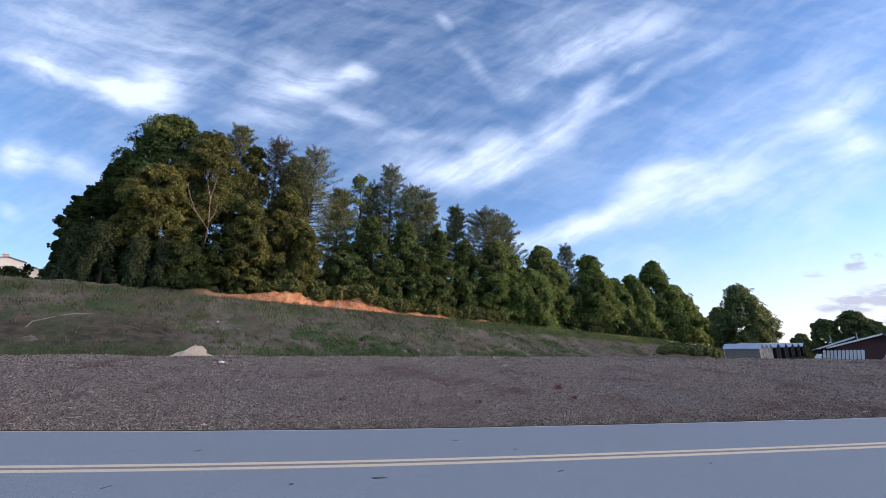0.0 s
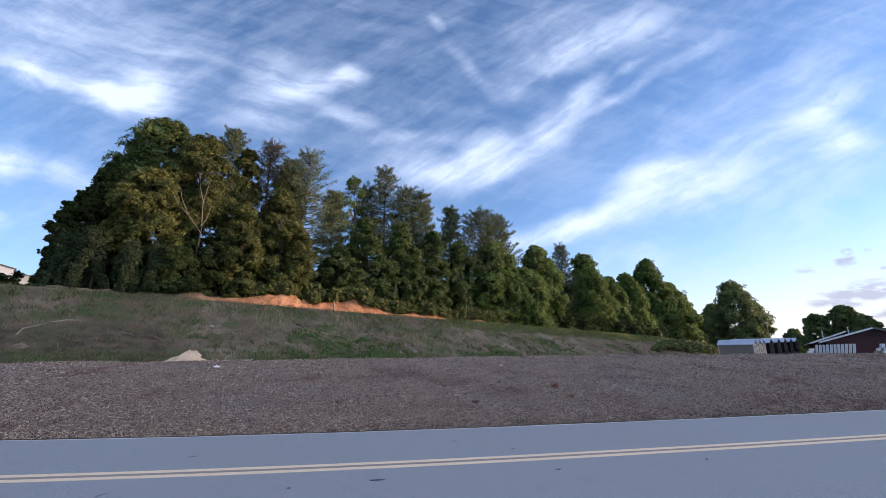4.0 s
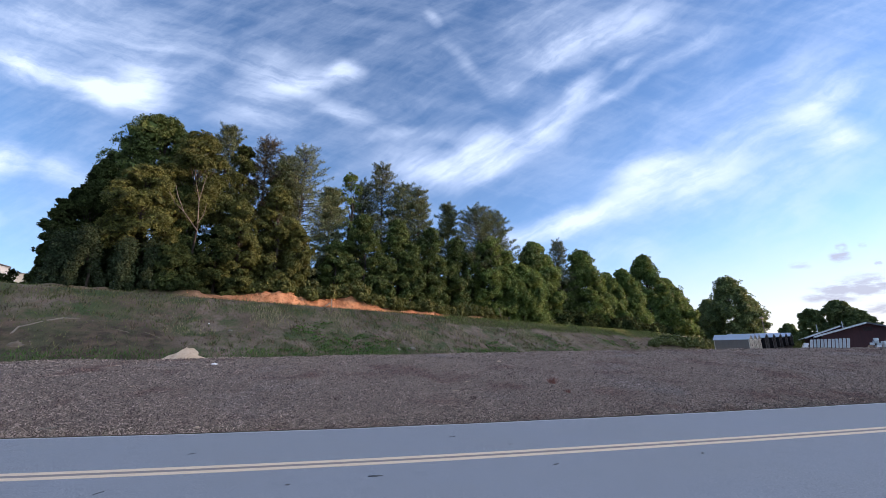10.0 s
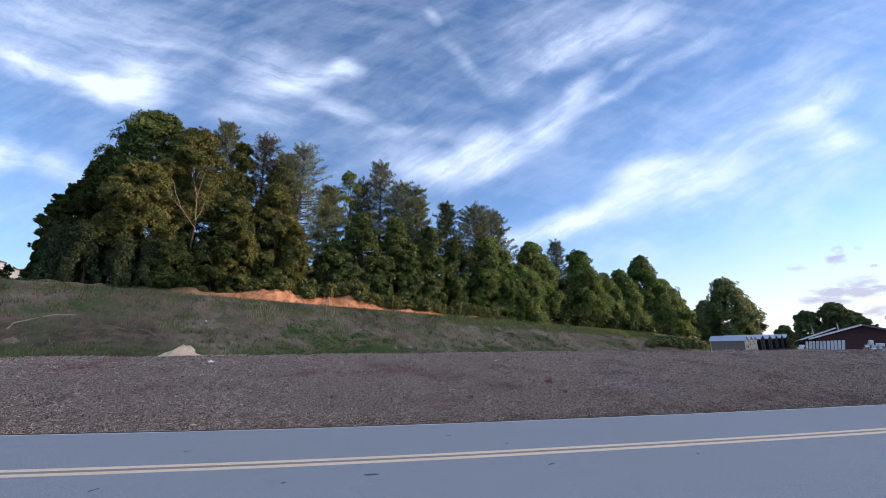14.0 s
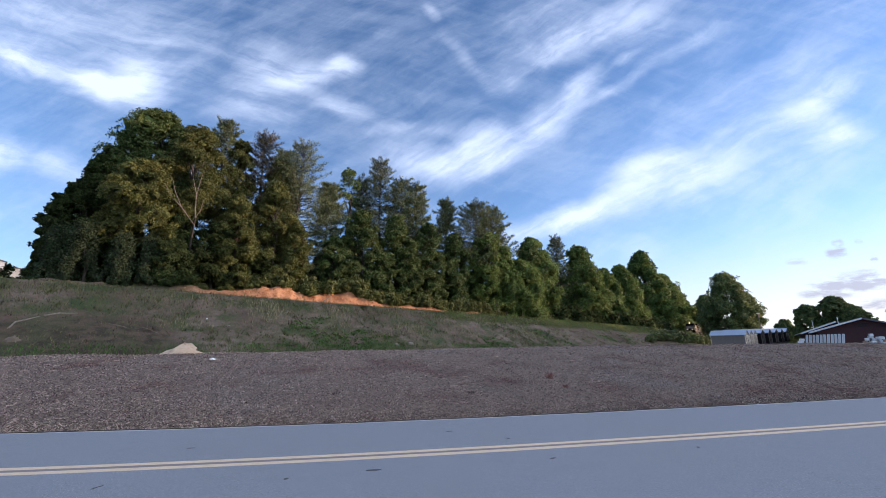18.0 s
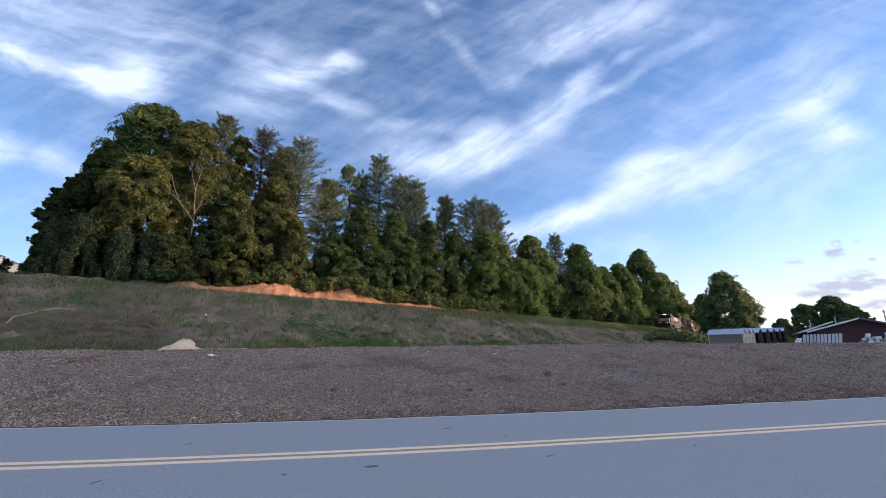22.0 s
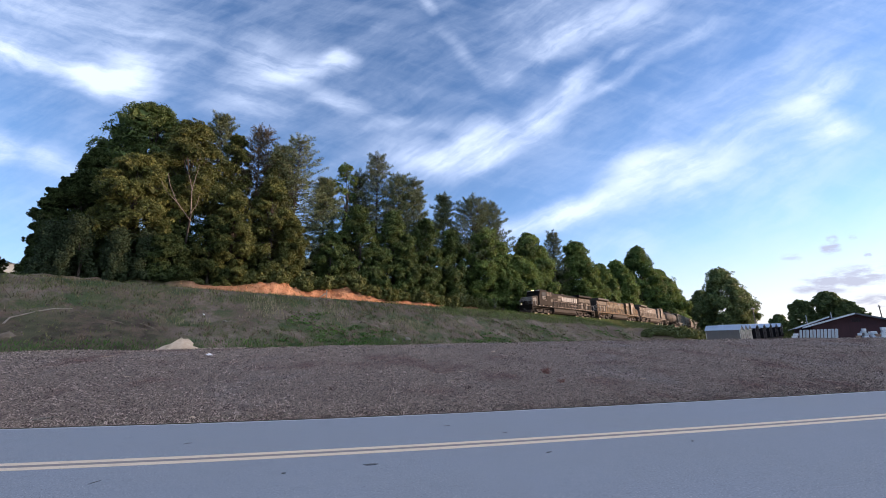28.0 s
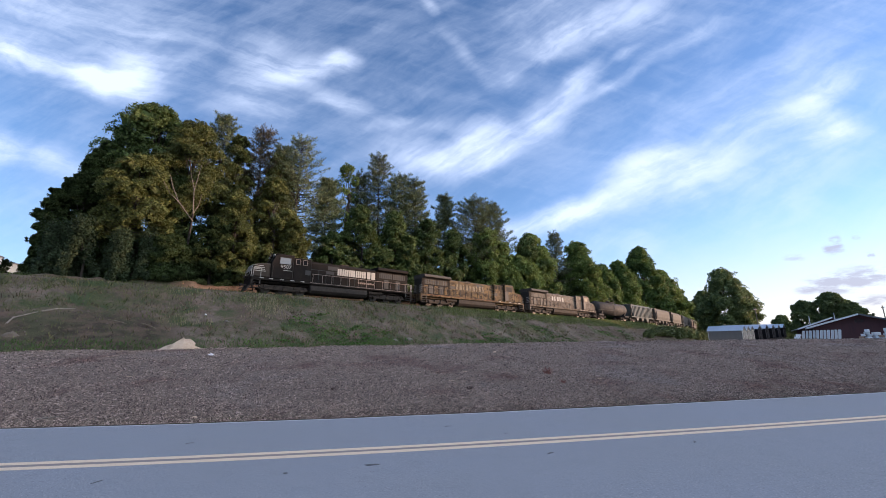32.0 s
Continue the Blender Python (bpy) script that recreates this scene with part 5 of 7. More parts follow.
    # side handrails
    for s in (1, -1):
        xs = np.arange(-9.5, 3.9, 1.2)
        rail_line(g, [(-9.6, s * 1.46, 2.72), (3.85, s * 1.46, 2.72)], [(float(x), s * 1.46, 2.72) for x in xs], 1.70, mname="loco_pink" if number else railing, r=0.03)
    # letters on the hood: plain blocks in their colours
    for s in (1, -1):
        for x0, x1, z0, z1, mname in fleet_marks:
            bm = B()
            box(bm, x0, x1, s * 0.99, s * 1.012, z0, z1)
            part("painted_mark", bm, mname, hood)
    if number:
        for s in (1, -1):
            cu = bpy.data.curves.new("road_number", "FONT")
            cu.body, cu.size, cu.extrude, cu.align_x, cu.align_y = number, 0.62, 0.004, "CENTER", "CENTER"
            cu.materials.append(M["loco_white"])
            ob = new("road_number", cu)
            ob.parent = cab
            ob.matrix_basis = Matrix.Translation((7.0, s * 1.538, 3.16)) @ Matrix.Rotation(math.pi if s > 0 else 0, 4, "Z") @ Matrix.Rotation(math.pi / 2, 4, "X")
            bm = B()
            box(bm, 6.3, 7.3, s * 1.533, s * 1.542, 2.74, 2.79)
            part("number_underline", bm, "loco_white", cab)
    return g


def car_trucks(root, x):
    for s in (1, -1):
        truck(root, s * x, (-0.88, 0.88), "underframe")


def tank_car():
    g = thing("tank_car", "black cylindrical tank car with grimy sides", "railway car", "freight cars")
    R, h = 1.45, 7.0
    bm = B()
    rings = []
    prof = [(-h + 0.0, 0.25), (-h + 0.1, 0.8), (-h + 0.35, 1.2), (-h + 0.7, R), (h - 0.7, R), (h - 0.35, 1.2), (h - 0.1, 0.8), (h, 0.25)]
    n = 28
    for x, r in prof:
        rings.append([bm.verts.new((x, r * math.cos(2 * math.pi * k / n), 2.75 + r * math.sin(2 * math.pi * k / n))) for k in range(n)])
    for a, b in zip(rings, rings[1:]):
        for k in range(n):
            bm.faces.new((a[k], a[(k + 1) % n], b[(k + 1) % n], b[k])).smooth = True
    bm.faces.new(rings[0])
    bm.faces.new(rings[-1][::-1])
    bmesh.ops.recalc_face_normals(bm, faces=bm.faces[:])
    tank = part("tank", bm, "car_black", g)
    bm = B()
    rod(bm, (0, 0, 4.1), (0, 0, 4.62), 0.42, 14)
    box(bm, -1.2, 1.2, -0.9, 0.9, 4.22, 4.27)
    part("dome", bm, "car_light_grey", tank)
    bm = B()
    for x in (-1.2, 1.2):
        for y in (-0.9, 0.9):
            rod(bm, (x, y, 4.2), (x, y, 5.0), 0.025, 5)
    for y in (-0.9, 0.9):
        rod(bm, (-1.2, y, 5.0), (1.2, y, 5.0), 0.025, 5)
    part("platform_rail", bm, "car_light_grey", tank)
    for s in (1, -1):
        bm = B()
        box(bm, s * 5.2, s * 7.3, -1.45, 1.45, 1.0, 1.3, 0.02)
        prism(bm, [(-1.2, 1.3), (1.2, 1.3), (1.35, 2.0), (-1.35, 2.0)], "x", s * 5.3, s * 5.7)
        part("stub_sill", bm, "car_black", g)
        bm = B()
        rod(bm, (-0.25, s * 1.47, 1.1), (-0.25, s * 1.47, 4.3), 0.03, 5)
        rod(bm, (0.25, s * 1.47, 1.1), (0.25, s * 1.47, 4.3), 0.03, 5)
        for z in np.arange(1.2, 4.2, 0.35):
            rod(bm, (-0.25, s * 1.47, z), (0.25, s * 1.47, z), 0.02, 5)
        part("ladder", bm, "car_light_grey", g)
        bm = B()
        rod(bm, (-7.2, s * 1.42, 2.25), (7.2, s * 1.42, 2.25), 0.025, 5)
        part("safety_rail", bm, "car_light_grey", g)
    car_trucks(g, 5.4)
    coupler(g, 7.9)
    coupler(g, -7.9)
    return g


def hopper_car(mname, ribs, label):
    """A covered hopper; with outside ribs, or with smooth curved sides."""
    g = thing("covered_hopper_car", label, "railway car", "freight cars")
    h = 7.7
    bm = B()
    if ribs:
        out = [(-1.45, 1.55), (-1.45, 4.05), (-1.0, 4.5), (1.0, 4.5), (1.45, 4.05), (1.45, 1.55)]
    else:
        out = [(-1.35, 1.45), (-1.56, 2.2), (-1.60, 3.2), (-1.48, 3.95), (-1.05, 4.45), (1.05, 4.45), (1.48, 3.95), (1.60, 3.2), (1.56, 2.2), (1.35, 1.45)]
    prism(bm, out, "x", -h + 1.4, h - 1.4, 0.03)
    body = part("hopper_body", bm, mname, g)
    for s in (1, -1):
        bm = B()
        prism(bm, [(s * (h - 1.4), 1.6), (s * (h - 1.4), 4.4), (s * (h - 0.35), 4.3), (s * (h - 0.5), 4.1)], "y", -1.4, 1.4, 0.02)
        part("end_slope", bm, mname, body)
        bm = B()
        for y in (-1.3, 1.3):
            box(bm, s * (h - 0.5), s * (h - 0.35), y - 0.06, y + 0.06, 1.3, 4.2)
        for z in np.arange(1.5, 4.1, 0.4):
            rod(bm, (s * (h - 0.42), -1.3, z), (s * (h - 0.42), -0.75, z), 0.022, 5)
        part("end_ladder", bm, "underframe" if ribs else mname, g)
        bm = B()
        box(bm, -h + 0.2, h - 0.2, s * 1.30, s * 1.50, 1.25, 1.50, 0.02)
        part("side_sill", bm, mname, g)
        if ribs:
            for x in np.linspace(-h + 1.5, h - 1.5, 15):
                bm = B()
                box(bm, x - 0.06, x + 0.06, s * 1.44, s * 1.58, 1.5, 4.1)
                part("side_rib", bm, mname, body)
        bm = B()
        box(bm, -h + 0.4, h - 0.4, s * 0.55, s * 0.85, 4.52, 4.57)
        part("roof_walk", bm, "tank_grey", body)
    bm = B()
    box(bm, -h + 1.2, h - 1.2, -0.32, 0.32, 4.44, 4.60, 0.03)
    part("roof_hatch", bm, mname, body)
    for x in (-3.4, 0.0, 3.4):
        bm = B()
        for s in (1, -1):
            prism(bm, [(x - 1.35, 1.6), (x + 1.35, 1.6), (x + 0.3, 0.5), (x - 0.3, 0.5)], "y", s * 0.1, s * 1.3, 0.02)
        part("discharge_gate", bm, mname, g)
    car_trucks(g, 5.9)
    coupler(g, 8.45)
    coupler(g, -8.45)
    return g


LEAD_MARKS = (tuple((x, x + w, 3.0, 3.86, "loco_white") for x, w in zip(np.arange(-3.55, 0.2, 0.31), (0.25, 0.22, 0.27) * 5))
              + ((-4.25, -3.75, 2.95, 3.9, "loco_white"), (-4.95, -4.4, 2.95, 3.9, "loco_white"))
              + tuple((x, x + 0.2, 2.2, 2.42, "loco_pink") for x in np.arange(-4.8, -2.6, 0.3)))
lead = locomotive(("loco_black", "loco_black", "tank_grey", "loco_white", "loco_white"),
                  "dusty black six-axle diesel locomotive with white stripes, lights on", "9507", True, LEAD_MARKS)
MARKS_2 = tuple((x, x + w, 2.95, 3.85, "loco_faded") for x, w in zip(np.arange(-3.9, 1.4, 0.66), (0.42, 0.5, 0.3, 0.46) * 3))
second = locomotive(("loco_sun_gold", "loco_grey_roof", "tank_grey", "loco_pale", "loco_red"),
                    "dusty six-axle diesel locomotive running backwards, low sun coloured in as tan-gold", "", False, MARKS_2)
MARKS_3 = tuple((x, x + w, 3.0, 3.8, "loco_white") for x, w in zip(np.arange(-3.6, 0.4, 0.8), (0.5, 0.34, 0.56, 0.4) * 2))
third = locomotive(("loco_pale", "loco_grey_roof", "underframe", "loco_pale", "loco_sun_gold"),
                   "grimy six-axle diesel locomotive running backwards, sun glare coloured in as pale", "", False, MARKS_3)
tanker = tank_car()
ribbed = hopper_car("car_green_grey", True, "grey-green ribbed covered hopper car")
grey_hopper = hopper_car("car_light_grey", False, "light grey smooth-sided covered hopper car")

for engine in (lead, second, third):
    engine.scale = (1.03 if engine is lead else 1.078, 1.03, 1.03)
for car in (tanker, ribbed, grey_hopper):
    car.scale = (1.07, 1.03, 1.03)

# each car: the thing, metres from the train's front to its middle, half the distance of its trucks, runs forwards
TRAIN, at = [], 0.0
for car, length, trucks, forwards in ([(lead, 23.5, 7.05, True), (second, 24.6, 7.38, False), (third, 24.6, 7.38, False), (tanker, 16.9, 5.8, True), (ribbed, 18.1, 6.3, True),
                                       (grey_hopper, 18.1, 6.3, True)] + [(None, 18.1, 6.3, True)] * 4):
    if car is None:
        car = copy_thing(grey_hopper, Matrix.Identity(4))
    TRAIN.append((car, at + length / 2, trucks, forwards))
    at += length


def train_s(t):
    """Metres along the track of the train's front at a time: it rolls in at about 12.4 m a second."""
    k = 32.0 - t
    return 0.1 + 12.4 * k - 3.0 * math.exp(-((k - 8.5) / 3.0) ** 2)


def car_pose(front, mid, trucks, forwards):
    a, b = Vector(on_track(front + mid - trucks)[:3]), Vector(on_track(front + mid + trucks)[:3])
    d = (a - b) if forwards else (b - a)
    c = (a + b) / 2
    return Matrix.Translation(c) @ pose(0, 0, 0, 0, -math.degrees(math.atan2(d.z, math.hypot(d.x, d.y))), math.degrees(math.atan2(d.y, d.x)))


def build_rails():
    """Two rails on wooden ties over the ballast."""
    rails = thing("railway_track", "rusty rails on weathered wooden ties in grey ballast", "railway track", kind="structure")
    s = np.arange(-70, 300, 2.0)
    for side in (-0.7525, 0.7525):
        V = []
        for k in s:
            x, y, z, a = on_track(k)
            for o, h in ((-0.035, 0.0), (0.035, 0.0), (0.035, -0.04), (0.01, -0.05), (0.07, -0.17), (-0.07, -0.17), (-0.01, -0.05), (-0.035, -0.04)):
                V.append((x - math.sin(a) * (side + o), y + math.cos(a) * (side + o), z + h))
        F = [(8 * i + k, 8 * i + (k + 1) % 8, 8 * i + 8 + (k + 1) % 8, 8 * i + 8 + k) for i in range(len(s) - 1) for k in range(8)]
        part("rail", mesh_of("rail", V, F, ("rail_steel",)), None, rails)
    bm = B()
    box(bm, -0.11, 0.11, -1.3, 1.3, -0.34, -0.17, 0.015)
    me = bpy.data.meshes.new("tie")
    bm.to_mesh(me)
    bm.free()
    me.materials.append(M["tie_wood"])
    for k in np.arange(-30, 120, 0.6):
        x, y, z, a = on_track(k)
        t = new("tie", me)
        t.parent = rails
        t.matrix_basis = pose(x, y, z, 0, 0, math.degrees(a))


build_rails()


# ---- unseen trees added on the right-hand rise to block the low sun ----
def build_blocking_trees():
    kinds = [broad_tree(700 + i, 9.0 + 1.3 * i, 4.6, 0.03, 1600, 1.5, "leaf_dark", group="dark trees of the wood",
                        label="dark broadleaf tree added to block light") for i in range(3)]
    rng = random.Random(5)
    first = {}
    for row, q in enumerate((170, 177, 184)):
        k = -100.0
        while k < 95:
            crest = float(np.interp(k, (49.5, 53.8, 56.2, 58, 62, 65, 75, 80, 86, 96), (29.5, 27.6, 23.8, 23.6, 22.4, 21.6, 18.4, 14.5, 11.5, 9.5)))
            x, y = 0.978 * q - 0.208 * k + rng.uniform(-1, 1), 0.208 * q + 0.978 * k + rng.uniform(-1, 1)
            i, z = rng.randrange(3), float(ground_z(x, y)) - 0.2
            m = pose(x, y, z, 0, 0, rng.uniform(0, 360)) @ Matrix.Diagonal((1, 1, (crest - z) / (9.0 + 1.3 * i), 1))
            if i not in first:
                first[i] = m
            else:
                copy_thing(kinds[i], m)
            k += 5.0
    for i, m in first.items():
        kinds[i].matrix_basis = m
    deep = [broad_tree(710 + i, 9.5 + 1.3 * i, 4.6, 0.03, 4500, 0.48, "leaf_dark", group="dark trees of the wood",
                       label="dark broadleaf tree added to block light") for i in range(2)]
    # dark trees added in the wood's depth, to block sky light between crowns
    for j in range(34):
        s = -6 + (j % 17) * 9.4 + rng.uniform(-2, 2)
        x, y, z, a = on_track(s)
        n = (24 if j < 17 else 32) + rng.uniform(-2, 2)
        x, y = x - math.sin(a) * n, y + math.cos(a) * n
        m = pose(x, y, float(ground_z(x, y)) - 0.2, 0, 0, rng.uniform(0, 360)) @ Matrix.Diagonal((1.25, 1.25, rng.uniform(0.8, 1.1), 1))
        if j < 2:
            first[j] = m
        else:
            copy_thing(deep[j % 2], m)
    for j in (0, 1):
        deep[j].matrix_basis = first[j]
    return kinds


build_blocking_trees()


# ---- undergrowth ----
def shrub(seed, H, R, leaves, mname="shrub_leaf", label="leafy green shrub at the foot of the wood", size=0.24, group="undergrowth shrubs", name="shrub"):
    rng = np.random.default_rng(seed)
    root = thing(name, label, "shrub", group)
    tips, wood = [], []
    for i in range(7):
        a, b = rng.random() * 6.28, 0.35 + 0.6 * rng.random()
        tip = Vector((math.cos(a) * R * b, math.sin(a) * R * b, H * (0.55 + 0.4 * rng.random())))
        wood.append(tube([(0, 0, -0.2), tuple(tip * 0.5 + Vector((0, 0, 0.1 * H))), tuple(tip)], [0.05, 0.03, 0.012], 4))
        tips += [tuple(tip), tuple(tip * 0.7), (tip.x * 1.1, tip.y * 1.1, tip.z * 0.45)]
    tips += [(rng.normal() * R * 0.4, rng.normal() * R * 0.4, H * 0.3) for _ in range(6)]
    part("stems", tubes_mesh("stems", wood, "bark"), None, root)
    v, f = leaf_blades(rng, tips, R * (0.25 + 0.2 * rng.random(len(tips))), leaves // len(tips), size, 0.85)
    v[:, 2] = np.maximum(v[:, 2], 0.0)
    part("leaves", mesh_of("leaves", v, f, (mname,)), None, root)
    return root


def at_track(s, n):
    x, y, z, a = on_track(s)
    return x - math.sin(a) * n, y + math.cos(a) * n


def build_shrubs():
    rng = random.Random(11)
    base = [shrub(800 + i, 1.0, 1.0, 1900, ("shrub_leaf", "leaf_olive", "shrub_leaf", "leaf_olive", "leaf_dark", "leaf_dark")[i], size=0.125) for i in range(6)]
    used = set()

    def put(i, x, y, r, h, turn):
        m = Matrix.Translation((x, y, float(ground_z(x, y)) - 0.1)) @ Matrix.Rotation(turn, 4, "Z") @ Matrix.Diagonal((r, r, h, 1))
        if i not in used:
            used.add(i)
            base[i].matrix_basis = m
        else:
            copy_thing(base[i], m)

    for k in range(38):                       # above the clay cut
        s = 2 + k * 2.6 + rng.uniform(-1, 1)
        x, y = at_track(s, rng.uniform(6.3, 8.0))
        r = rng.uniform(0.9, 1.7)
        put(rng.randrange(4), x, y, r, r * rng.uniform(0.8, 1.25), rng.uniform(0, 6))
    for k in range(46):                       # hanging over the top of the cut
        s = 3 + k + rng.uniform(-0.4, 0.4)
        x, y = at_track(s, 5.75 + 0.55 * float(clay_core(s)) + rng.uniform(-0.2, 0.4))
        r = rng.uniform(0.7, 1.15)
        put((1, 3)[k % 2], x, y, r, r * rng.uniform(0.9, 1.5), rng.uniform(0, 6))
    for k in range(60):                       # straggling over the edge of the cut
        s = -6 + k * 0.9 + rng.uniform(-0.5, 0.5)
        if clay_core(s) < 0.4 and k % 2:
            x, y = at_track(s, rng.uniform(5.2, 6.2))
            r = rng.uniform(0.4, 0.8)
            put(rng.randrange(4), x, y, r, r * rng.uniform(0.7, 1.1), rng.uniform(0, 6))
    for k in range(30):                       # along the foot of the wood beyond the cut; leaves coloured dark for shade
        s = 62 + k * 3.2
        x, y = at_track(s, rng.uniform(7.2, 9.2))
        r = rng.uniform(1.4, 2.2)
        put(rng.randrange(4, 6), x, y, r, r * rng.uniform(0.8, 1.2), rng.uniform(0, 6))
    for k in range(40):                       # low on the bank toward the sheds
        t = k / 39
        up = rng.random()
        x, y = 44.5 + 33.0 * t + 1.6 * up, 88.5 + 32.0 * t + 3.4 * up
        put(rng.choice((0, 2)), x, y, rng.uniform(0.9, 1.7), rng.uniform(1.2, 2.0) - 0.7 * up, rng.uniform(0, 6))


build_shrubs()


# ---- loose cover of the verge and the bank ----
def build_mulch():
    """Shredded wood over the verge: slivers with a raised back."""
    for seed, n, mname, name, zoff in ((21, 140000, "mulch_chip", "mulch", 0.010), (22, 60000, "mulch_dark_chip", "mulch", 0.010)):
        rng = np.random.default_rng(seed)
        v = 3.27 + 15.75 * rng.random(n) ** 1.9
        u = (rng.random(n) - 0.46) * 2 * (8.5 + 1.75 * v)
        x, y = road_xy(u, v)
        z = ground_z(x, y) + zoff
        ln = (0.024 + 0.080 * rng.random(n) ** 2.8) * (0.75 + 0.03 * v)
        wd = (0.007 + 0.009 * rng.random(n)) * (0.75 + 0.04 * v)
        yaw, tip = rng.random(n) * 6.283, rng.normal(size=n) * 0.42
        a = np.stack([np.cos(yaw) * np.cos(tip), np.sin(yaw) * np.cos(tip), np.sin(tip)], 1) * ln[:, None] / 2
        b = np.stack([-np.sin(yaw), np.cos(yaw), rng.normal(size=n) * 0.3], 1) * wd[:, None] / 2
        c = np.stack([x, y, z], 1)
        c[:, 2] += np.abs(a[:, 2]) * 0.8
        up = np.array([0, 0, 1.0]) * wd[:, None] * 0.6
        V = np.stack([c + a - b, c + a * 1.05 + up, c + a + b, c - a - b, c - a * 1.05 + up, c - a + b], 1).reshape(-1, 3)
        i = np.arange(n)[:, None] * 6
        F = np.concatenate([i + np.array([0, 3, 4, 1]), i + np.array([1, 4, 5, 2])])
        tagged(new(name, mesh_of(name, V, F, (mname,))), "brown-grey shredded wood mulch on the roadside verge", "mulch", kind="stuff")


build_mulch()


def blades(rng, x, y, height, width, lean=0.35):
    n = len(x)
    z = ground_z(x, y) - 0.02
    yaw = rng.random(n) * 6.283
    side = np.stack([np.cos(yaw), np.sin(yaw), np.zeros(n)], 1) * (width / 2)[:, None]
    tip = np.stack([rng.normal(size=n) * lean * height, rng.normal(size=n) * lean * height, height], 1)
    c = np.stack([x, y, z], 1)
    V = np.stack([c - side, c + side, c + tip * 0.6 + side * 0.6, c + tip - side * 0.1], 1).reshape(-1, 3)
    return V, np.arange(4 * n).reshape(n, 4)


def track_points(rng, n, s0, s1, n0, n1):
    s, o = s0 + (s1 - s0) * rng.random(n), n0 + (n1 - n0) * rng.random(n)
    px, py, a = np.interp(s, TRACK_S, TRACK_P[:, 0]), np.interp(s, TRACK_S, TRACK_P[:, 1]), np.interp(s, TRACK_S, TRACK_A)
    return px - np.sin(a) * o, py + np.cos(a) * o, s, o


def build_grass():
    rng = np.random.default_rng(31)
    x, y, s, o = track_points(rng, 150000, -52, 105, -19, -3.4)
    patch = wave(x, y, 5.0, 13) * 0.6 + wave(x, y, 1.9, 14) * 0.5
    foot = smooth(-10, -17, o)
    keep = rng.random(len(x)) < np.clip(0.14 + 0.75 * patch + 0.30 * foot, 0.02, 1) * (1 - 0.75 * smooth(42, 62, s)) * (1 - 0.55 * (1 - smooth(-10, -3, s)) * (1 - smooth(-10, -8.5, o)))
    x, y = x[keep], y[keep]
    h = 0.10 + 0.22 * rng.random(len(x)) ** 1.6
    V, F = blades(rng, x, y, h, 0.025 + 0.025 * rng.random(len(x)), 0.45)
    tagged(new("grass", mesh_of("grass", V, F, ("grass_blade",))), "thin patchy green grass on the railway bank", "grass", kind="stuff")
    x, y, s, o = track_points(rng, 30000, -9, 62, -10.5, -4.5)
    keep = rng.random(len(x)) < np.clip(0.05 + 0.9 * wave(x, y, 2.4, 15), 0.01, 1) * (1 - smooth(30, 62, s) * 0.6)
    x, y = x[keep], y[keep]
    V, F = blades(rng, x, y, 0.18 + 0.42 * rng.random(len(x)) ** 1.5, 0.022 + 0.02 * rng.random(len(x)), 0.18)
    tagged(new("dry_grass", mesh_of("dry_grass", V, F, ("dry_grass",))), "tall dry straw-coloured grass along the bank's crest", "grass", kind="stuff")
    x, y, s, o = track_points(rng, 26000, -52, 100, -6.0, -2.7)
    V, F = blades(rng, x, y, 0.12 + 0.24 * rng.random(len(x)), 0.025 + 0.02 * rng.random(len(x)), 0.3)
    tagged(new("grass", mesh_of("grass", V, F, ("grass_blade",))), "longer green grass along the bank's crest", "grass", kind="stuff")
    x, y, s, o = track_points(rng, 24000, 26, 100, -5.8, -2.9)
    V, F = blades(rng, x, y, 0.14 + 0.30 * rng.random(len(x)), 0.03 + 0.02 * rng.random(len(x)), 0.3)
    tagged(new("grass", mesh_of("grass", V, F, ("crest_grass",))), "pale yellow-green grass along the bank's crest", "grass", kind="stuff")
    # tussocks that stand out of the thin turf
    cx, cy, s, o = track_points(rng, 5200, -46, 104, -18.5, -4.0)
    keep = rng.random(len(cx)) < np.clip(0.45 + 0.6 * wave(cx, cy, 3.3, 51) + 0.3 * wave(cx, cy, 1.3, 52), 0.04, 1) * (1 - 0.9 * (1 - smooth(-8, -2, s)) * (1 - smooth(-9.5, -8, o))) * (1 - 0.6 * smooth(36, 52, s))
    cx, cy = np.repeat(cx[keep], 12), np.repeat(cy[keep], 12)
    x, y = cx + rng.normal(size=len(cx)) * 0.13, cy + rng.normal(size=len(cx)) * 0.13
    V, F = blades(rng, x, y, 0.16 + 0.34 * rng.random(len(x)) ** 1.4, 0.03 + 0.03 * rng.random(len(x)), 0.5)
    half = len(F) // 2 // 12 * 12
    tagged(new("grass", mesh_of("grass", V[:4 * half], F[:half], ("tussock",))), "dull green tussocks on the railway bank", "grass", kind="stuff")
    tagged(new("dry_grass", mesh_of("dry_grass", V[4 * half:], F[:len(F) - half], ("withered",))), "withered brown tussocks on the railway bank", "grass", kind="stuff")
    # low broad-leaved weeds in green drifts
    cx, cy, s, o = track_points(rng, 5200, -40, 80, -19, -7)
    drift = wave(cx, cy, 6.5, 17) * 0.7 + wave(cx, cy, 2.2, 18) * 0.5 + 0.45 * smooth(-12, -17, o) - 0.9 * (1 - smooth(-8, 0, s))
    keep = drift > 0.30
    cx, cy = cx[keep], cy[keep]
    c = np.stack([cx, cy, ground_z(cx, cy) + 0.10], 1)
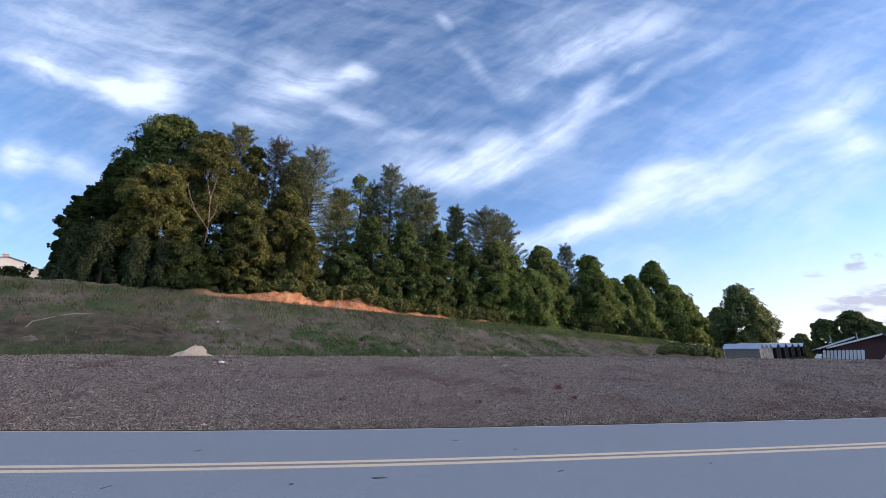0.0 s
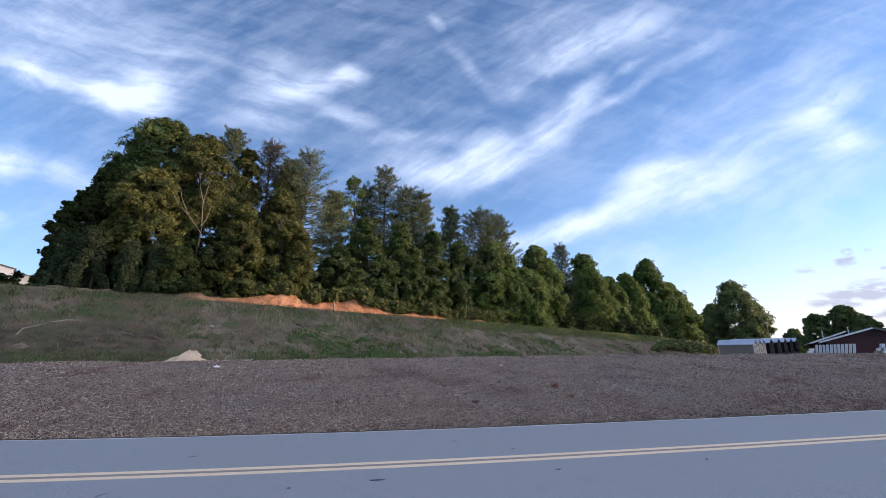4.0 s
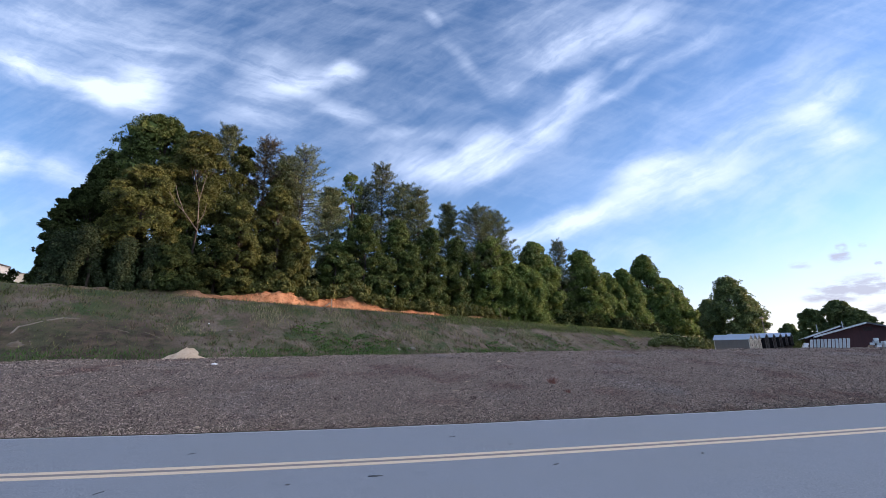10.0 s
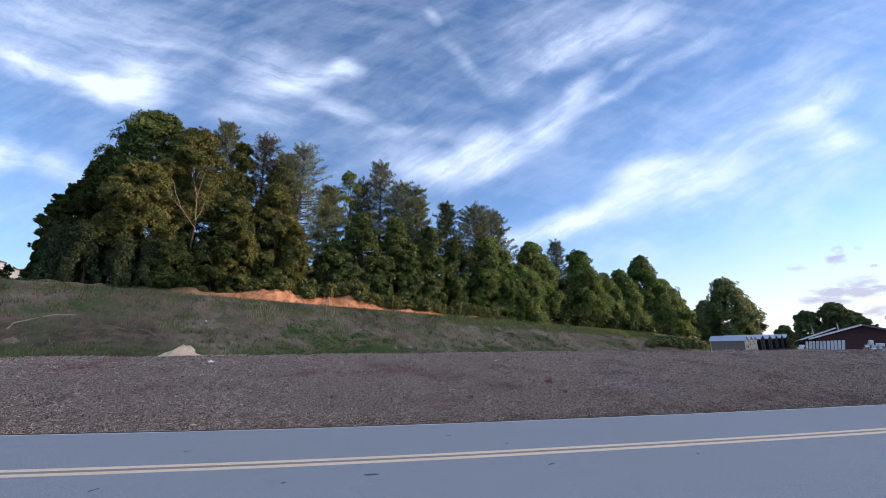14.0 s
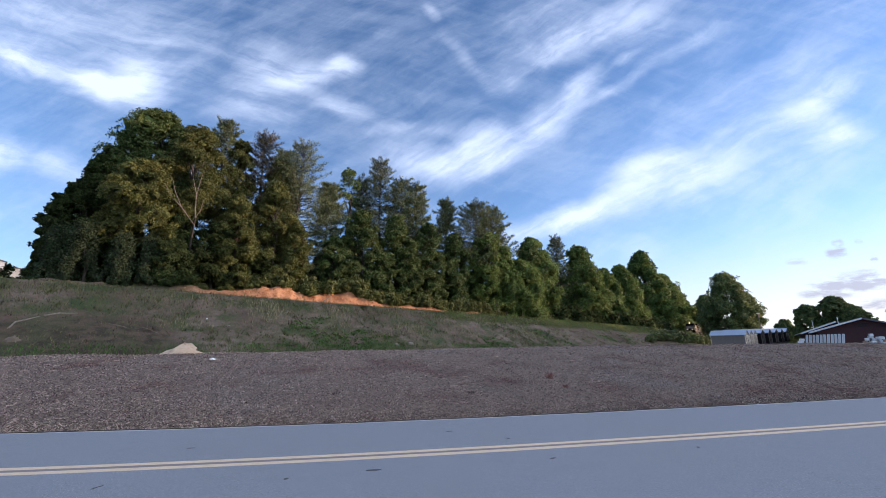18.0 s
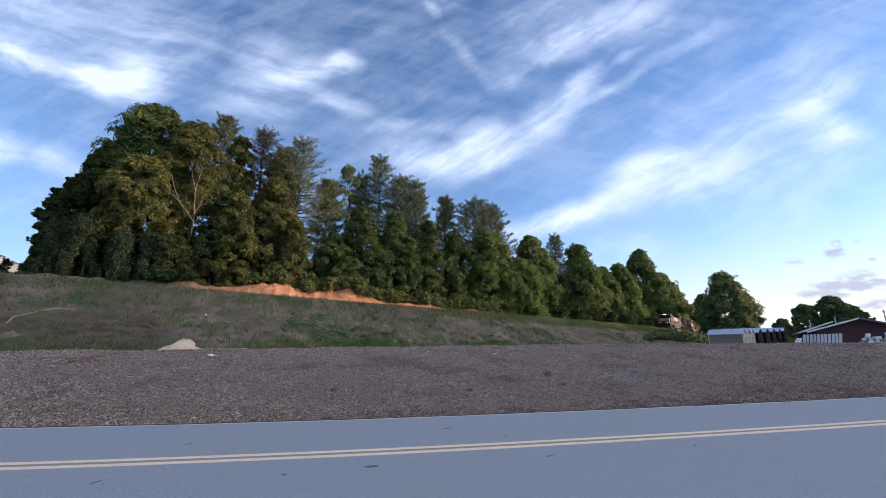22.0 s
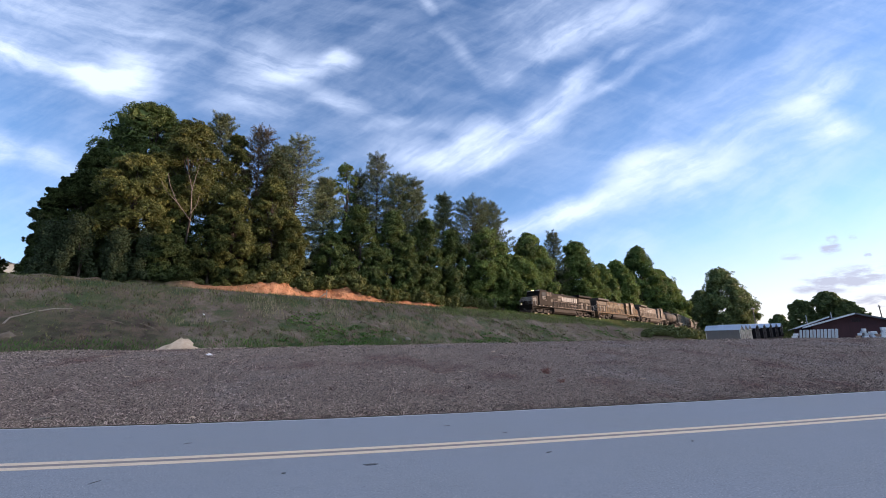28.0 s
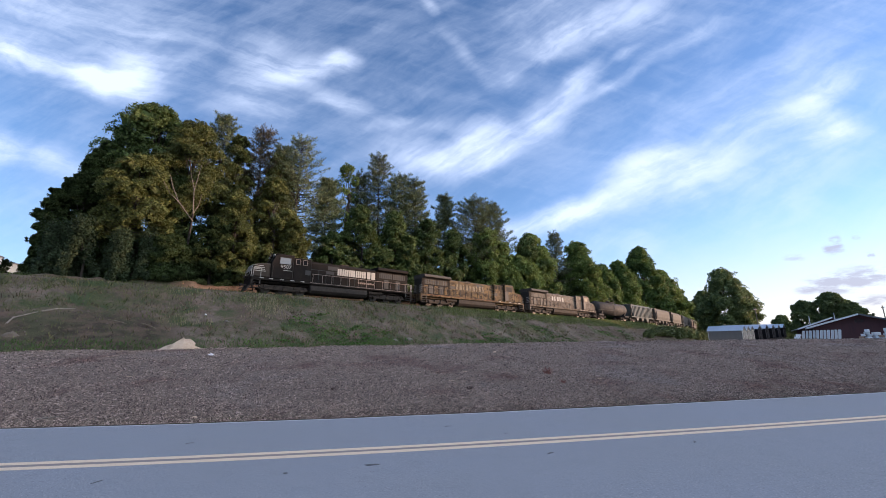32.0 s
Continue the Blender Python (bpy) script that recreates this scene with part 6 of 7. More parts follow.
    V, F = leaf_blades(rng, c, np.full(len(c), 0.42), 22, 0.10, 0.30, 1.3, 0.9)
    tagged(new("weeds", mesh_of("weeds", V, F, ("weed_green",))), "low bright green weeds on the lower bank", "weeds", kind="stuff")
    # fresh green grass along the foot of the bank
    x, y, s, o = track_points(rng, 85000, -34, 100, -19, -12.0)
    up = ground_z(x, y) - field_z(x, y)
    keep = (up > 0.05) & (up < 1.5) & (rng.random(len(x)) < np.clip(0.55 + 0.6 * wave(x, y, 4.0, 25), 0, 1))
    x, y = x[keep], y[keep]
    V, F = blades(rng, x, y, 0.12 + 0.22 * rng.random(len(x)), 0.03 + 0.02 * rng.random(len(x)), 0.4)
    tagged(new("grass", mesh_of("grass", V, F, ("weed_green",))), "fresh green grass at the foot of the bank", "grass", kind="stuff")
    # roots and straggling growth over the clay
    x, y, s, o = track_points(rng, 16000, -10, 64, 4.2, 7.2)
    keep = rng.random(len(x)) < np.clip(0.15 + 0.7 * wave(x, y, 1.8, 26) + 0.25 * smooth(5.2, 6.8, o), 0, 1)
    x, y = x[keep], y[keep]
    V, F = blades(rng, x, y, 0.10 + 0.30 * rng.random(len(x)), 0.03 + 0.02 * rng.random(len(x)), 0.7)
    tagged(new("dry_grass", mesh_of("dry_grass", V, F, ("grass_blade",))), "straggling growth over the red clay", "grass", kind="stuff")
    # grass fringe along the far edge of the pavement
    u = rng.uniform(-30, 60, 4500)
    v = FAR_EDGE + 0.08 + np.abs(rng.normal(size=4500)) * 0.10
    keep = rng.random(4500) < np.clip(0.30 + 0.7 * wave(u, v * 0, 2.2, 19), 0, 1)
    u, v = u[keep], v[keep]
    x, y = road_xy(u, v)
    V, F = blades(rng, x, y, 0.03 + 0.07 * rng.random(len(x)), 0.008 + 0.008 * rng.random(len(x)), 0.6)
    tagged(new("grass", mesh_of("grass", V, F, ("grass_blade",))), "short grass fringe at the pavement's edge", "grass", kind="stuff")


build_grass()


def build_clods():
    """Clods and pebbles that roughen the bare soil of the bank."""
    rng = np.random.default_rng(35)
    x, y, s, o = track_points(rng, 16000, -46, 104, -18.5, -4.2)
    bare = -wave(x, y, 5.0, 13) * 0.5 - wave(x, y, 1.9, 14) * 0.4 + 0.35 * smooth(30, 55, s) + 0.35 * (1 - smooth(-12, -3, s))
    keep = rng.random(len(x)) < np.clip(0.35 + 0.7 * bare, 0.02, 1)
    x, y = x[keep], y[keep]
    n = len(x)
    r = 0.02 + 0.10 * rng.random(n) ** 3.0
    z = ground_z(x, y)
    a = rng.random(n) * 6.283
    c = np.stack([x, y, z], 1)
    ring = [np.stack([np.cos(a + k * 1.5708) * r * (0.7 + 0.7 * rng.random(n)), np.sin(a + k * 1.5708) * r * (0.7 + 0.7 * rng.random(n)), -0.03 * np.ones(n)], 1) for k in range(4)]
    top = [q * 0.55 + np.array([0, 0, 1.0]) * (r * (0.5 + 0.5 * rng.random(n)))[:, None] for q in ring]
    V = np.stack([c + q for q in ring + top], 1).reshape(-1, 3)
    i = np.arange(n)[:, None] * 8
    F = np.concatenate([i + np.array(f) for f in ((0, 1, 5, 4), (1, 2, 6, 5), (2, 3, 7, 6), (3, 0, 4, 7), (4, 5, 6, 7))])
    tagged(new("soil_clods", mesh_of("soil_clods", V, F, ("soil_clod",))), "brown clods of bare soil on the bank", "soil", kind="stuff")


build_clods()


def build_rubble():
    """Broken clay on the face of the cutting."""
    rng = np.random.default_rng(36)
    x, y, s, o = track_points(rng, 5200, -5, 40, 3.6, 6.6)
    keep = (o < 4.9 + 1.5 * clay_core(s)) & (wave(x, y, 1.1, 41) > -0.35)
    x, y, o = x[keep], y[keep], o[keep]
    n = len(x)
    r = 0.03 + 0.13 * rng.random(n) ** 2.6
    c = np.stack([x, y, ground_z(x, y)], 1)
    a = rng.random(n) * 6.283
    ring = [np.stack([np.cos(a + k * 1.2566) * r * (0.6 + 0.8 * rng.random(n)), np.sin(a + k * 1.2566) * r * (0.6 + 0.8 * rng.random(n)), -0.06 * np.ones(n)], 1) for k in range(5)]
    top = [q * 0.5 + np.array([0, 0, 1.0]) * (r * (0.4 + 0.6 * rng.random(n)))[:, None] for q in ring]
    V = np.stack([c + q for q in ring + top], 1).reshape(-1, 3)
    i = np.arange(n)[:, None] * 10
    F = np.concatenate([i + np.array(f) for f in ((0, 1, 6, 5), (1, 2, 7, 6), (2, 3, 8, 7), (3, 4, 9, 8), (4, 0, 5, 9), (5, 6, 7, 8))])
    tagged(new("clay_rubble", mesh_of("clay_rubble", V, F, ("clay_rubble",))), "crumbled red clay on the face of the cutting", "clay", kind="stuff")


build_rubble()


# ---- sheds ----
def shed(L, W, eave, ridge, wall, trim, label):
    """A gabled storage shed: ridge along x, door in the +x gable; origin at its base's middle."""
    g = thing("storage_shed", label, "shed", "row of storage sheds")
    bm = B()
    prism(bm, [(-W / 2, 0.12), (W / 2, 0.12), (W / 2, eave), (0, ridge), (-W / 2, eave)], "x", -L / 2, L / 2)
    part("wall", bm, wall, g)
    bm = B()
    for y in (-W / 2 + 0.25, W / 2 - 0.25):
        box(bm, -L / 2 + 0.1, L / 2 - 0.1, y - 0.07, y + 0.07, 0.0, 0.12)
    part("skid", bm, "pole_wood", g)
    for s in (1, -1):
        bm = B()
        a, b = (s * (W / 2 + 0.14), eave - 0.10), (0, ridge + 0.02)
        prism(bm, [a, b, (0, ridge + 0.08), (a[0], a[1] + 0.06)], "x", -L / 2 - 0.12, L / 2 + 0.12)
        r = part("roof_slope", bm, "shed_roof", g)
        for k in range(int(L / 0.6)):
            bm = B()
            x = -L / 2 + 0.3 + k * 0.6
            prism(bm, [(a[0], a[1] + 0.06), (0, ridge + 0.08), (0, ridge + 0.10), (a[0], a[1] + 0.08)], "x", x, x + 0.03)
            part("roof_seam", bm, "shed_roof", r)
        for x in (-L / 2 - 0.02, L / 2 - 0.06):
            bm = B()
            box(bm, x, x + 0.08, s * (W / 2 - 0.09), s * (W / 2 + 0.02), 0.12, eave - 0.02)
            part("corner_trim", bm, trim, g)
    bm = B()
    box(bm, L / 2 - 0.02, L / 2 + 0.04, -0.62, 0.62, 0.14, eave - 0.1, 0.01)
    d = part("door", bm, wall, g)
    bm = B()
    for y in (-0.65, 0.0, 0.60):
        box(bm, L / 2 + 0.02, L / 2 + 0.06, y, y + 0.06, 0.14, eave - 0.1)
    box(bm, L / 2 + 0.02, L / 2 + 0.06, -0.65, 0.66, eave - 0.14, eave - 0.07)
    part("door_trim", bm, trim, d)
    bm = B()
    box(bm, L / 2 + 0.05, L / 2 + 0.09, 0.08, 0.12, 0.95, 1.15)
    part("door_handle", bm, "grille", d)
    return g


def polar(az, dist):
    return dist * math.sin(math.radians(az)), dist * math.cos(math.radians(az))


def build_sheds():
    x0, y0 = polar(36.3, 73.0)               # nearest corner of the row
    length_way, row_way = math.radians(137), math.radians(47)
    lx, ly = math.sin(length_way), math.cos(length_way)
    rx, ry = math.sin(row_way), math.cos(row_way)
    at = 0.0
    for i in range(8):
        tan = i < 3
        W = 2.45 if tan else 3.4
        L = 4.3 if tan else 5.2
        g = shed(L, W, 1.95 if tan else 2.05, 2.55 if tan else 2.65, "shed_tan" if tan else "shed_dark", "shed_trim" if tan else "shed_dark",
                 "tan wooden storage shed with a pale metal roof" if tan else "dark brown storage shed with a pale metal roof")
        c = at + W / 2
        x, y = x0 + rx * c - lx * L / 2, y0 + ry * c - ly * L / 2
        z = SHED_Z + 0.028 * at
        g.matrix_basis = pose(x, y, z, 0, 0, math.degrees(math.atan2(ly, lx)))
        for sx in (-1, 1):
            for sy in (-1, 1):
                bm = B()
                box(bm, sx * (L / 2 - 0.5) - 0.2, sx * (L / 2 - 0.5) + 0.2, sy * (W / 2 - 0.25) - 0.1, sy * (W / 2 - 0.25) + 0.1, min(-0.3, float(ground_z(x, y)) - z - 0.2), 0.0)
                part("footing_block", bm, "stone", g)
        at += W + (0.35 if i < 2 else 3.0)


SHED_Z = 1.15
build_sheds()


# ---- the red building and what stands by it ----
def gable_hall(name, label, half, depth, eave, apex, wall, white_edge):
    """A low hall: gable in the plane y = 0 facing -y, ridge along y."""
    g = thing(name, label, "building")
    bm = B()
    prism(bm, [(-half, -1.0), (half, -1.0), (half, eave), (0, apex), (-half, eave)], "y", 0, depth)
    part("wall", bm, wall, g)
    for s in (1, -1):
        bm = B()
        e = half + 0.9
        ze = eave - (apex - eave) * 0.9 / half
        prism(bm, [(s * e, ze), (0, apex + 0.02), (0, apex + 0.18), (s * e, ze + 0.16)], "y", -0.7, depth + 0.5)
        r = part("roof_slope", bm, "barn_roof", g)
        bm = B()
        prism(bm, [(s * e, ze - 0.10), (0, apex - 0.05), (0, apex + 0.20), (s * e, ze + 0.18)], "y", -0.78, -0.71)
        part("fascia_board", bm, "white_trim" if s == white_edge or white_edge == 0 else "barn_roof", r)
        bm = B()
        rod(bm, (s * (e + 0.02), -0.7, ze + 0.08), (s * (e + 0.02), depth + 0.4, ze + 0.08), 0.07, 6)
        part("gutter", bm, "white_trim", r)
    bm = B()
    box(bm, -0.5, 0.5, -0.06, 0.02, apex - 1.2, apex - 0.6, 0.01)
    v = part("gable_vent", bm, "grille", g)
    bm = B()
    for z in np.linspace(apex - 1.12, apex - 0.68, 5):
        box(bm, -0.5, 0.5, -0.09, -0.05, z - 0.03, z + 0.02)
    part("vent_slat", bm, wall, v)
    return g


WRAPPED, CRATE = "white plastic-wrapped pallet of goods", "weathered crate beside wrapped pallets"


def build_red_hall():
    x, y = polar(45.8, 92.0)
    z = 0.9
    hall = gable_hall("red_hall", "low dark red gabled building with a white roof edge", 5.5, 22, 2.85, 4.55, "barn_red", -1)
    hall.matrix_basis = pose(x, y, z, 0, 0, -41)
    x, y = polar(43.9, 101.0)
    back = gable_hall("red_hall", "second low dark red gabled building behind the first", 4.1, 20, 2.95, 4.50, "barn_red", -1)
    back.matrix_basis = pose(x, y, z, 0, 0, -38)
    for h, xs in ((back, (-2.9,)), (hall, (-2.6,))):
        for k in xs:
            bm = B()
            rod(bm, (k, 2.0, 3.0), (k, 2.0, 5.1), 0.06, 8)
            part("vent_pipe", bm, "panel_pale", h)
    # pale panels leaning in a row along the wall
    for i in range(11):
        g = thing("wall_panel", "pale upright panel leaning in a row", "panel", "row of pale panels")
        bm = B()
        box(bm, -0.14, 0.14, -0.03, 0.03, 0, 1.75, 0.01)
        part("sheet", bm, "panel_pale", g)
        bm = B()
        for k in (-0.14, 0.11):
            box(bm, k, k + 0.03, -0.05, -0.03, 0, 1.75)
        part("edge_strip", bm, "white_trim", g)
        px, py = polar(41.35 + i * 0.275, 84.0 - i * 0.55)
        g.matrix_basis = pose(px, py, 0.62 + 0.9 - 0.25, -8, 9, -42)
        bm = B()
        box(bm, -0.12, 0.12, 0.02, 0.3, -1.6, 0.0)
        part("plinth", bm, "stone", g)
    # white wrapped goods and crates
    for i, (az, w, h, mname, label) in enumerate(((45.75, 0.6, 1.30, "white_wrap", WRAPPED), (46.2, 0.5, 1.75, "white_wrap", WRAPPED), (46.6, 0.45, 1.2, "brown_box", CRATE), (46.95, 0.7, 1.5, "white_wrap", WRAPPED),
                                                  (47.4, 0.5, 1.85, "white_wrap", WRAPPED), (47.75, 0.5, 1.35, "panel_pale", CRATE), (48.15, 0.75, 1.8, "white_wrap", WRAPPED), (48.65, 0.5, 1.45, "white_wrap", WRAPPED),
                                                  (49.0, 0.6, 1.9, "white_wrap", WRAPPED), (49.5, 0.8, 1.55, "white_wrap", WRAPPED), (40.95, 0.9, 1.25, "white_wrap", WRAPPED))):
        g = thing("wrapped_pallet" if mname == "white_wrap" else "crate", label, "pallet" if mname == "white_wrap" else "crate", "goods stacked outdoors")
        bm = B()
        box(bm, -w / 2, w / 2, -0.5, 0.5, 0.14, h * 0.55, 0.04)
        part("load", bm, mname, g)
        stack = random.Random(60 + i)
        z = h * 0.55 + 0.01
        while z < h - 0.1:
            t, q = stack.uniform(0.22, 0.42), stack.uniform(0.28, 0.48) * w
            o = stack.uniform(-0.25, 0.25) * w
            bm = B()
            box(bm, o - q, o + q, -0.42, 0.42, z, z + t, 0.03)
            part("carton", bm, stack.choice(("white_wrap", "white_wrap", "panel_pale", "brown_box")), g)
            z += t + 0.01
        bm = B()
        for k in np.linspace(-w / 2 + 0.1, w / 2 - 0.1, 5):
            box(bm, k - 0.05, k + 0.05, -0.6, 0.6, 0.0, 0.13)
        part("pallet_base", bm, "pole_wood", g)
        px, py = polar(az, 76.0)
        g.matrix_basis = pose(px, py, 1.0, 0, 0, -44 + 7 * (i % 3))
        bm = B()
        box(bm, -w / 2, w / 2, -0.5, 0.5, -1.0, 0.0)
        part("plinth", bm, "stone", g)


build_red_hall()


def utility_pole(x, y, H, label="weathered wooden utility pole"):
    g = thing("utility_pole", label, "pole", "utility poles")
    bm = B()
    rod(bm, (0, 0, -0.5), (0, 0, H), 0.16, 8, 0.11)
    part("shaft", bm, "pole_wood", g)
    bm = B()
    box(bm, -1.1, 1.1, -0.06, 0.06, H - 0.7, H - 0.55)
    arm = part("crossarm", bm, "pole_wood", g)
    for k in (-1.0, -0.4, 0.4, 1.0):
        bm = B()
        rod(bm, (k, 0, H - 0.55), (k, 0, H - 0.35), 0.05, 6)
        part("insulator", bm, "white_trim", arm)
    g.matrix_basis = pose(x, y, float(ground_z(x, y)), 0, 0, 30)


for az, dist, top in ((37.85, 150, 11.0), (47.6, 170, 11.0)):
    px, py = polar(az, dist)
    utility_pole(px, py, top - float(ground_z(px, py)))


# ---- house beyond the crest ----
def build_house():
    x, y = polar(-49.86, 150)
    base = float(ground_z(x, y))
    zr = 1.65 + 150 * 0.1535                 # ridge
    g = thing("house", "white clapboard house with a grey roof and brick chimney", "house")
    bm = B()
    prism(bm, [(-3.2, base - 1), (3.2, base - 1), (3.2, zr - 0.75), (0, zr), (-3.2, zr - 0.75)], "y", 0, 9)
    part("wall", bm, "house_white", g)
    for s in (1, -1):
        bm = B()
        prism(bm, [(s * 3.5, zr - 0.85), (0, zr + 0.05), (0, zr + 0.22), (s * 3.5, zr - 0.68)], "y", -0.4, 9.4)
        part("roof_slope", bm, "house_roof", g)
    bm = B()
    box(bm, -1.1, -0.1, 0.3, 1.3, zr - 1.2, zr + 0.72, 0.03)
    ch = part("chimney", bm, "house_brick", g)
    bm = B()
    box(bm, -1.2, 0.0, 0.2, 1.4, zr + 0.68, zr + 0.84, 0.02)
    part("chimney_cap", bm, "stone", ch)
    for k in (-1.2, 1.2):
        bm = B()
        box(bm, k - 0.5, k + 0.5, -0.05, 0.03, zr - 4.1, zr - 2.6, 0.01)
        w = part("window", bm, "dark_glass", g)
        bm = B()
        for a in (k - 0.55, k + 0.5):
            box(bm, a, a + 0.06, -0.09, -0.04, zr - 4.15, zr - 2.55)
        part("window_frame", bm, "white_trim", w)
    bm = B()
    zw = 1.65 + 150 * 0.1412
    prism(bm, [(3.22, base - 1), (7.6, base - 1), (7.6, zw - 0.3), (3.22, zw - 0.1)], "y", 1.0, 7)
    wing = part("side_wing", bm, "house_grey", g)
    bm = B()
    prism(bm, [(3.22, zw - 0.08), (8.0, zw - 0.30), (8.0, zw - 0.12), (3.22, zw + 0.1)], "y", 0.6, 7.4)
    part("wing_roof", bm, "house_roof", wing)
    g.matrix_basis = pose(x, y, 0, 0, 0, 49)
    rng = random.Random(3)
    for i in range(9):
        hx, hy = polar(-52 + i * 0.85, 76 + rng.uniform(-3, 3))
        h = shrub(880 + i, 1.65 + 76 * 0.134 - float(ground_z(hx, hy)) + rng.uniform(-0.4, 0.3), 2.2, 1500, "leaf_dark", "dark green hedge shrub before the house", 0.3, "shrubs before the house")
        h.matrix_basis = pose(hx, hy, float(ground_z(hx, hy)))


build_house()


# ---- small things on the bank and the verge ----
def lump(name, label, category, x, y, rx, ry, h, mname, seed, rough=0.12, n=14, sink=0.05, group=""):
    """A heap or stone: a rough dome that rests in the ground."""
    rng = np.random.default_rng(seed)
    V, F = [], []
    rings = 6
    for i in range(rings):
        t = i / (rings - 1)
        for k in range(n):
            a = 2 * math.pi * k / n
            e = 1 + rough * rng.normal()
            r = ((1 - t) ** 0.8 if h > 0.55 else math.cos(t * 1.5)) * e if i < rings - 1 else 0.02
            V.append((math.cos(a) * rx * r, math.sin(a) * ry * r, h * (t ** 0.9 if h > 0.55 else math.sin(t * 1.5708)) * (1 + 0.5 * rough * rng.normal()) - sink))
    for i in range(rings - 1):
        for k in range(n):
            F.append((i * n + k, i * n + (k + 1) % n, i * n + n + (k + 1) % n, i * n + n + k))
    me = mesh_of(name, V, F, (mname,), True)
    ob = tagged(new(name, me), label, category, group)
    if h < 0.2 and rx > 0.5:                 # a thin wash of clay follows the slope
        base = float(ground_z(x, y))
        for v in me.vertices:
            v.co.z += float(ground_z(x + v.co.x, y + v.co.y)) - base
        ob.matrix_basis = pose(x, y, base)
        return ob
    lows = [float(ground_z(x + math.cos(a) * rx * 0.8, y + math.sin(a) * ry * 0.8)) for a in np.arange(0, 6.3, 0.8)]
    ob.matrix_basis = pose(x, y, min(lows + [float(ground_z(x, y))]))
    return ob


lump("dirt_mound", "small heap of pale sandy soil behind the verge", "mound", -13.75, 21.5, 1.05, 0.9, 0.62, "sand", 41, 0.16, 24)
lump("clay_clod", "pale eroded clay lump on the bank", "clod", -28.0, 26.2, 0.42, 0.36, 0.35, "bare_clay", 42, 0.2)
for i, (x, y, r) in enumerate(((-25.0, 31.0, 0.6), (-22.9, 31.6, 0.5), (-20.6, 33.2, 0.5))):
    lump("clay_clod", "pale washed-out clay on the bank", "clod", x, y, r * 1.6, r * 0.16, 0.07, "bare_clay", 43 + i, 0.28, 16, 0.05, "clay washed out on the bank")
for i, (x, y, r) in enumerate(((-5.22, 43.6, 0.34), (-3.8, 44.6, 0.40), (-19.5, 36.2, 0.2), (20.6, 68.5, 0.3), (15.2, 62.0, 0.28))):
    lump("rock", "pale rock lying on the bank", "rock", x, y, r, r * 0.7, r * 0.9, "stone", 60 + i, 0.14, 10, 0.05, "rocks on the bank")


def branch(points, radii, name, label, mname="pale_wood", lift=0.05):
    V = [(x, y, float(ground_z(x, y)) + lift) for x, y in points]
    return tagged(new(name, tubes_mesh(name, [tube(V, radii, 6)], mname)), label, "branch")


branch(((-29.0, 26.7), (-29.5, 27.5), (-29.45, 28.1), (-29.3, 28.9)), (0.06, 0.055, 0.045, 0.03), "fallen_branch", "bleached fallen branch lying across the bank")
branch(((-29.2, 29.1), (-28.8, 29.8), (-28.1, 30.5)), (0.06, 0.07, 0.04), "fallen_branch", "bleached fallen branch lying across the bank")
for i in range(46):                          # longer sticks among the mulch
    rng = random.Random(300 + i)
    u, v = rng.uniform(-13, 22), 3.7 + 9.5 * rng.random() ** 1.5
    x, y = road_xy(u, v)
    a, ln = rng.uniform(0, 3.14), rng.uniform(0.12, 0.34)
    b = a + rng.uniform(-0.3, 0.3)
    branch(((x, y), (x + math.cos(a) * ln * 0.5, y + math.sin(a) * ln * 0.5), (x + (math.cos(a) + math.cos(b)) * ln * 0.5, y + (math.sin(a) + math.sin(b)) * ln * 0.5)),
           (0.007, 0.009, 0.005), "stick", "splintered pale stick lying on the mulch", ("sand", "stone", "mulch_chip")[i % 3], lift=0.025)
branch(((-9.05, 9.34), (-8.9, 9.42), (-8.62, 9.58)), (0.018, 0.022, 0.012), "stick", "grey stick lying on the mulch", "stone", lift=0.02)
for i, (x, y, r) in enumerate(((-10.2, 18.0, 0.13), (-30.9, 36.9, 0.16), (-21.65, 36.45, 0.12), (2.4, 19.45, 0.10), (-5.65, 9.6, 0.07), (6.9, 10.9, 0.05), (-8.2, 36.0, 0.10))):
    o = lump("litter", "scrap of white litter on the ground", "litter", x, y, r, r * 0.55, r * 0.6, "litter_white" if i not in (3, 4) else "sand", 80 + i, 0.25, 8, 0.0, "scraps of white litter")


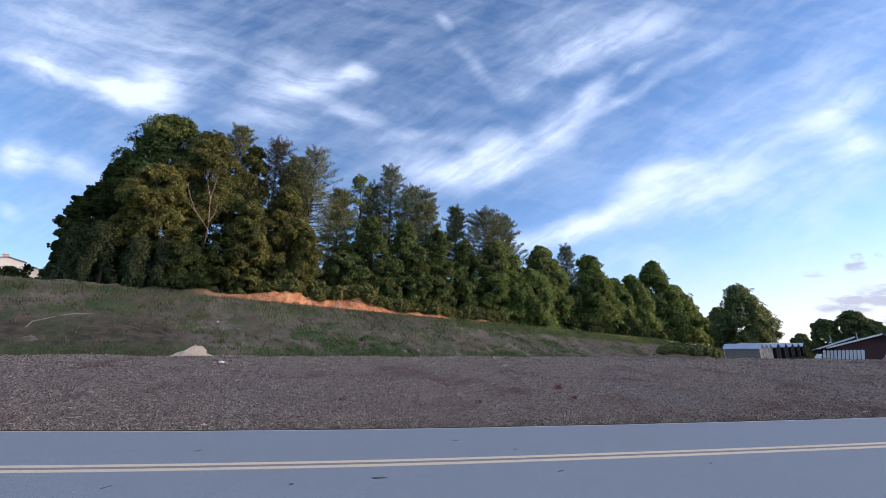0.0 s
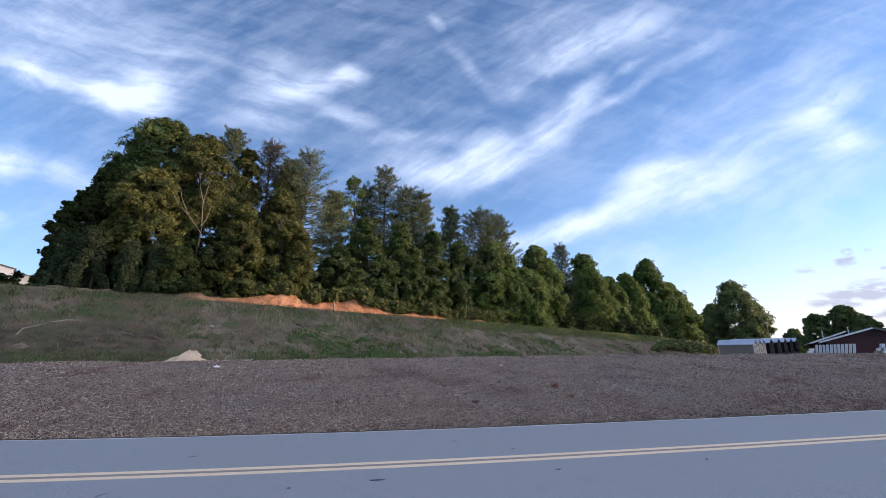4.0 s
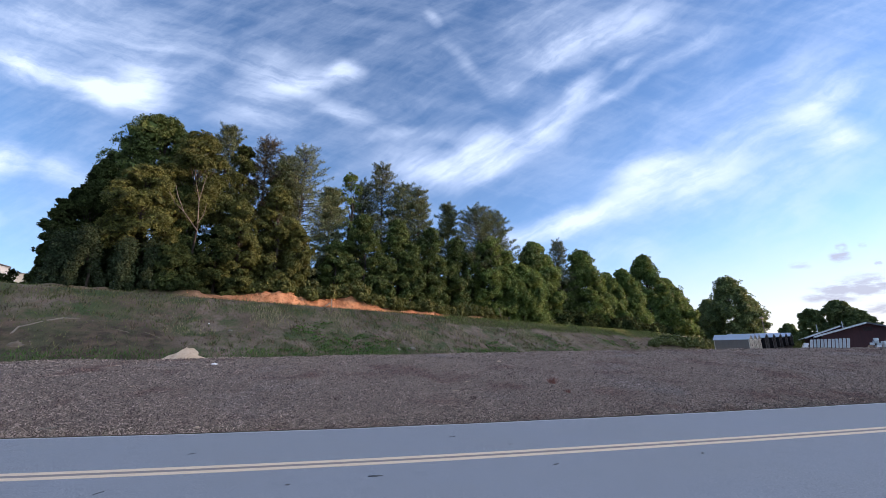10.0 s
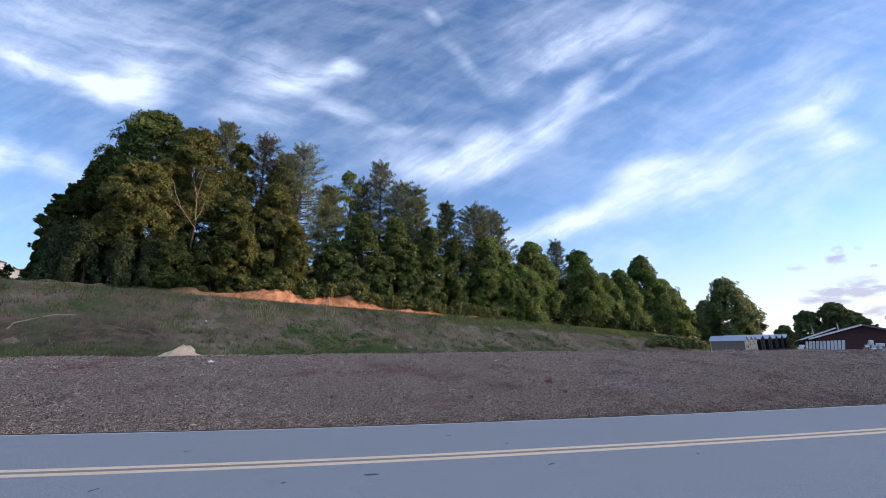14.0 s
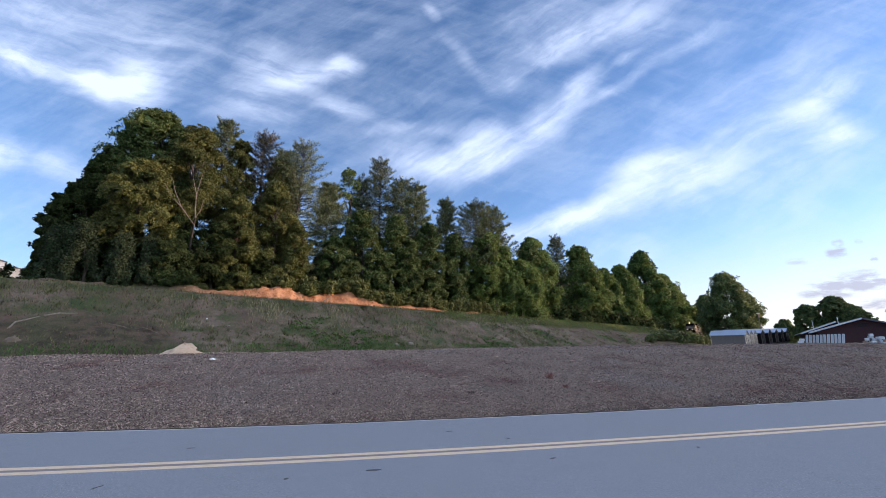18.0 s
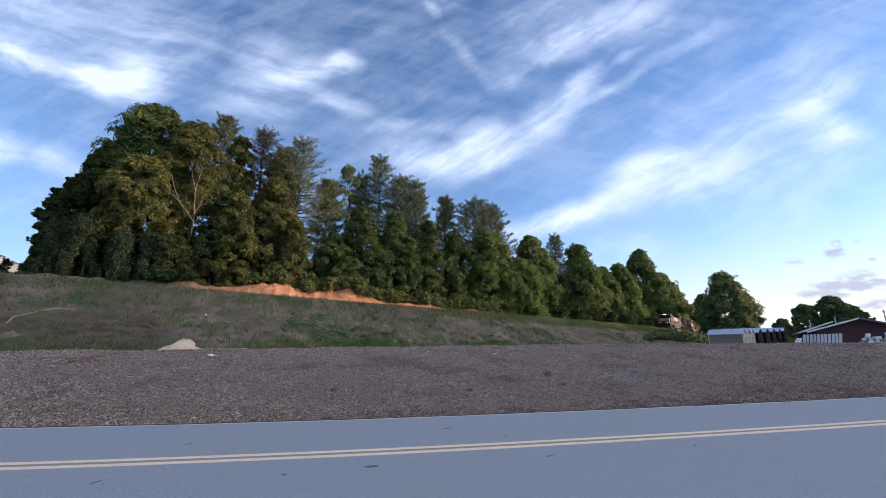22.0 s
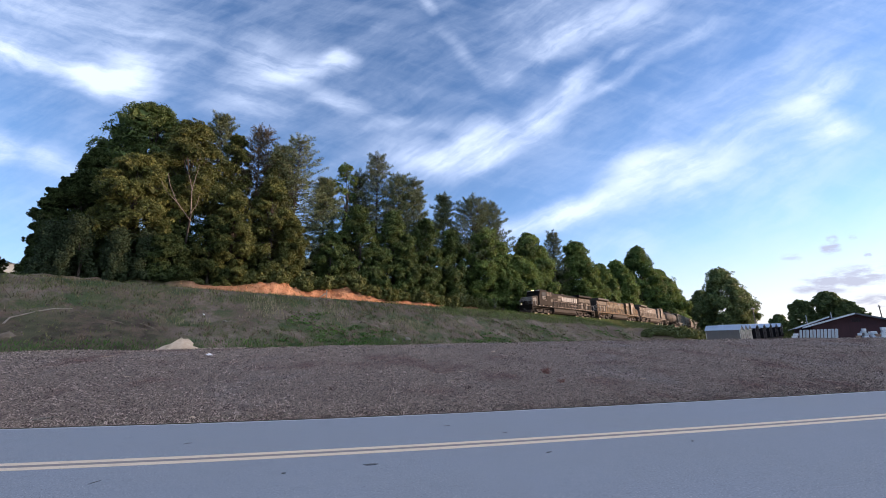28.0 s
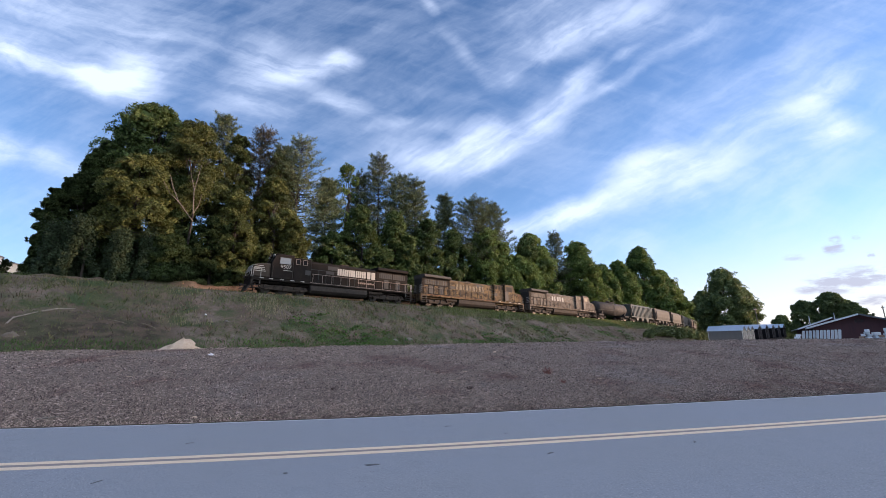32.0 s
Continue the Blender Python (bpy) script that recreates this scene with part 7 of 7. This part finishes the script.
def build_posts():
    g = thing("fence_post", "leaning weathered post with a fallen brace", "post")
    x, y = at_track(12.3, 3.5)
    z = float(ground_z(x, y))
    bm = B()
    rod(bm, (x, y, z - 0.3), (x - 0.15, y, z + 2.45), 0.08, 7)
    part("post", bm, "pole_wood", g)
    bm = B()
    rod(bm, (x - 2.1, y - 0.6, z + 0.35), (x - 0.25, y - 0.12, z + 1.95), 0.09, 6)
    part("brace", bm, "pale_wood", g)
    x, y = at_track(40.6, -3.3)
    m = thing("marker_post", "short dark marker post beside the track", "post")
    bm = B()
    z = float(ground_z(x, y))
    box(bm, x - 0.07, x + 0.07, y - 0.07, y + 0.07, z - 0.2, z + 0.8, 0.02)
    part("post", bm, "grille", m)
    bm = B()
    box(bm, x - 0.12, x + 0.12, y - 0.10, y - 0.07, z + 0.55, z + 0.85, 0.01)
    part("plate", bm, "grille", m)
    # bare pale sapling at the edge of the wood
    x, y = at_track(47.0, 5.0)
    z = float(ground_z(x, y))
    rng = random.Random(8)
    wood = [tube([(0, 0, -0.1), (0.1, 0, 1.6), (-0.1, 0.1, 3.4)], [0.06, 0.045, 0.015], 5)]
    for k in range(14):
        h = rng.uniform(1.0, 3.2)
        a, b = rng.uniform(0, 6.28), rng.uniform(0.5, 1.2)
        wood.append(tube([(0.05, 0, h), (math.cos(a) * b, math.sin(a) * b, h + rng.uniform(0.1, 0.9))], [0.022, 0.008], 4))
    sap = tagged(new("bare_sapling", tubes_mesh("bare_sapling", wood, "bark_pale")), "bare pale sapling at the edge of the wood", "sapling")
    sap.matrix_basis = pose(x, y, z)


build_posts()


def build_bare_tree(x, y, fork, top):
    """A dead tree whose pale forked limbs stand out against the dark crowns."""
    z = float(ground_z(x, y))
    f, h = fork - z, top - z
    root = thing("bare_tree", "dead tree with pale bare forked limbs among the crowns", "tree")
    part("trunk", tubes_mesh("trunk", [tube([(0, 3.2, -0.3), (0.1, 2.6, f * 0.6), (0, 0, f)], [0.16, 0.13, 0.10], 6)], "bark"), None, root)
    limbs = [tube([(0, 0, f), (-0.25, -0.3, f + (h - f) * 0.45), (0.15, -0.5, h)], [0.06, 0.045, 0.02], 6),
            tube([(0, 0, f), (0.45, -0.3, f + 1.1), (0.6, -0.4, f + 2.6)], [0.05, 0.035, 0.015], 5),
            tube([(0.1, 0.4, f * 0.9), (-1.6, 0.0, f + 1.2), (-2.5, -0.6, f + 2.9), (-2.9, -0.8, f + 4.3)], [0.06, 0.05, 0.04, 0.015], 6),
            tube([(-1.6, 0.0, f + 1.2), (-2.6, -0.2, f + 2.0), (-3.4, -0.4, f + 3.3)], [0.07, 0.05, 0.02], 5),
            tube([(-0.2, -0.3, f + (h - f) * 0.45), (-0.9, -0.6, f + (h - f) * 0.8)], [0.06, 0.015], 5)]
    for one in limbs:
        part("limb", tubes_mesh("limb", [one], "bark_pale"), None, root, "pale bleached bare limb")
    root.matrix_basis = pose(x, y, z, 0, 0, 38)


build_bare_tree(-30.6, 46.3, 17.3, 23.6)


def tuft(x, y, n, h, r, mname, label, seed):
    rng = np.random.default_rng(seed)
    a, d = rng.random(n) * 6.283, rng.random(n) ** 0.7 * r
    V, F = blades(rng, x + np.cos(a) * d * 0.4, y + np.sin(a) * d * 0.4, h * (0.5 + 0.6 * rng.random(n)), np.full(n, 0.014), 0.55)
    tagged(new("weed_tuft", mesh_of("weed_tuft", V, F, (mname,))), label, "weed", "weed tufts on the verge")


tuft(3.58, 14.35, 90, 0.26, 0.34, "weed_red", "dry reddish-brown weed tuft on the mulch", 91)
tuft(0.75, 12.45, 60, 0.13, 0.22, "mulch_dark_chip", "dark withered tuft on the mulch", 92)
tuft(3.75, 13.2, 60, 0.14, 0.22, "weed_red", "dry reddish-brown weed tuft on the mulch", 93)
tuft(-3.2, 12.0, 50, 0.12, 0.2, "mulch_dark_chip", "dark withered tuft on the mulch", 94)

# worn spots and cracks in the asphalt
for i, (x, y, rx, ry) in enumerate(((-1.02, 6.1, 0.10, 0.035), (0.07, 8.69, 0.07, 0.02), (1.15, 8.0, 0.04, 0.018), (1.62, 6.63, 0.07, 0.02), (-4.41, 7.44, 0.07, 0.012), (4.19, 7.23, 0.06, 0.02), (-2.1, 5.75, 0.03, 0.03), (-4.34, 5.47, 0.08, 0.012))):
    n = 12
    rng = random.Random(i)
    V = [(math.cos(6.283 * k / n) * rx * rng.uniform(0.7, 1.2), math.sin(6.283 * k / n) * ry * rng.uniform(0.7, 1.2), 0.0) for k in range(n)]
    bm = B()
    f = bm.faces.new([bm.verts.new(v) for v in V])
    ex = bmesh.ops.extrude_face_region(bm, geom=[f])
    for v in ex["geom"]:
        if isinstance(v, bmesh.types.BMVert):
            v.co.z += 0.004
    bmesh.ops.recalc_face_normals(bm, faces=bm.faces[:])
    p = part("tar_spot", bm, "tar", road)
    p.matrix_basis = pose(x, y, 0.0005, 0, 0, 12 + i * 9)


# ---- what moves ----
def motions():
    """The train rolls along its track; its wheels turn with it."""
    times = [0.5 * i for i in range(65)]
    for car, mid, trucks, forwards in TRAIN:
        walk(car, [(t, car_pose(train_s(t), mid, trucks, forwards)) for t in times])
        for w in car.children_recursive:
            if "spin_radius" not in w:
                continue
            r, base = w["spin_radius"], w.location.copy()
            rows, turn = [], 0.0
            n = 32 * 15
            for i in range(n + 1):
                t = i / 15
                turn = (train_s(0) - train_s(t)) / r * (1 if forwards else -1)
                rows.append((t, Matrix.Translation(base) @ Matrix.Rotation(turn, 4, "Y")))
            walk(w, rows)


motions()
